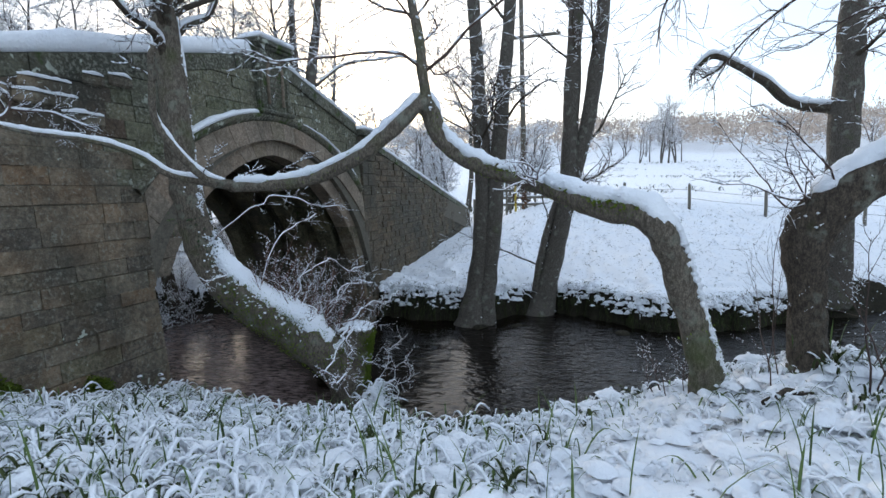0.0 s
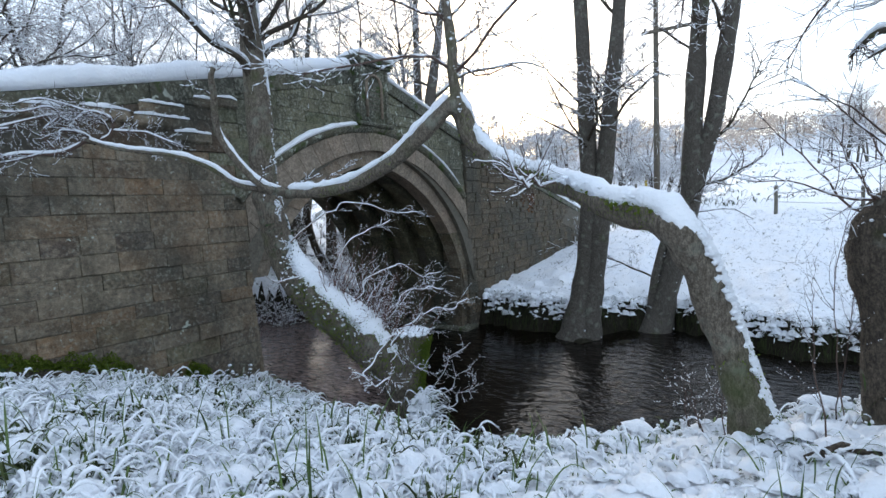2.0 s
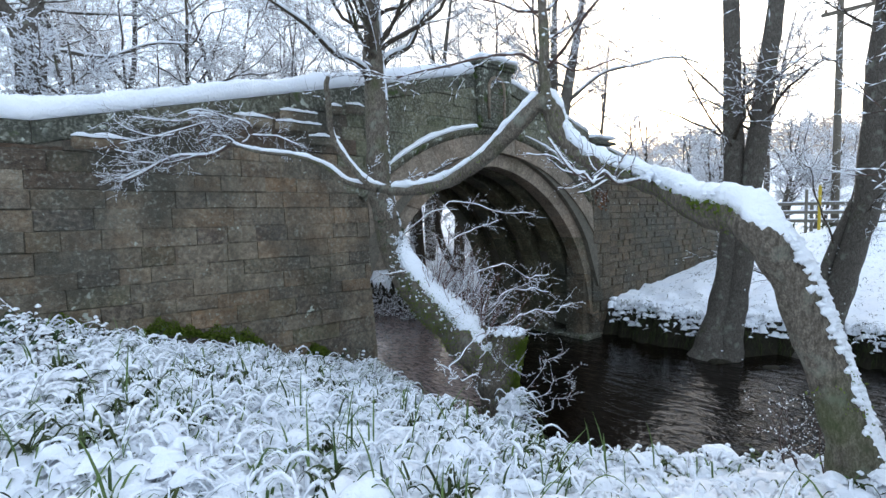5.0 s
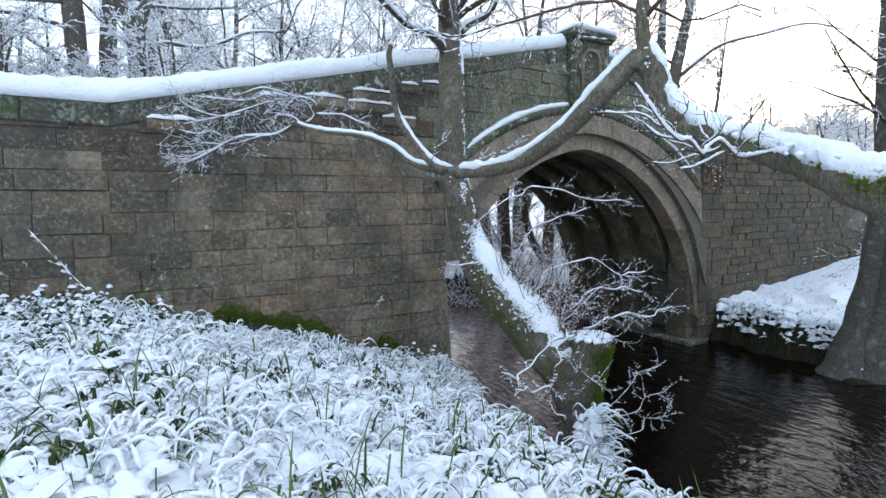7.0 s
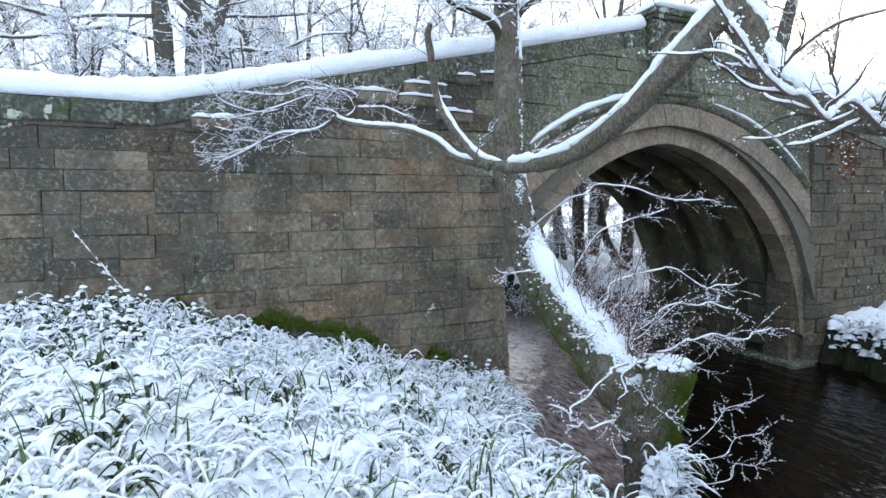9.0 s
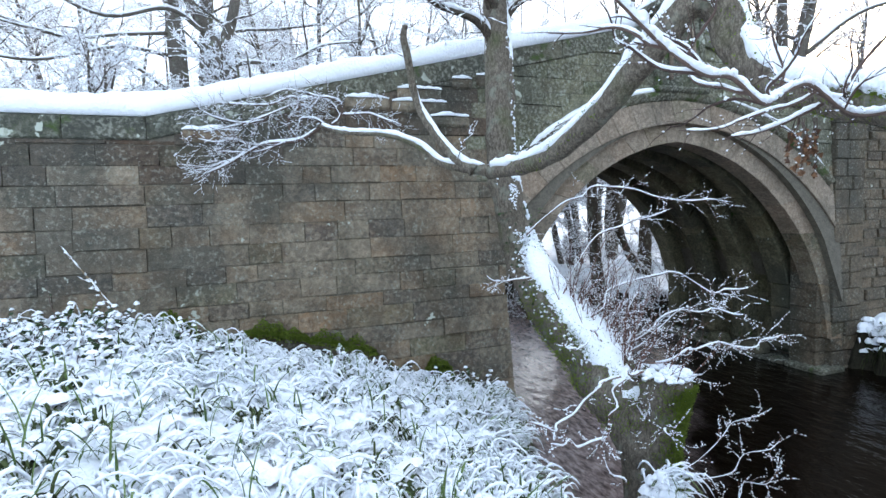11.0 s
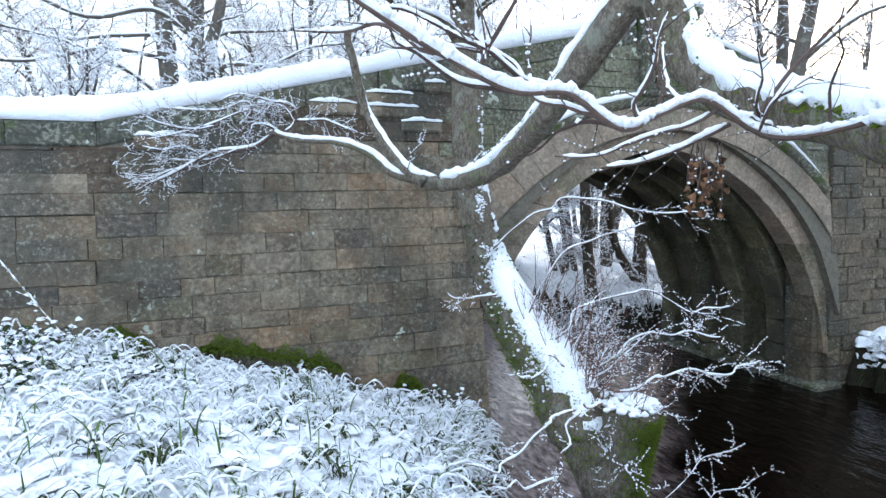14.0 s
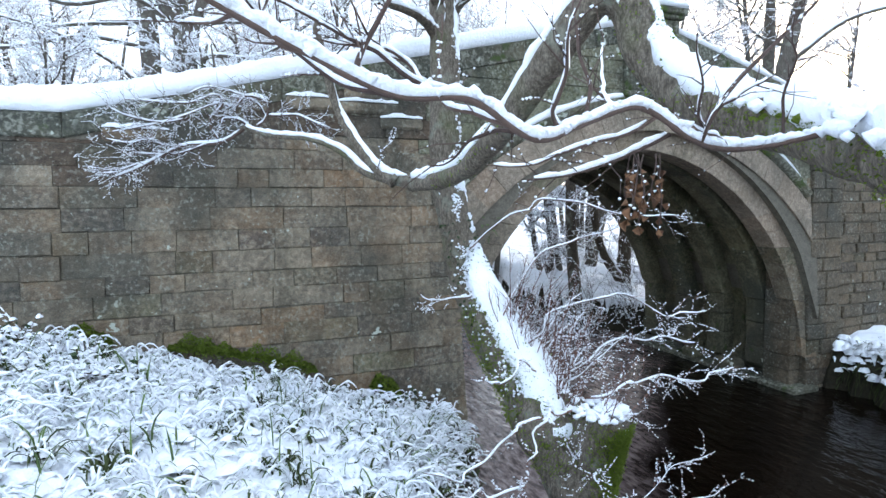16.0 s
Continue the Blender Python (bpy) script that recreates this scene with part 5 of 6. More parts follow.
        twigs(tw, ts, q, rng, 17 if k < 5 else 8 if k < 10 else 12, 0.3 if k < 5 else 0.2, 0.0028, 1, 0.45, 0.75, 0.08, 0.0055, 0.7, 0.1, 3, 3, True)
    for _ in range(14):
        i = rng.randrange(3, 8 * 4)
        q = wander(P[i] + Vector((0.08, -0.1, 0.16)), (rng.gauss(0.5, 0.4), rng.gauss(-0.25, 0.35), rng.uniform(0.1, 0.9)), rng.uniform(0.4, 0.9), 10, rng, 0.38, 0.04)
        q = spline(q, 2)
        rr = taper([0.005, 0.0035, 0.0012], 1, len(q))
        tube(tw, q, rr, 4)
        snow_on(ts, q, rr, 0.011, 1.25, 9.0, 0.9, 0.15)
        beads(ts, q, rr, 0.007, rng, 0.7)
        twigs(tw, ts, q, rng, 9, 0.24, 0.0022, 1, 0.45, 0.75, 0.1, 0.0048, 0.6, 0.15, 3, 3, True)
    part("sprouts", tw, SPROUT, t, "fine reddish sprouts")
    part("sprout_snow", ts, SNOW, t, "snow beads on the sprouts")
    br, tw, ts = Acc(), Acc(), Acc()
    # crooked side limb over the parapet
    for pts in ([(5.02, 4.95, 5.0), (4.82, 4.82, 5.24), (4.55, 4.7, 5.3), (4.2, 4.6, 5.34), (3.8, 4.5, 5.55), (3.3, 4.4, 5.7)], [(5.03, 4.93, 5.3), (4.9, 4.75, 5.6), (4.6, 4.5, 5.95), (4.3, 4.3, 6.1), (3.8, 4.1, 6.35)], [(5.03, 4.93, 5.2), (5.2, 4.8, 5.5), (5.5, 4.7, 5.7), (5.7, 4.65, 6.1), (6.1, 4.6, 6.5)]):
        q = spline(pts, 5)
        rr = taper([0.055, 0.045, 0.035, 0.025, 0.012], 5, len(q))
        tube(br, q, rr, 8, 0.2)
        snow_on(ts, q, rr, 0.035, 1.2, 1.5, 1.0, 0.1)
        twigs(tw, ts, q, rng, 16, 0.6, 0.008, 2, 0.4, 0.9, 0.05, 0.006, 0.95, 0.15, 4)
    crown(br, tw, ts, P[8 * 9:], R[8 * 9:], rng, 22, 2.5, 0.25, 0.1, 2, 5, 0.006, 0.95, 0.9, 0.6)
    part("upper_branches", br, BARK_DARK, t)
    part("twigs", tw, TWIG, t)
    part("twig_snow", ts, SNOW, t)


def build_near_tree():
    rng = random.Random(41)
    t = thing("riverside_tree", "stout dark shaggy tree forking above the snowy bank", "tree")
    wood, snow, tw, ts, shag = Acc(), Acc(), Acc(), Acc(), Acc()
    P, R = limb(wood, [(4.12, -1.42, 1.8), (4.1, -1.38, 2.25), (4.06, -1.35, 2.7), (3.99, -1.3, 3.02), (3.95, -1.34, 3.2), (3.9, -1.5, 3.38), (3.86, -1.7, 3.54), (3.8, -2.0, 3.8), (3.74, -2.4, 4.3), (3.72, -2.9, 5.0)], [0.2, 0.125, 0.112, 0.14, 0.15, 0.14, 0.128, 0.115, 0.09, 0.06], 7, 14, 0.14, 11, 0.14)
    B, BR = limb(wood, [(3.72, -1.9, 3.86), (3.5, -1.72, 4.0), (3.3, -1.5, 3.98), (3.22, -1.42, 3.93)], [0.07, 0.065, 0.06, 0.05], 6, 10, 0.35, 9)
    part("trunk", wood, BARK_DARK, t)
    snow_on(snow, P[30:], R[30:], 0.055, 1.2, 1.0, 0.9, 0.0)
    snow_on(snow, B, BR, 0.04, 1.2, 2.0, 0.9, 0.0)
    flecks = Acc()
    for _ in range(45):
        i = rng.randrange(22, 46)
        a = rng.uniform(0, 6.3)
        lump(flecks, P[i] + Vector((math.cos(a), math.sin(a), rng.uniform(-0.3, 0.3))) * R[i], rng.uniform(0.004, 0.012), rng)
    part("limb_snow", snow, SNOW, t)
    part("snow_flecks", flecks, SNOW, t)
    for s in ((-0.6, 0.6, 0), (-0.9, -0.3, 0), (-0.3, 0.9, 0)):
        moss_on(shag, P[6:50], R[6:50], rng, 260, s, 0.009)
    part("dead_foliage", shag, SHAG, t, "shaggy dead leaves and bark on the trunk", kind="stuff")
    twigs(tw, ts, P[36:], rng, 22, 0.55, 0.005, 2, 0.4, 0.9, 0.04, 0.003, 0.8, 0.0, 3)
    for _ in range(7):
        q = wander(P[rng.randrange(24, 34)], (rng.uniform(-0.4, 0.3), rng.uniform(0.2, 0.8), rng.uniform(0.2, 0.9)), rng.uniform(0.5, 1.0), 10, rng, 0.35, 0.02)
        tube(tw, q, [0.008 * (1 - 0.08 * k) for k in range(11)], 5)
        snow_thin(ts, q, [0.006] * 11, 0.003, rng, 0.6)
        twigs(tw, ts, q, rng, 7, 0.25, 0.003, 1, 0.4, 0.8, 0.02, 0.003, 0.8, 0.2, 3)
    # thin boughs hanging over the water
    for pts, r0 in (([(3.78, -2.15, 4.0), (3.8, -1.9, 4.9), (3.9, -1.2, 5.25), (4.0, -0.7, 5.05), (4.0, -0.42, 4.7), (4.0, -0.36, 4.4)], 0.022), ([(3.76, -2.3, 4.2), (4.2, -1.9, 4.7), (4.6, -1.5, 4.85), (4.9, -1.1, 4.6), (5.0, -0.9, 4.3)], 0.018), ([(3.74, -2.4, 4.3), (3.9, -2.0, 4.4), (4.0, -1.6, 4.5), (4.1, -1.3, 4.35)], 0.014)):
        q = spline(pts, 6)
        rr = taper([r0, r0 * 0.6, 0.004], 1, len(q))
        tube(tw, q, rr, 6, 0.2, 20)
        snow_thin(ts, q, rr, 0.003, rng, 0.7)
        twigs(tw, ts, q, rng, 16, 0.55, 0.004, 1, 0.45, 0.8, -0.02, 0.003, 0.7, 0.25, 4)
    part("twigs", tw, TWIG, t)
    part("twig_snow", ts, SNOW, t)


def build_shrub(name, label, base, rng, stems, height, lean, add=0.005, group=""):
    """A thicket of thin upright stems."""
    t = thing(name, label, "shrub", group)
    w, s = Acc(), Acc()
    for _ in range(stems):
        p = Vector(base) + Vector((rng.gauss(0, 0.09), rng.gauss(0, 0.09), 0))
        p.z = ground_z(p.x, p.y) - 0.03
        d = Vector((rng.gauss(lean[0], 0.22), rng.gauss(lean[1], 0.22), 1))
        L = height * rng.uniform(0.6, 1.1)
        q = wander(p, d, L, 10, rng, 0.2, 0.06)
        near = add < 0.003
        r = rng.uniform(0.004, 0.008) if near else rng.uniform(0.006, 0.014)
        tube(w, q, [r * (1 - 0.075 * k) for k in range(11)], 5)
        if not near:
            snow_thin(s, q, [r * (1 - 0.075 * k) for k in range(11)], add, rng, 0.5)
        twigs(w, s, q, rng, 9, L * 0.32, r * 0.4, 1, 0.35, 0.75, 0.1, 0.003 if near else add, 0.3 if near else 0.75, 0.25, 3, 3, near)
    part("stems", w, TWIG, t)
    part("stem_snow", s, SNOW, t)


def far_alder(name, label, stems, rng, limbs, boughs=()):
    t = thing(name, label, "tree")
    wood, br, tw, ts, sn = Acc(), Acc(), Acc(), Acc(), Acc()
    for pts, rad in stems:
        P, R = limb(wood, pts, rad, 7, 12, 0.16, 3.0)
        crown(br, tw, ts, P, R, rng, limbs, 2.4, 0.5, 0.05, 2, 4, 0.006, 0.85, 1.0, 0.55)
        for _ in range(26):
            i = rng.randrange(3, len(P) - 6)
            lump(sn, P[i].lerp(P[i + 1], rng.random()) + Vector((rng.uniform(-0.9, 0.9), -1, 0)).normalized() * R[i] * 0.98, rng.uniform(0.012, 0.035), rng)
    for pts, rad in boughs:
        P, R = limb(br, pts, rad, 6, 9, 0.2, 3.0)
        snow_on(ts, P, R, 0.07, 1.2, 2.0, 0.9, 0.0)
        twigs(tw, ts, P[len(P) // 2:], rng, 12, 0.5, 0.018, 1, 0.4, 0.8, 0.0, 0.008, 0.9, 0.3, 3)
    part("trunk", wood, BARK_FAR, t)
    part("snow_flecks", sn, SNOW, t)
    part("branches", br, BARK_DARK, t)
    part("twigs", tw, TWIG, t)
    part("twig_snow", ts, SNOW, t)


def build_far_alders():
    far_alder("bank_alder", "tall two-stemmed alder rooted in the far river bank",
              [([(12.62, 3.42, -0.5), (12.75, 3.3, 0.15), (12.88, 3.2, 0.9), (12.92, 3.05, 2.2), (12.9, 2.98, 4.0), (12.9, 3.05, 6.0), (12.9, 3.14, 8.2), (13.0, 3.4, 11.5)], [0.55, 0.38, 0.27, 0.23, 0.2, 0.18, 0.15, 0.07]),
               ([(12.85, 3.1, -0.5), (12.85, 3.0, 0.2), (12.92, 2.88, 1.3), (12.92, 2.74, 2.6), (12.9, 2.58, 4.2), (12.9, 2.42, 6.0), (12.9, 2.22, 8.0), (12.9, 2.1, 11)], [0.45, 0.3, 0.22, 0.2, 0.2, 0.18, 0.15, 0.07])], random.Random(51), 9)
    far_alder("bank_alder", "tall leaning alder with twin stems on the far bank",
              [([(14.15, 1.85, -0.4), (14.3, 1.65, 0.3), (14.38, 1.45, 1.2), (14.4, 1.22, 2.2), (14.4, 0.95, 3.6), (14.4, 0.9, 5.4), (14.4, 0.75, 8.2), (14.5, 0.6, 11.5)], [0.5, 0.34, 0.26, 0.25, 0.25, 0.22, 0.18, 0.08]),
               ([(14.4, 1.02, 3.0), (14.42, 0.72, 4.2), (14.4, 0.42, 5.4), (14.4, 0.06, 8.2), (14.4, -0.2, 11)], [0.2, 0.2, 0.2, 0.17, 0.08]),
               ([(14.15, 2.0, -0.3), (14.25, 1.85, 0.4), (14.3, 1.75, 1.3), (14.35, 1.5, 2.4), (14.4, 1.2, 3.4)], [0.2, 0.14, 0.11, 0.1, 0.08])], random.Random(52), 7)

    far_alder("bank_alder", "thick dark alder with a heavy snow-topped bough on the far bank",
              [([(15.6, -5.6, 0.2), (15.55, -5.6, 1.0), (15.5, -5.62, 2.2), (15.5, -5.64, 4.0), (15.5, -5.69, 6.0), (15.5, -5.72, 7.8), (15.6, -5.9, 11.5)], [0.5, 0.4, 0.37, 0.35, 0.32, 0.28, 0.12])], random.Random(53), 7,
              [([(15.6, -5.62, 5.28), (15.6, -5.01, 5.33), (15.6, -4.45, 5.53), (15.6, -3.86, 6.1), (15.6, -3.19, 6.57), (15.6, -2.68, 6.83), (15.6, -2.32, 6.58), (15.6, -2.12, 6.33)], [0.15, 0.13, 0.12, 0.115, 0.1, 0.09, 0.05, 0.02]),
               ([(15.6, -3.0, 6.68), (15.6, -2.78, 6.45), (15.6, -2.5, 6.3)], [0.06, 0.05, 0.02])])


# ---- woodland behind the bridge ----


def tree_kind(name, label, seed, height, r, stems=1, limbs=13, add=0.01):
    """One leafless tree at the origin, to be copied."""
    rng = random.Random(seed)
    t = thing(name, label, "tree", "bare trees round the bridge")
    wood, tw, ts = Acc(), Acc(), Acc()
    for k in range(stems):
        q = wander((0.25 * k, 0.1 * k, -0.4), (rng.gauss(0, 0.1) + 0.12 * k, rng.gauss(0, 0.1), 1), height, 14, rng, 0.13, 0.15)
        R = [r * (1.25 if i == 0 else 1) * (1 - 0.92 * i / 14) + 0.01 for i in range(15)]
        tube(wood, q, R, 9, 0.15, 3.0)
        for _ in range(limbs):
            f = rng.uniform(0.22, 0.97) * 14
            i = min(int(f), 13)
            p = q[i].lerp(q[i + 1], f - i)
            d = aside(UP, rng, 0.95)
            L = height * 0.36 * rng.uniform(0.5, 1.1) * (1.15 - 0.5 * f / 14)
            n = max(6, int(L / 0.4))
            b = wander(p, d, L, n, rng, 0.33, 0.12)
            rr = [R[i] * 0.4 * (1 - 0.85 * m / n) + 0.006 for m in range(n + 1)]
            tube(wood, b, rr, 5)
            snow_thin(ts, b, rr, add * 1.3, rng, 0.75)
            twigs(tw, ts, b, rng, 16, L * 0.45, 0.008, 1, 0.4, 0.8, 0.02, add, 1.0, 0.1, 7, 3)
    part("trunk", wood, BARK_FAR, t)
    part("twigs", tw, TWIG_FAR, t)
    part("twig_snow", ts, SNOW, t)
    return t


def broad_tree(rng, label, stems, boughs):
    """A tall tree with given stems and long level boughs."""
    t = thing("broad_tree", label, "tree")
    w, br, tw, ts = Acc(), Acc(), Acc(), Acc()
    for pts, rad in stems:
        P, R = limb(w, pts, rad, 7, 12, 0.14, 3.0)
        crown(br, tw, ts, P, R, rng, 3, 2.6, 0.5, 0.05, 2, 4, 0.009, 1.0, 1.1, 0.6)
    for pts in boughs:
        pts = [Vector(p) + Vector((0, 0, rng.gauss(0, 0.1))) for p in pts]
        P, R = limb(br, pts, [0.066, 0.054, 0.042, 0.03, 0.016][:len(pts)], 6, 8, 0.15, 5)
        snow_on(ts, P, R, 0.034, 1.2, 3.0, 0.9, 0.15)
        twigs(tw, ts, P, rng, 14, 1.4, 0.012, 2, 0.45, 0.7, 0.04, 0.009, 1.0, 0.1, 4)
    part("trunk", w, BARK_FAR, t)
    part("branches", br, BARK_FAR, t)
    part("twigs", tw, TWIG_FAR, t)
    part("twig_snow", ts, SNOW, t)


def build_woodland():
    rng = random.Random(61)
    kinds = [tree_kind("bare_tree", "leafless woodland tree frosted with snow", 71, 11, 0.17, 1, 18),
             tree_kind("bare_tree", "leafless twin-stemmed tree frosted with snow", 72, 12, 0.17, 2, 13),
             tree_kind("bare_tree", "slender leafless tree frosted with snow", 73, 12, 0.11, 1, 16),
             tree_kind("bare_tree", "small bushy leafless tree white with snow", 74, 5.5, 0.09, 3, 9, 0.016)]
    west = [(3, 2.9, 13.0), (2, 4.2, 18.5), (2, 8.6, 15), (0, 3.2, 21), (3, 4.4, 16), (2, 10.6, 15.5), (3, 7.6, 13.5), (3, 12, 13.5), (2, -2.5, 22), (0, -4.5, 23), (3, -2.6, 15.5), (3, -0.4, 17), (3, -9, 16.5), (0, 7.2, 16), (2, 5.6, 17), (1, 13.2, 13.6), (2, 15.1, 13.3), (0, 9.5, 22), (2, 19.3, 12.5), (0, 22.7, 15.2), (0, -6, 19), (1, -9, 20), (2, 12, 20), (0, 4.5, 24)]
    east = [(1, -3, 28), (2, 17, 21), (1, 24, 22), (0, 30, 17), (3, 25, 10.5), (3, 27.5, 8.2), (3, 30, 10), (3, 29, 6.6), (0, 34, 9), (3, 33, 6.2), (3, 37, 5.5), (3, 23.5, 8.8), (3, -1.2, 13.4), (3, 0.6, 15.5), (3, -3.8, 14), (3, -7, 15), (2, -12, 16), (0, -14, 24), (1, 11, 26), (3, 9.6, 17.5), (3, 14.2, 15.6), (0, 19, 25), (3, -5.5, 17.5), (1, 3, 30), (3, 5.8, 14.5)]
    first = set()
    for k, x, y in west + east:
        z = ground_z(x, y)
        s = rng.uniform(0.88, 1.15)
        m = pose(x, y, z, 0, 0, rng.uniform(0, 360)) @ Matrix.Diagonal((s, s, s, 1))
        if k not in first:
            first.add(k)
            kinds[k].matrix_basis = m
        else:
            c = copy_thing(kinds[k], m)
            c.scale = (s, s, s)
    # far field: scattered trees
    for _ in range(10):
        x, y = rng.uniform(120, 190), rng.uniform(-120, 60)
        k = rng.choice([0, 1])
        c = copy_thing(kinds[k], pose(x, y, ground_z(x, y), 0, 0, rng.uniform(0, 360)))
        s = rng.uniform(0.7, 1.1)
        c.scale = (s, s, s)
    # a clump of slim trees standing in the field
    for i, (x, y) in enumerate(((120, -11), (121, -12.6), (122, -14), (126, -9), (118, -6.5), (128, -16))):
        k = (1, 0, 1, 0, 1, 0)[i]
        c = copy_thing(kinds[k], pose(x, y, ground_z(x, y) - 0.2, 0, 0, 80 * i))
        f = (1.15, 1.2, 1.05, 0.9, 0.7, 0.8)[i]
        c.scale = (f, f, f)
    # broad trees close behind the bridge, with long level boughs
    broad_tree(rng, "broad double-trunked tree with long level snow-topped boughs", [([(0.05, 19, 1.5), (0.1, 19, 6), (0.05, 19, 9), (-0.2, 19.1, 13)], [0.36, 0.3, 0.28, 0.16]), ([(0.75, 19.3, 1.5), (0.8, 19.3, 6), (0.95, 19.3, 9), (1.2, 19.4, 13)], [0.32, 0.26, 0.24, 0.14])],
             [[(-0.1, 18.9, 7.4), (-1.2, 18.6, 8.2), (-2.6, 18.2, 8.9), (-4.2, 18, 9.1), (-6.5, 17.8, 9.8)], [(-0.1, 18.9, 9.3), (-1.4, 18.6, 9.2), (-3.0, 18.3, 8.8), (-5.2, 18, 9.4), (-7.5, 18, 9.2)], [(-0.1, 18.8, 8.6), (-1.5, 18.0, 8.5), (-3.4, 17.2, 7.9), (-5.5, 16.8, 8.1)], [(0.9, 19, 9.0), (1.9, 18.8, 9.6), (3.3, 18.6, 9.7), (5, 18.4, 10.2)]])
    broad_tree(rng, "forked mossy tree close behind the bridge", [([(1.65, 14.4, 1.5), (1.62, 14.5, 5), (1.62, 14.5, 7.3), (1.4, 14.6, 8.0), (0.9, 14.7, 9.0), (0.2, 15, 11)], [0.27, 0.22, 0.2, 0.15, 0.12, 0.06]), ([(1.62, 14.5, 7.0), (1.75, 14.5, 7.8), (2.05, 14.5, 8.9), (2.4, 14.6, 11)], [0.17, 0.15, 0.13, 0.07]), ([(1.85, 14.4, 1.5), (1.9, 14.4, 5), (1.95, 14.4, 6.9), (2.1, 14.3, 7.6)], [0.13, 0.1, 0.08, 0.03])],
             [[(1.7, 14.4, 7.0), (2.3, 14.2, 7.3), (3.2, 14, 7.25), (4.2, 13.8, 7.7), (5.2, 13.7, 7.9)], [(1.3, 14.6, 8.1), (0.5, 14.2, 8.5), (-0.8, 13.8, 8.2), (-2.2, 13.5, 8.5)]])
    broad_tree(rng, "leaning tree with a long bare bough beyond the wing wall", [([(17.4, 11.2, 1.5), (17.8, 11.2, 5), (18.4, 11.2, 7.8), (19.3, 11.3, 10.5), (20, 11.4, 13)], [0.3, 0.26, 0.22, 0.16, 0.08]), ([(19.0, 12.3, 1.5), (19.1, 12.3, 6), (19.2, 12.4, 9), (19.3, 12.4, 13)], [0.22, 0.2, 0.17, 0.08])],
             [[(18.4, 11, 7.6), (19.4, 10.2, 8.6), (20.6, 9.4, 9.2), (22, 8.6, 9.4), (23.5, 8, 9.3)], [(18.8, 11.2, 8.8), (18.2, 10.6, 9.6), (17.4, 10.2, 9.9), (16.4, 9.8, 10.4)]])
    # alders leaning over the water beyond the arch
    for pts, rad in (([(11.5, 11.8, 0.2), (11.45, 12, 1.6), (11.35, 12, 3.2), (11.5, 12.3, 6)], [0.22, 0.17, 0.15, 0.1]),
                     ([(13.2, 12.2, 0.4), (13.25, 12.1, 1.6), (13.4, 12.2, 3.4), (13.6, 12.4, 6.5)], [0.26, 0.2, 0.17, 0.1]),
                     ([(13.2, 12.1, 1.2), (12.7, 12.0, 1.7), (12.2, 11.9, 2.5), (12.05, 11.9, 3.6), (12.1, 12, 5)], [0.14, 0.12, 0.11, 0.1, 0.06])):
        t = thing("waterside_tree", "dark tree leaning by the water beyond the arch", "tree", "trees beyond the arch")
        w, tw, ts = Acc(), Acc(), Acc()
        P, R = limb(w, pts, rad, 6, 10)
        snow_on(ts, P, R, 0.06, 1.3, 2.0, 0.9, 0.1)
        twigs(tw, ts, P[4:], rng, 22, 1.3, 0.012, 2, 0.35, 0.9, 0.08, 0.01, 0.95, 0.1, 5)
        part("trunk", w, BARK_DARK, t)
        part("twigs", tw, TWIG, t)
        part("twig_snow", ts, SNOW, t)
    for x, y in ((10.6, 11.5), (12.6, 10.9), (11.6, 13.5), (9.8, 13.6), (6.0, 11.5), (13.2, 10.7), (11.4, 11.2), (12.0, 12.0), (13.8, 11.4), (12.4, 13.0), (14.4, 12.4), (10.2, 12.6)):
        build_shrub("waterside_shrub", "snow-laden scrub beside the water beyond the arch", (x, y, 0), rng, 11, 1.6, (-0.35, -0.2), 0.012, "scrub beyond the arch")


def build_far_woods():
    rng = random.Random(81)
    a = Acc()
    n = 0
    while n < 2500:
        x = rng.uniform(150, 420)
        y = rng.uniform(-330, 210)
        dens = noise.noise(Vector((x * 0.012, y * 0.012, 0)))
        if (x < 240 and dens < 0.12) or dens < -0.25:
            continue
        n += 1
        z = ground_z(x, y)
        h = rng.uniform(8, 15) * (1 + 0.7 * noise.noise(Vector((x * 0.02, y * 0.02, 5))))
        rx = h * rng.uniform(0.3, 0.5)
        base = Vector((x, y, z))
        for _k in range(46):
            b, e = rng.uniform(0, 6.3), math.asin(rng.uniform(-0.5, 1))
            k = rng.uniform(0.55, 1.0)
            d = Vector((math.cos(b) * math.cos(e) * rx, math.sin(b) * math.cos(e) * rx, math.sin(e) * h * 0.5))
            c = base + Vector((0, 0, h * 0.5)) + d * k
            up = (d.normalized() + Vector((0, 0, 0.2))) * rng.uniform(0.25, 0.6)
            s = Vector((-math.sin(b), math.cos(b), rng.gauss(0, 0.5))) * rng.uniform(0.25, 0.6)
            a.add([c - up, c + s, c + up, c - s], [(0, 1, 2, 3)])
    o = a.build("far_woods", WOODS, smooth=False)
    tagged(o, "bare woodland on the far hillside, haze put into its pale colour", "woodland", kind="stuff")


# ---- fence, stile and pole across the field ----


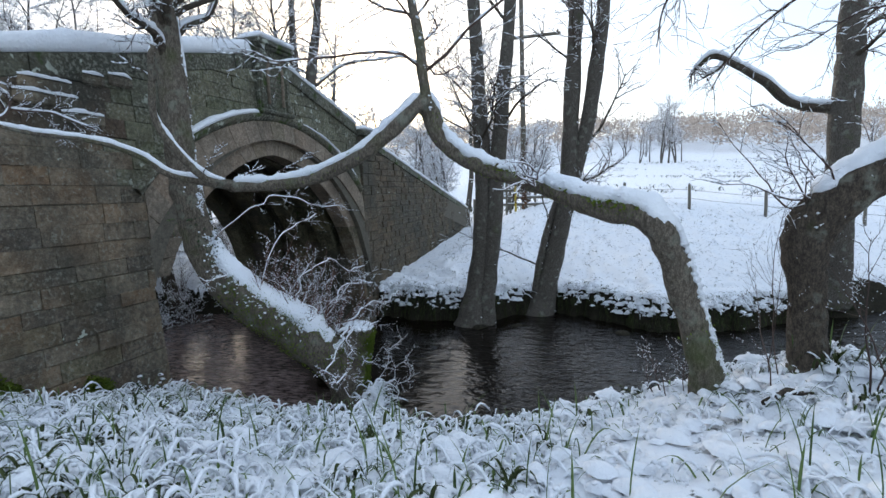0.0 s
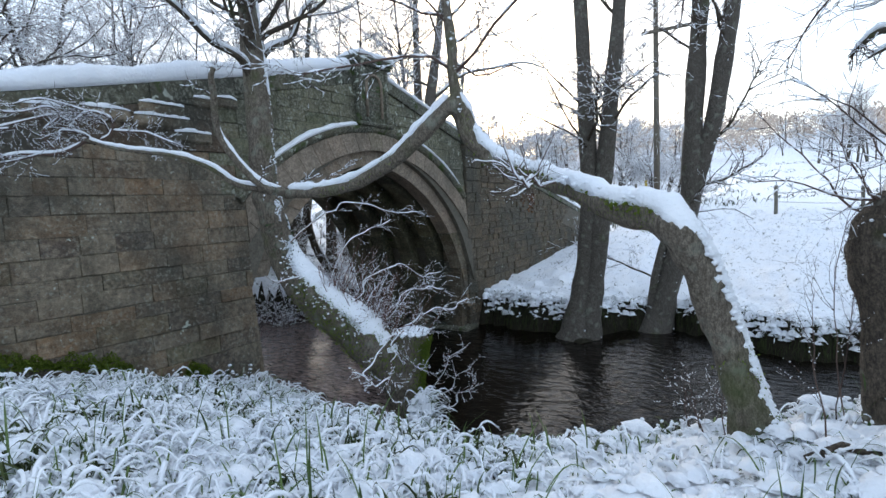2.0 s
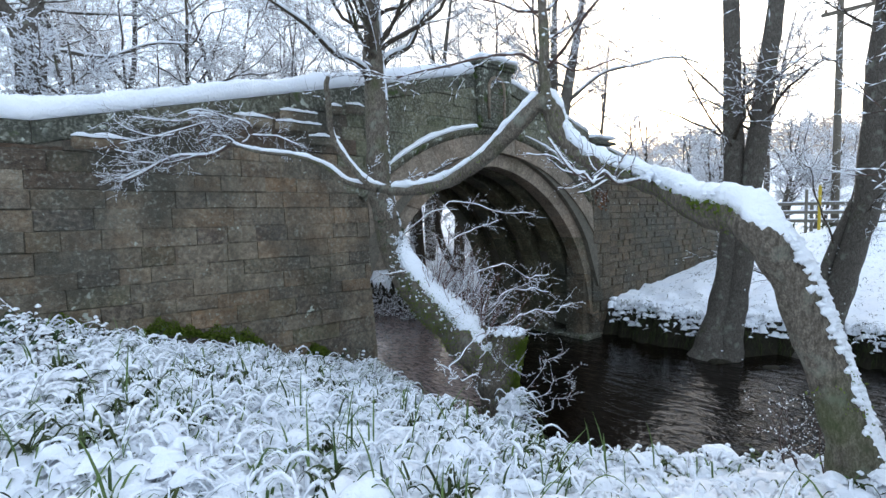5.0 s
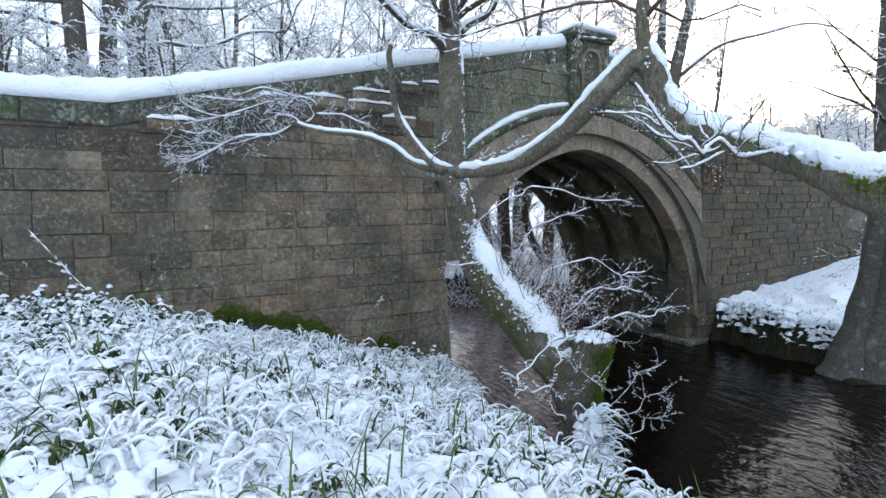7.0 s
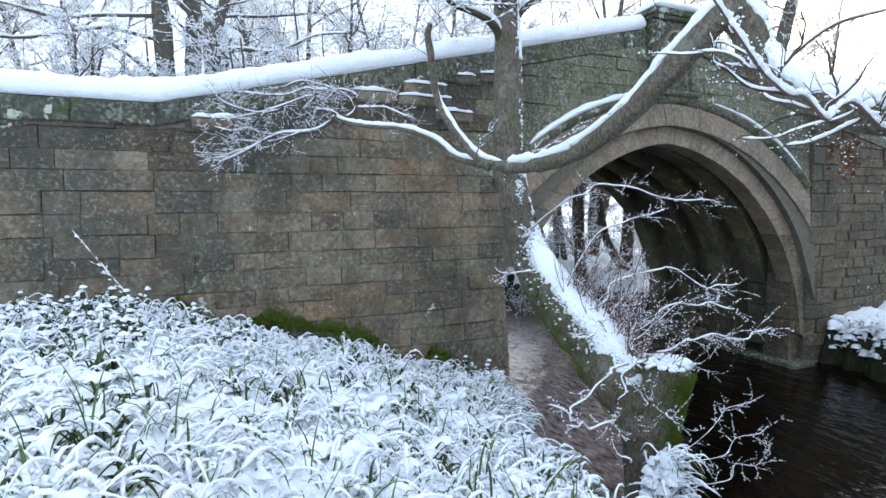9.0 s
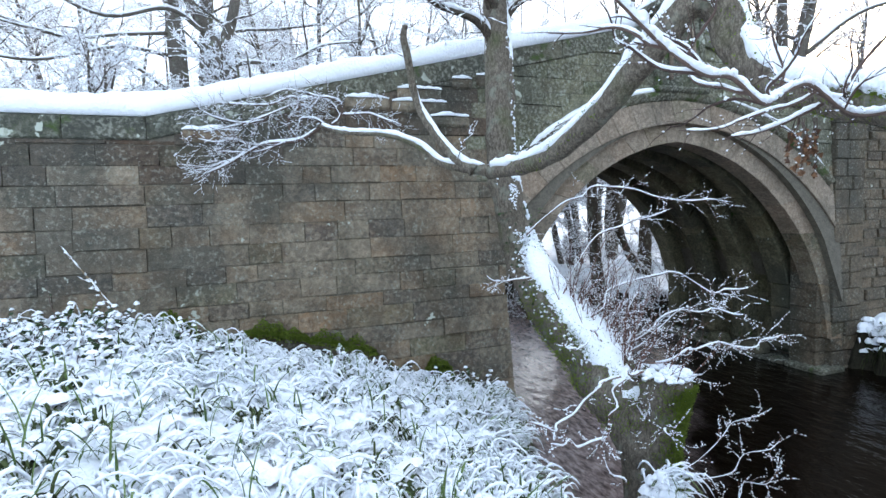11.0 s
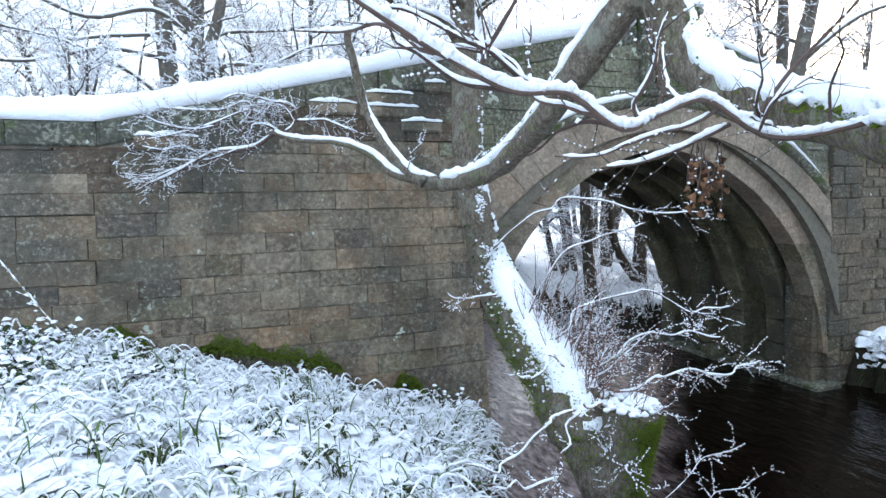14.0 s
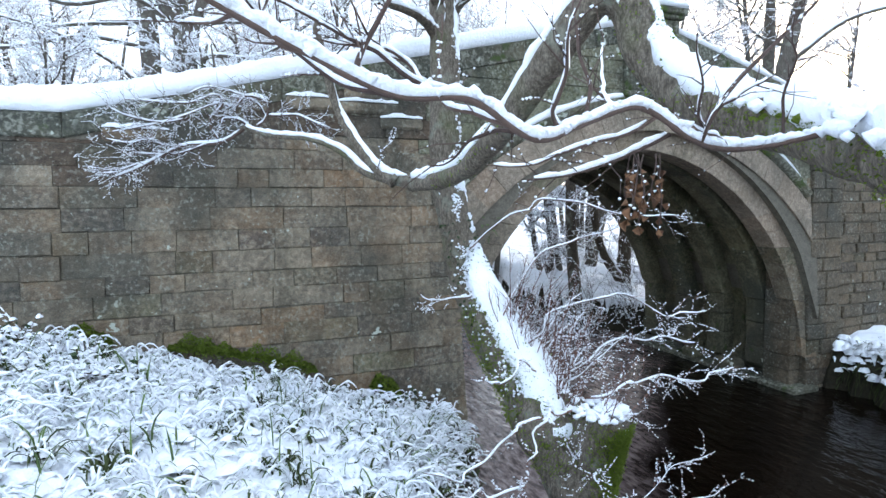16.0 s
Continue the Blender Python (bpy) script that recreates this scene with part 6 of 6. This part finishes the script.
def build_fence():
    rng = random.Random(91)
    for y in (-16, -12.5, -9.2, -5.97, -3.22, -0.74):
        x = 23 + rng.uniform(-0.1, 0.1)
        z = ground_z(x, y)
        t = thing("fence_post", "weathered timber fence post with a cap of snow", "fence post", "posts of the field fence")
        a, s = Acc(), Acc()
        tube(a, [Vector((x, y, z - 0.3)), Vector((x + 0.01, y, z + 0.5)), Vector((x + 0.02, y + 0.01, z + 1.02))], [0.06, 0.06, 0.055], 8, 0.1)
        lump(s, Vector((x + 0.02, y + 0.01, z + 1.04)), 0.065, rng)
        part("post", a, TIMBER, t)
        part("snow_cap", s, SNOW, t)
    w = Acc()
    for h in (0.45, 0.8):
        for ya, yb in zip((-16, -12.5, -9.2, -5.97, -3.22), (-12.5, -9.2, -5.97, -3.22, -0.74)):
            p, q = Vector((22.95, ya, ground_z(23, ya) + h)), Vector((22.95, yb, ground_z(23, yb) + h))
            tube(w, [p, p.lerp(q, 0.5) - Vector((0, 0, 0.02)), q], [0.006] * 3, 4)
    tagged(w.build("fence_wire", TIMBER), "thin wire strung between the fence posts", "wire")
    # stile: two rails bays and two upright boards, one yellow
    g = thing("stile", "low timber rail fence with a yellow-topped stile post in the snow", "stile")
    z = ground_z(26, 4.3)
    for k, y in enumerate((2.2, 3.4, 4.65, 6.0)):
        a = Acc()
        block(a, 25.95, 26.07, y - 0.05, y + 0.05, z - 0.3, z + 1.15, 0.01)
        part("post", a, TIMBER, g, smooth=False)
    for h in (0.25, 0.6, 0.95):
        a, s = Acc(), Acc()
        block(a, 25.9, 25.95, 2.1, 6.1, z + h, z + h + 0.12, 0.01)
        block(s, 25.9, 25.96, 2.1, 6.1, z + h + 0.12, z + h + 0.16, 0.015)
        part("rail", a, TIMBER, g, smooth=False)
        part("rail_snow", s, SNOW, g)
    for y, m, h in ((4.35, YELLOW, 1.75), (4.8, TIMBER, 1.6)):
        a = Acc()
        block(a, 25.78, 25.86, y - 0.05, y + 0.05, z - 0.3, z + h, 0.01)
        part("stile_post", a, m, g, "yellow-painted post" if m is YELLOW else "", smooth=False)
    p = thing("utility_pole", "tall timber utility pole with a cross-arm", "pole")
    a = Acc()
    zz = ground_z(27, 4.05)
    tube(a, [Vector((27, 4.08, zz - 0.4)), Vector((27, 4.12, zz + 5)), Vector((27, 4.16, zz + 10.8))], [0.15, 0.13, 0.105], 10)
    part("shaft", a, POLE, p)
    a = Acc()
    block(a, 26.8, 26.92, 2.2, 4.75, 11.0, 11.14, 0.01)
    arm = part("cross_arm", a, POLE, p, smooth=False)
    for y in (2.35, 3.1, 4.6):
        a = Acc()
        tube(a, [Vector((26.86, y, 11.12)), Vector((26.86, y, 11.2)), Vector((26.86, y, 11.28))], [0.03, 0.06, 0.04], 8)
        part("insulator", a, ASHLAR, arm)
    a = Acc()
    tube(a, [Vector((26.86, 3.2, 11.02)), Vector((26.9, 4.1, 10.4))], [0.03, 0.03], 6)
    part("brace", a, POLE, p)
    # low timber rail at the end of the wing wall
    q = thing("end_post", "weathered post at the end of the bridge wall", "post")
    a = Acc()
    block(a, 24.6, 24.74, 6.1, 6.24, ground_z(24.6, 6.1) - 0.3, 3.05, 0.01)
    part("post", a, TIMBER, q, smooth=False)


# ---- plants on the near bank ----


def blade(green, snow, p, ang, L, h, w, rng, cover, load=None):
    """An arching strap leaf; cover: the share of it under snow; load: half the snow's width."""
    d = Vector((math.cos(ang), math.sin(ang), 0))
    s = Vector((-d.y, d.x, 0))
    n = 7
    pts = []
    peak, drop, sway = rng.uniform(0.3, 0.75), rng.uniform(0.5, 1.25), rng.uniform(-0.25, 0.25) * L
    for k in range(n + 1):
        u = k / n
        up = 1 - ((peak - u) / peak) ** 2 if u < peak else 1 - drop * ((u - peak) / (1 - peak)) ** 1.6
        pts.append(p + d * (L * u * (1.1 - 0.25 * u)) + s * (sway * u * u) + UP * (h * up))
    vs = []
    for k, q in enumerate(pts):
        ww = w * (1 - (k / n) ** 3) + 0.0008
        vs += [q + s * ww, q + UP * ww * -0.5, q - s * ww]
    green.add(vs, [(k * 3 + e, (k + 1) * 3 + e, (k + 1) * 3 + e + 1, k * 3 + e + 1) for k in range(n) for e in (0, 1)])
    if cover > 0:
        a = rng.uniform(0.1, 0.35) if cover < 1 else 0.05
        i0 = int(a * n)
        i1 = min(n, i0 + max(2, int(cover * n)))
        sw = load or w * 1.05 + rng.uniform(0.003, 0.0105)
        m = i1 - i0
        vs, e0 = [], rng.uniform(0.7, 1.1)
        for k in range(i0, i1 + 1):
            e0 = 0.35 * e0 + 0.65 * rng.uniform(0.4, 1.45)
            e = 0.25 if k in (i0, i1) else e0
            q = pts[k] + s * rng.gauss(0, sw * 0.12)
            hh = sw * 1.15 * e
            vs += [q + s * sw * e - UP * 0.002, q + s * sw * 0.75 * e + UP * hh * 0.7, q + UP * hh, q - s * sw * 0.75 * e + UP * hh * 0.7, q - s * sw * e - UP * 0.002]
        snow.add(vs, [(k * 5 + e, (k + 1) * 5 + e, (k + 1) * 5 + (e + 1) % 5, k * 5 + (e + 1) % 5) for k in range(m) for e in range(5)] + [(0, 1, 2, 3, 4), (m * 5 + 4, m * 5 + 3, m * 5 + 2, m * 5 + 1, m * 5)])
        if load:
            for _ in range(rng.randrange(1, 4)):
                k = rng.randrange(i0, i1)
                lump(snow, pts[k].lerp(pts[k + 1], rng.random()) + s * rng.gauss(0, sw * 0.5) + UP * sw * 0.35, sw * rng.uniform(0.6, 1.5), rng)


def pillow(acc, c, rx, ry, h, turn, seed):
    """A soft low heap of snow."""
    n = 9
    ct, st = math.cos(turn), math.sin(turn)
    vs = []
    for f, z in ((1.15, -0.4), (0.9, 0.3), (0.62, 0.75), (0.3, 0.95)):
        for k in range(n):
            a = 2 * math.pi * k / n
            g = f * (1 + 0.5 * noise.noise(Vector((math.cos(a) * 1.6, math.sin(a) * 1.6, seed))) + 0.25 * noise.noise(Vector((math.cos(a) * 4, math.sin(a) * 4, seed + f))))
            x, y = rx * g * math.cos(a), ry * g * math.sin(a)
            vs.append(Vector((c.x + x * ct - y * st, c.y + x * st + y * ct, c.z + h * z * (1 + 0.6 * noise.noise(Vector((x * 25, y * 25, seed)))))))
    vs.append(c + UP * h)
    fs = [(r * n + k, r * n + (k + 1) % n, (r + 1) * n + (k + 1) % n, (r + 1) * n + k) for r in range(3) for k in range(n)]
    fs += [(3 * n + k, 3 * n + (k + 1) % n, 4 * n) for k in range(n)]
    acc.add(vs, fs)


def on_bank(x, y, over):
    """On the near bank, off the trodden snow at its back."""
    return not (x > lerp(y, EDGE_Y, NEAR_X) + over or (x < 1.2 and y < -0.4) or (x < 0.2 and y < 2.5))


def build_grass():
    rng = random.Random(101)
    green, snow, dark = Acc(), Acc(), Acc()
    # long arching leaves under rolls of snow
    n = 0
    while n < 7600:
        x, y = rng.uniform(-0.6, 5.9), rng.uniform(-3.4, 6.0)
        if not on_bank(x, y, 0.25):
            continue
        clump = noise.noise(Vector((x * 1.9, y * 1.9, 1)))
        dens = 0.55 + 0.45 * noise.noise(Vector((x * 0.9, y * 0.9, 8))) + 0.55 * clump
        if y < 0.3 and x < 4.0:
            dens *= 0.45
        if rng.random() > dens:
            continue
        z = ground_z(x, y)
        lie = rng.gauss(0.4, 1.0) if rng.random() < 0.65 else rng.uniform(0, 6.3)
        for _ in range(4):
            L = rng.uniform(0.1, 0.3) * rng.uniform(0.7, 1.35) * (0.6 if x > lerp(y, EDGE_Y, NEAR_X) - 0.6 and y < 2.1 else 1)
            a = lie + rng.gauss(0, 0.55)
            cover = rng.choice((0, 0.4, 0.7, 0.9, 1.0, 1.0, 1.0))
            blade(green, snow, Vector((x + rng.gauss(0, 0.05), y + rng.gauss(0, 0.05), z - 0.02)), a, L, L * rng.uniform(0.18, 0.5) * (0.85 + 0.6 * max(0, clump)), rng.uniform(0.002, 0.0065), rng, cover, rng.uniform(0.005, 0.0135))
            n += 1
    # fine short leaves between them
    n = 0
    while n < 5200:
        x, y = rng.uniform(-0.6, 5.9), rng.uniform(-3.0, 6.0)
        if not on_bank(x, y, 0.25) or (y < 0.3 and x < 4.0 and rng.random() < 0.5):
            continue
        if noise.noise(Vector((x * 1.1, y * 1.1, 18))) < -0.15:
            continue
        L = rng.uniform(0.05, 0.16)
        blade(green, snow, Vector((x, y, ground_z(x, y) - 0.015)), rng.gauss(0.4, 1.4), L, L * rng.uniform(0.25, 0.7), rng.uniform(0.0015, 0.004), rng, rng.choice((0, 0.5, 0.9, 1.0)))
        n += 1
    # dark hollows: tussocks of bare leaves with little snow
    for _ in range(260):
        x, y = rng.uniform(0.0, 5.6), rng.uniform(-2.8, 5.8)
        if x > lerp(y, EDGE_Y, NEAR_X) + 0.5 or (x < 1.4 and y < -0.3):
            continue
        if y < 0.2 and x < 4.0 and rng.random() < 0.6:
            continue
        z = ground_z(x, y)
        for _k in range(15):
            L = rng.uniform(0.07, 0.24)
            blade(dark, snow, Vector((x + rng.gauss(0, 0.04), y + rng.gauss(0, 0.04), z - 0.01)), rng.uniform(0, 6.3), L, L * rng.uniform(0.3, 0.6), rng.uniform(0.005, 0.011), rng, rng.choice((0, 0, 0, 0.5)), 0.009)
    # tussock at the alder's foot and the leaves hanging over the bank's edge
    for _ in range(900):
        if rng.random() < 0.45:
            x, y = rng.gauss(5.15, 0.18), rng.gauss(2.42, 0.16)
        else:
            y = rng.uniform(0.8, 5.6)
            x = lerp(y, EDGE_Y, NEAR_X) + rng.uniform(-0.35, 0.15)
        L = rng.uniform(0.12, 0.38)
        blade(green, snow, Vector((x, y, ground_z(x, y))), rng.gauss(-0.1, 0.9), L, L * rng.uniform(0.15, 0.4), rng.uniform(0.002, 0.006), rng, rng.choice((0, 0.6, 0.9, 1.0)), rng.uniform(0.005, 0.013))
    g = thing("snowy_grass", "long arching grass leaves weighed down by snow", "grass", kind="stuff")
    part("leaves", green, BLADE, g, kind="stuff")
    part("leaf_snow", snow, SNOW, g, kind="stuff")
    part("dark_leaves", dark, MOSSY, g, kind="stuff")
    # taller bare blades
    green = Acc()
    for _ in range(560):
        x, y = rng.uniform(0.6, 5.0), rng.uniform(-2.6, 5.6)
        if x > lerp(y, EDGE_Y, NEAR_X) + 0.2 or (x < 1.6 and y < -0.2):
            continue
        if noise.noise(Vector((x * 0.9, y * 0.9, 4))) < -0.12:
            continue
        z = ground_z(x, y)
        h = rng.uniform(0.12, 0.36)
        a = rng.uniform(0, 6.3)
        d = Vector((math.cos(a), math.sin(a), 0))
        s = Vector((-d.y, d.x, 0))
        w = rng.uniform(0.003, 0.0078)
        lean = rng.uniform(0.05, 0.9)
        pts = [Vector((x, y, z)) + d * (lean * h * u * u) + UP * h * u * (1 - 0.15 * lean * u) for u in (0, 0.25, 0.5, 0.75, 1)]
        vs = []
        for k, q in enumerate(pts):
            ww = w * (0.7, 1, 1, 0.75, 0.08)[k]
            vs += [q + s * ww, q - d * ww * 0.5, q - s * ww]
        green.add(vs, [(k * 3 + e, (k + 1) * 3 + e, (k + 1) * 3 + e + 1, k * 3 + e + 1) for k in range(4) for e in (0, 1)])
    o = green.build("grass_blades", BLADE)
    tagged(o, "upright green grass blades standing out of the snow", "grass", kind="stuff")
    # soft heaps and small clods of snow among the leaves
    sn = Acc()
    n = 0
    while n < 1900:
        x, y = rng.uniform(-0.5, 5.8), rng.uniform(-3.2, 5.95)
        if not on_bank(x, y, 0.15) or noise.noise(Vector((x * 1.6, y * 1.6, 12))) < -0.2:
            continue
        n += 1
        r = rng.uniform(0.02, 0.07)
        pillow(sn, Vector((x, y, ground_z(x, y) + rng.uniform(-0.01, 0.045))), r * rng.uniform(1.0, 2.0), r, r * rng.uniform(0.3, 0.6), rng.uniform(0, 6.3), n * 0.37)
    for k in range(70):
        x, y = rng.gauss(5.13, 0.15), rng.gauss(2.4, 0.14)
        pillow(sn, Vector((x, y, ground_z(x, y) + 0.01)), rng.uniform(0.03, 0.08), rng.uniform(0.03, 0.06), rng.uniform(0.02, 0.04), rng.uniform(0, 6.3), k * 0.7)
    for _ in range(1100):
        x, y = rng.uniform(-0.5, 5.6), rng.uniform(-3.2, 5.95)
        if not on_bank(x, y, 0.15):
            continue
        a, L = rng.uniform(0, 6.3), rng.uniform(0.03, 0.14)
        for k in range(rng.randrange(2, 6)):
            px, py = x + math.cos(a) * L * k * 0.4 + rng.gauss(0, 0.012), y + math.sin(a) * L * k * 0.4 + rng.gauss(0, 0.012)
            lump(sn, Vector((px, py, ground_z(px, py) + rng.uniform(0.0, 0.085))), rng.uniform(0.007, 0.02), rng)
    o = sn.build("snow_clods", SNOW)
    tagged(o, "soft clods of snow caught in the grass", "snow", kind="stuff")


def build_far_grass():
    """Tufts hanging over the far bank's lip and standing through the field's snow."""
    rng = random.Random(111)
    green, snow = Acc(), Acc()
    for _ in range(1500):
        y = rng.uniform(-6, 6.1)
        x = lerp(y, EDGE_Y, FAR_X) + rng.uniform(-0.25, 0.5)
        z = ground_z(x, y)
        if z < 0.3:
            continue
        L = rng.uniform(0.15, 0.4)
        blade(green, snow, Vector((x, y, z - 0.02)), math.pi + rng.gauss(0, 0.7), L, L * 0.25, rng.uniform(0.004, 0.009), rng, rng.choice((0, 0, 0.6, 0.9, 1.0)))
    # lumps of snow sagging over the lip
    for _ in range(900):
        y = rng.uniform(-6, 6.1)
        x = lerp(y, EDGE_Y, FAR_X) + rng.gauss(0.12, 0.14)
        z = ground_z(x, y)
        if z < 0.32 + 0.2 * noise.noise(Vector((x * 2, y * 2, 40))):
            continue
        r = rng.uniform(0.03, 0.1)
        pillow(snow, Vector((x, y, z)), r * rng.uniform(0.8, 1.3), r, r * rng.uniform(0.4, 0.8), rng.uniform(0, 6.3), rng.random() * 50)
    for _ in range(1300):
        x, y = rng.uniform(13.5, 24), rng.uniform(-9, 5.8)
        z = ground_z(x, y)
        L = rng.uniform(0.1, 0.25)
        blade(green, snow, Vector((x, y, z - 0.02)), rng.uniform(0, 6.3), L, L * 0.4, rng.uniform(0.004, 0.008), rng, rng.choice((0, 0.6, 0.9)))
    for _ in range(2600):
        x, y = 24 + 110 * rng.random() ** 1.6, rng.uniform(-70, 12)
        if noise.noise(Vector((x * 0.07, y * 0.07, 6))) < -0.05:
            continue
        z = ground_z(x, y)
        for _k in range(3):
            L = rng.uniform(0.2, 0.6)
            blade(green, snow, Vector((x + rng.gauss(0, 0.2), y + rng.gauss(0, 0.3), z - 0.03)), rng.uniform(0, 6.3), L, L * 0.5, rng.uniform(0.012, 0.03), rng, 0)
    # dark fringe of hanging roots and dead grass under the lip
    for _ in range(1800):
        y = rng.uniform(-6, 6.0)
        x = lerp(y, EDGE_Y, FAR_X) + rng.uniform(-0.22, 0.12)
        z = ground_z(x, y)
        if z < 0.1:
            continue
        q = [Vector((x, y, z)), Vector((x - 0.06, y + rng.gauss(0, 0.03), z - 0.1)), Vector((x - 0.09, y + rng.gauss(0, 0.05), z - rng.uniform(0.18, 0.4)))]
        tube(green, q, [0.008, 0.006, 0.002], 3)
    g = thing("bank_grass", "grass tufts hanging over the dark far bank", "grass", kind="stuff")
    part("leaves", green, MOSSY, g, kind="stuff")
    part("leaf_snow", snow, SNOW, g, kind="stuff")


def build_moss_clump(x0, x1, z0, z1, rng):
    t = thing("moss_cushion", "bright green moss cushion at the foot of the wall", "moss", "moss along the wall")
    a = Acc()
    for _ in range(1900):
        u = rng.random()
        x = x0 + (x1 - x0) * u
        zb = z0 + (z1 - z0) * u
        e = math.sin(math.pi * min(1, max(0, u))) ** 0.5
        p = Vector((x, 6.05 - abs(rng.gauss(0, 0.09)) * e, zb - 0.1 + rng.uniform(0, 0.2) * e * (1 + 0.8 * noise.noise(Vector((x * 7, 0, 0))))))
        leaf(a, p, (rng.gauss(0, 0.8), -0.7, rng.gauss(0.3, 0.7)), rng.uniform(0.016, 0.036), rng)
    b = Acc()
    n = 10
    pts = [Vector((x0 + (x1 - x0) * k / n, 6.06, z0 + (z1 - z0) * k / n - 0.05)) for k in range(n + 1)]
    tube(b, pts, [0.008 + 0.02 * math.sin(math.pi * k / n) for k in range(n + 1)], 8, 0.5, 18)
    part("cushion", b, MOSS, t)
    part("fronds", a, MOSS, t)


def build_bank_plants():
    rng = random.Random(121)
    for x0, x1, z0, z1 in ((2.15, 2.9, 1.94, 1.78), (2.88, 3.75, 1.77, 1.5), (1.2, 1.62, 2.13, 2.05), (4.4, 4.8, 1.22, 1.08)):
        build_moss_clump(x0, x1, z0, z1, rng)
    # fern rooted in a joint at the arch's springing
    t = thing("fern", "small bright green fern growing on the arch stones", "fern")
    a = Acc()
    for k in range(9):
        q = wander((6.12 + rng.gauss(0, 0.03), 6.26, 3.12), (rng.gauss(0, 0.5), -0.5, rng.gauss(0.2, 0.7)), rng.uniform(0.14, 0.26), 8, rng, 0.15, -0.25)
        tube(a, q, [0.002] * 9, 3)
        for m in range(1, 9):
            for side in (-1, 1):
                leaf(a, q[m], Vector((side, -0.2, -0.25)), 0.05 * (1 - m / 11), rng)
    part("fronds", a, BLADE, t)
    # dry stalk leaning before the wall
    t = thing("dry_stalk", "dead flower stalk beaded with snow", "plant")
    w, s = Acc(), Acc()
    for end in ((0.5, 5.7, 3.0), (0.75, 5.62, 2.66)):
        q = spline([(1.2, 5.45, 2.05), (0.98, 5.5, 2.35), end], 6)
        tube(w, q, taper([0.007, 0.006, 0.003], 6, len(q)), 5)
        snow_thin(s, q, [0.006] * len(q), 0.008, rng, 1.0)
        twigs(w, s, q[5:], rng, 7, 0.12, 0.003, 0, 0.3, 0.7, 0.05, 0.012, 1.0)
    part("stem", w, REED, t)
    part("stem_snow", s, SNOW, t)
    # bramble and ferny clumps by the wall
    for x, y, h in ((0.95, 5.3, 0.2), (1.5, 5.0, 0.2), (0.9, 4.6, 0.22), (4.15, 5.75, 0.22), (4.5, 5.5, 0.2), (1.9, 4.5, 0.2), (3.1, 5.7, 0.12), (0.6, 5.5, 0.22), (1.2, 4.1, 0.2), (0.2, 5.0, 0.26), (0.55, 4.95, 0.26), (0.75, 4.3, 0.22), (0.3, 5.6, 0.3), (-0.1, 5.4, 0.3), (3.9, 5.6, 0.18), (4.9, 5.6, 0.25)):
        t = thing("bramble_clump", "low bramble clump under lumps of snow", "bramble", "brambles on the bank")
        w, s, lv = Acc(), Acc(), Acc()
        base = Vector((x, y, ground_z(x, y) - 0.02))
        for _ in range(16):
            q = wander(base + Vector((rng.gauss(0, 0.12), rng.gauss(0, 0.1), 0)), (rng.gauss(0, 0.7), rng.gauss(0, 0.7), 1), h * rng.uniform(0.6, 1.5), 6, rng, 0.3, -0.15)
            tube(w, q, [0.004] * 7, 4)
            for p in q[2:]:
                if rng.random() < 0.75:
                    leaf(lv, p, (rng.gauss(0, 1), rng.gauss(0, 1), 0.2), rng.uniform(0.035, 0.075), rng)
                if rng.random() < 0.65:
                    r = rng.uniform(0.012, 0.028)
                    pillow(s, p + Vector((rng.gauss(0, 0.015), rng.gauss(0, 0.015), 0.004)), r * rng.uniform(1, 1.6), r, r * rng.uniform(0.6, 1.0), rng.uniform(0, 6.3), rng.random() * 50)
        part("stems", w, TWIG, t)
        part("leaves", lv, IVY, t)
        part("leaf_snow", s, SNOW, t)
    # thin stems by the bent tree and the forked tree
    build_shrub("sapling", "bare multi-stemmed sapling beside the forked tree", (3.98, -1.1, 2), rng, 3, 1.2, (0.0, 0.1), 0.002)
    build_shrub("sapling", "bare thin-stemmed sapling in the bank's snow", (3.75, -1.75, 2), rng, 9, 1.3, (0.0, -0.2), 0.002)
    build_shrub("sapling", "thin dead stems at the foot of the bent alder", (4.12, -0.55, 2), rng, 6, 0.5, (0.1, 0.25), 0.0012)
    # half-buried log on the bank
    t = thing("fallen_branch", "short dark fallen branch half buried in snow", "log")
    a, s = Acc(), Acc()
    q = [Vector((3.62, -1.0, ground_z(3.62, -1.0) + 0.01)), Vector((3.7, -1.15, ground_z(3.7, -1.15) + 0.03)), Vector((3.72, -1.3, ground_z(3.72, -1.3) + 0.01))]
    tube(a, q, [0.02, 0.028, 0.018], 8, 0.3)
    part("wood", a, BARK_DARK, t)
    # stones and debris at the foot of the far trees
    for k in range(5):
        x, y = rng.uniform(12.3, 12.9), rng.uniform(-1.0, 3.6)
        t = thing("river_stone", "wet dark stone at the water's edge", "stone", "stones at the far bank")
        a = Acc()
        c = Vector((x, y, 0.0))
        r = rng.uniform(0.08, 0.2)
        bm = bmesh.new()
        bmesh.ops.create_icosphere(bm, subdivisions=2, radius=r)
        for v in bm.verts:
            v.co = c + Vector((v.co.x * 1.3, v.co.y, v.co.z * 0.4)) * (1 + 0.35 * noise.noise(v.co * 7 + c))
        bm.verts.index_update()
        a.add([v.co.copy() for v in bm.verts], [tuple(v.index for v in f.verts) for f in bm.faces])
        bm.free()
        part("rock", a, EARTH, t)


build_bent_tree()
build_leaning_tree()
build_near_tree()
build_far_alders()
build_woodland()
build_far_woods()
build_fence()
build_grass()
build_far_grass()
build_bank_plants()
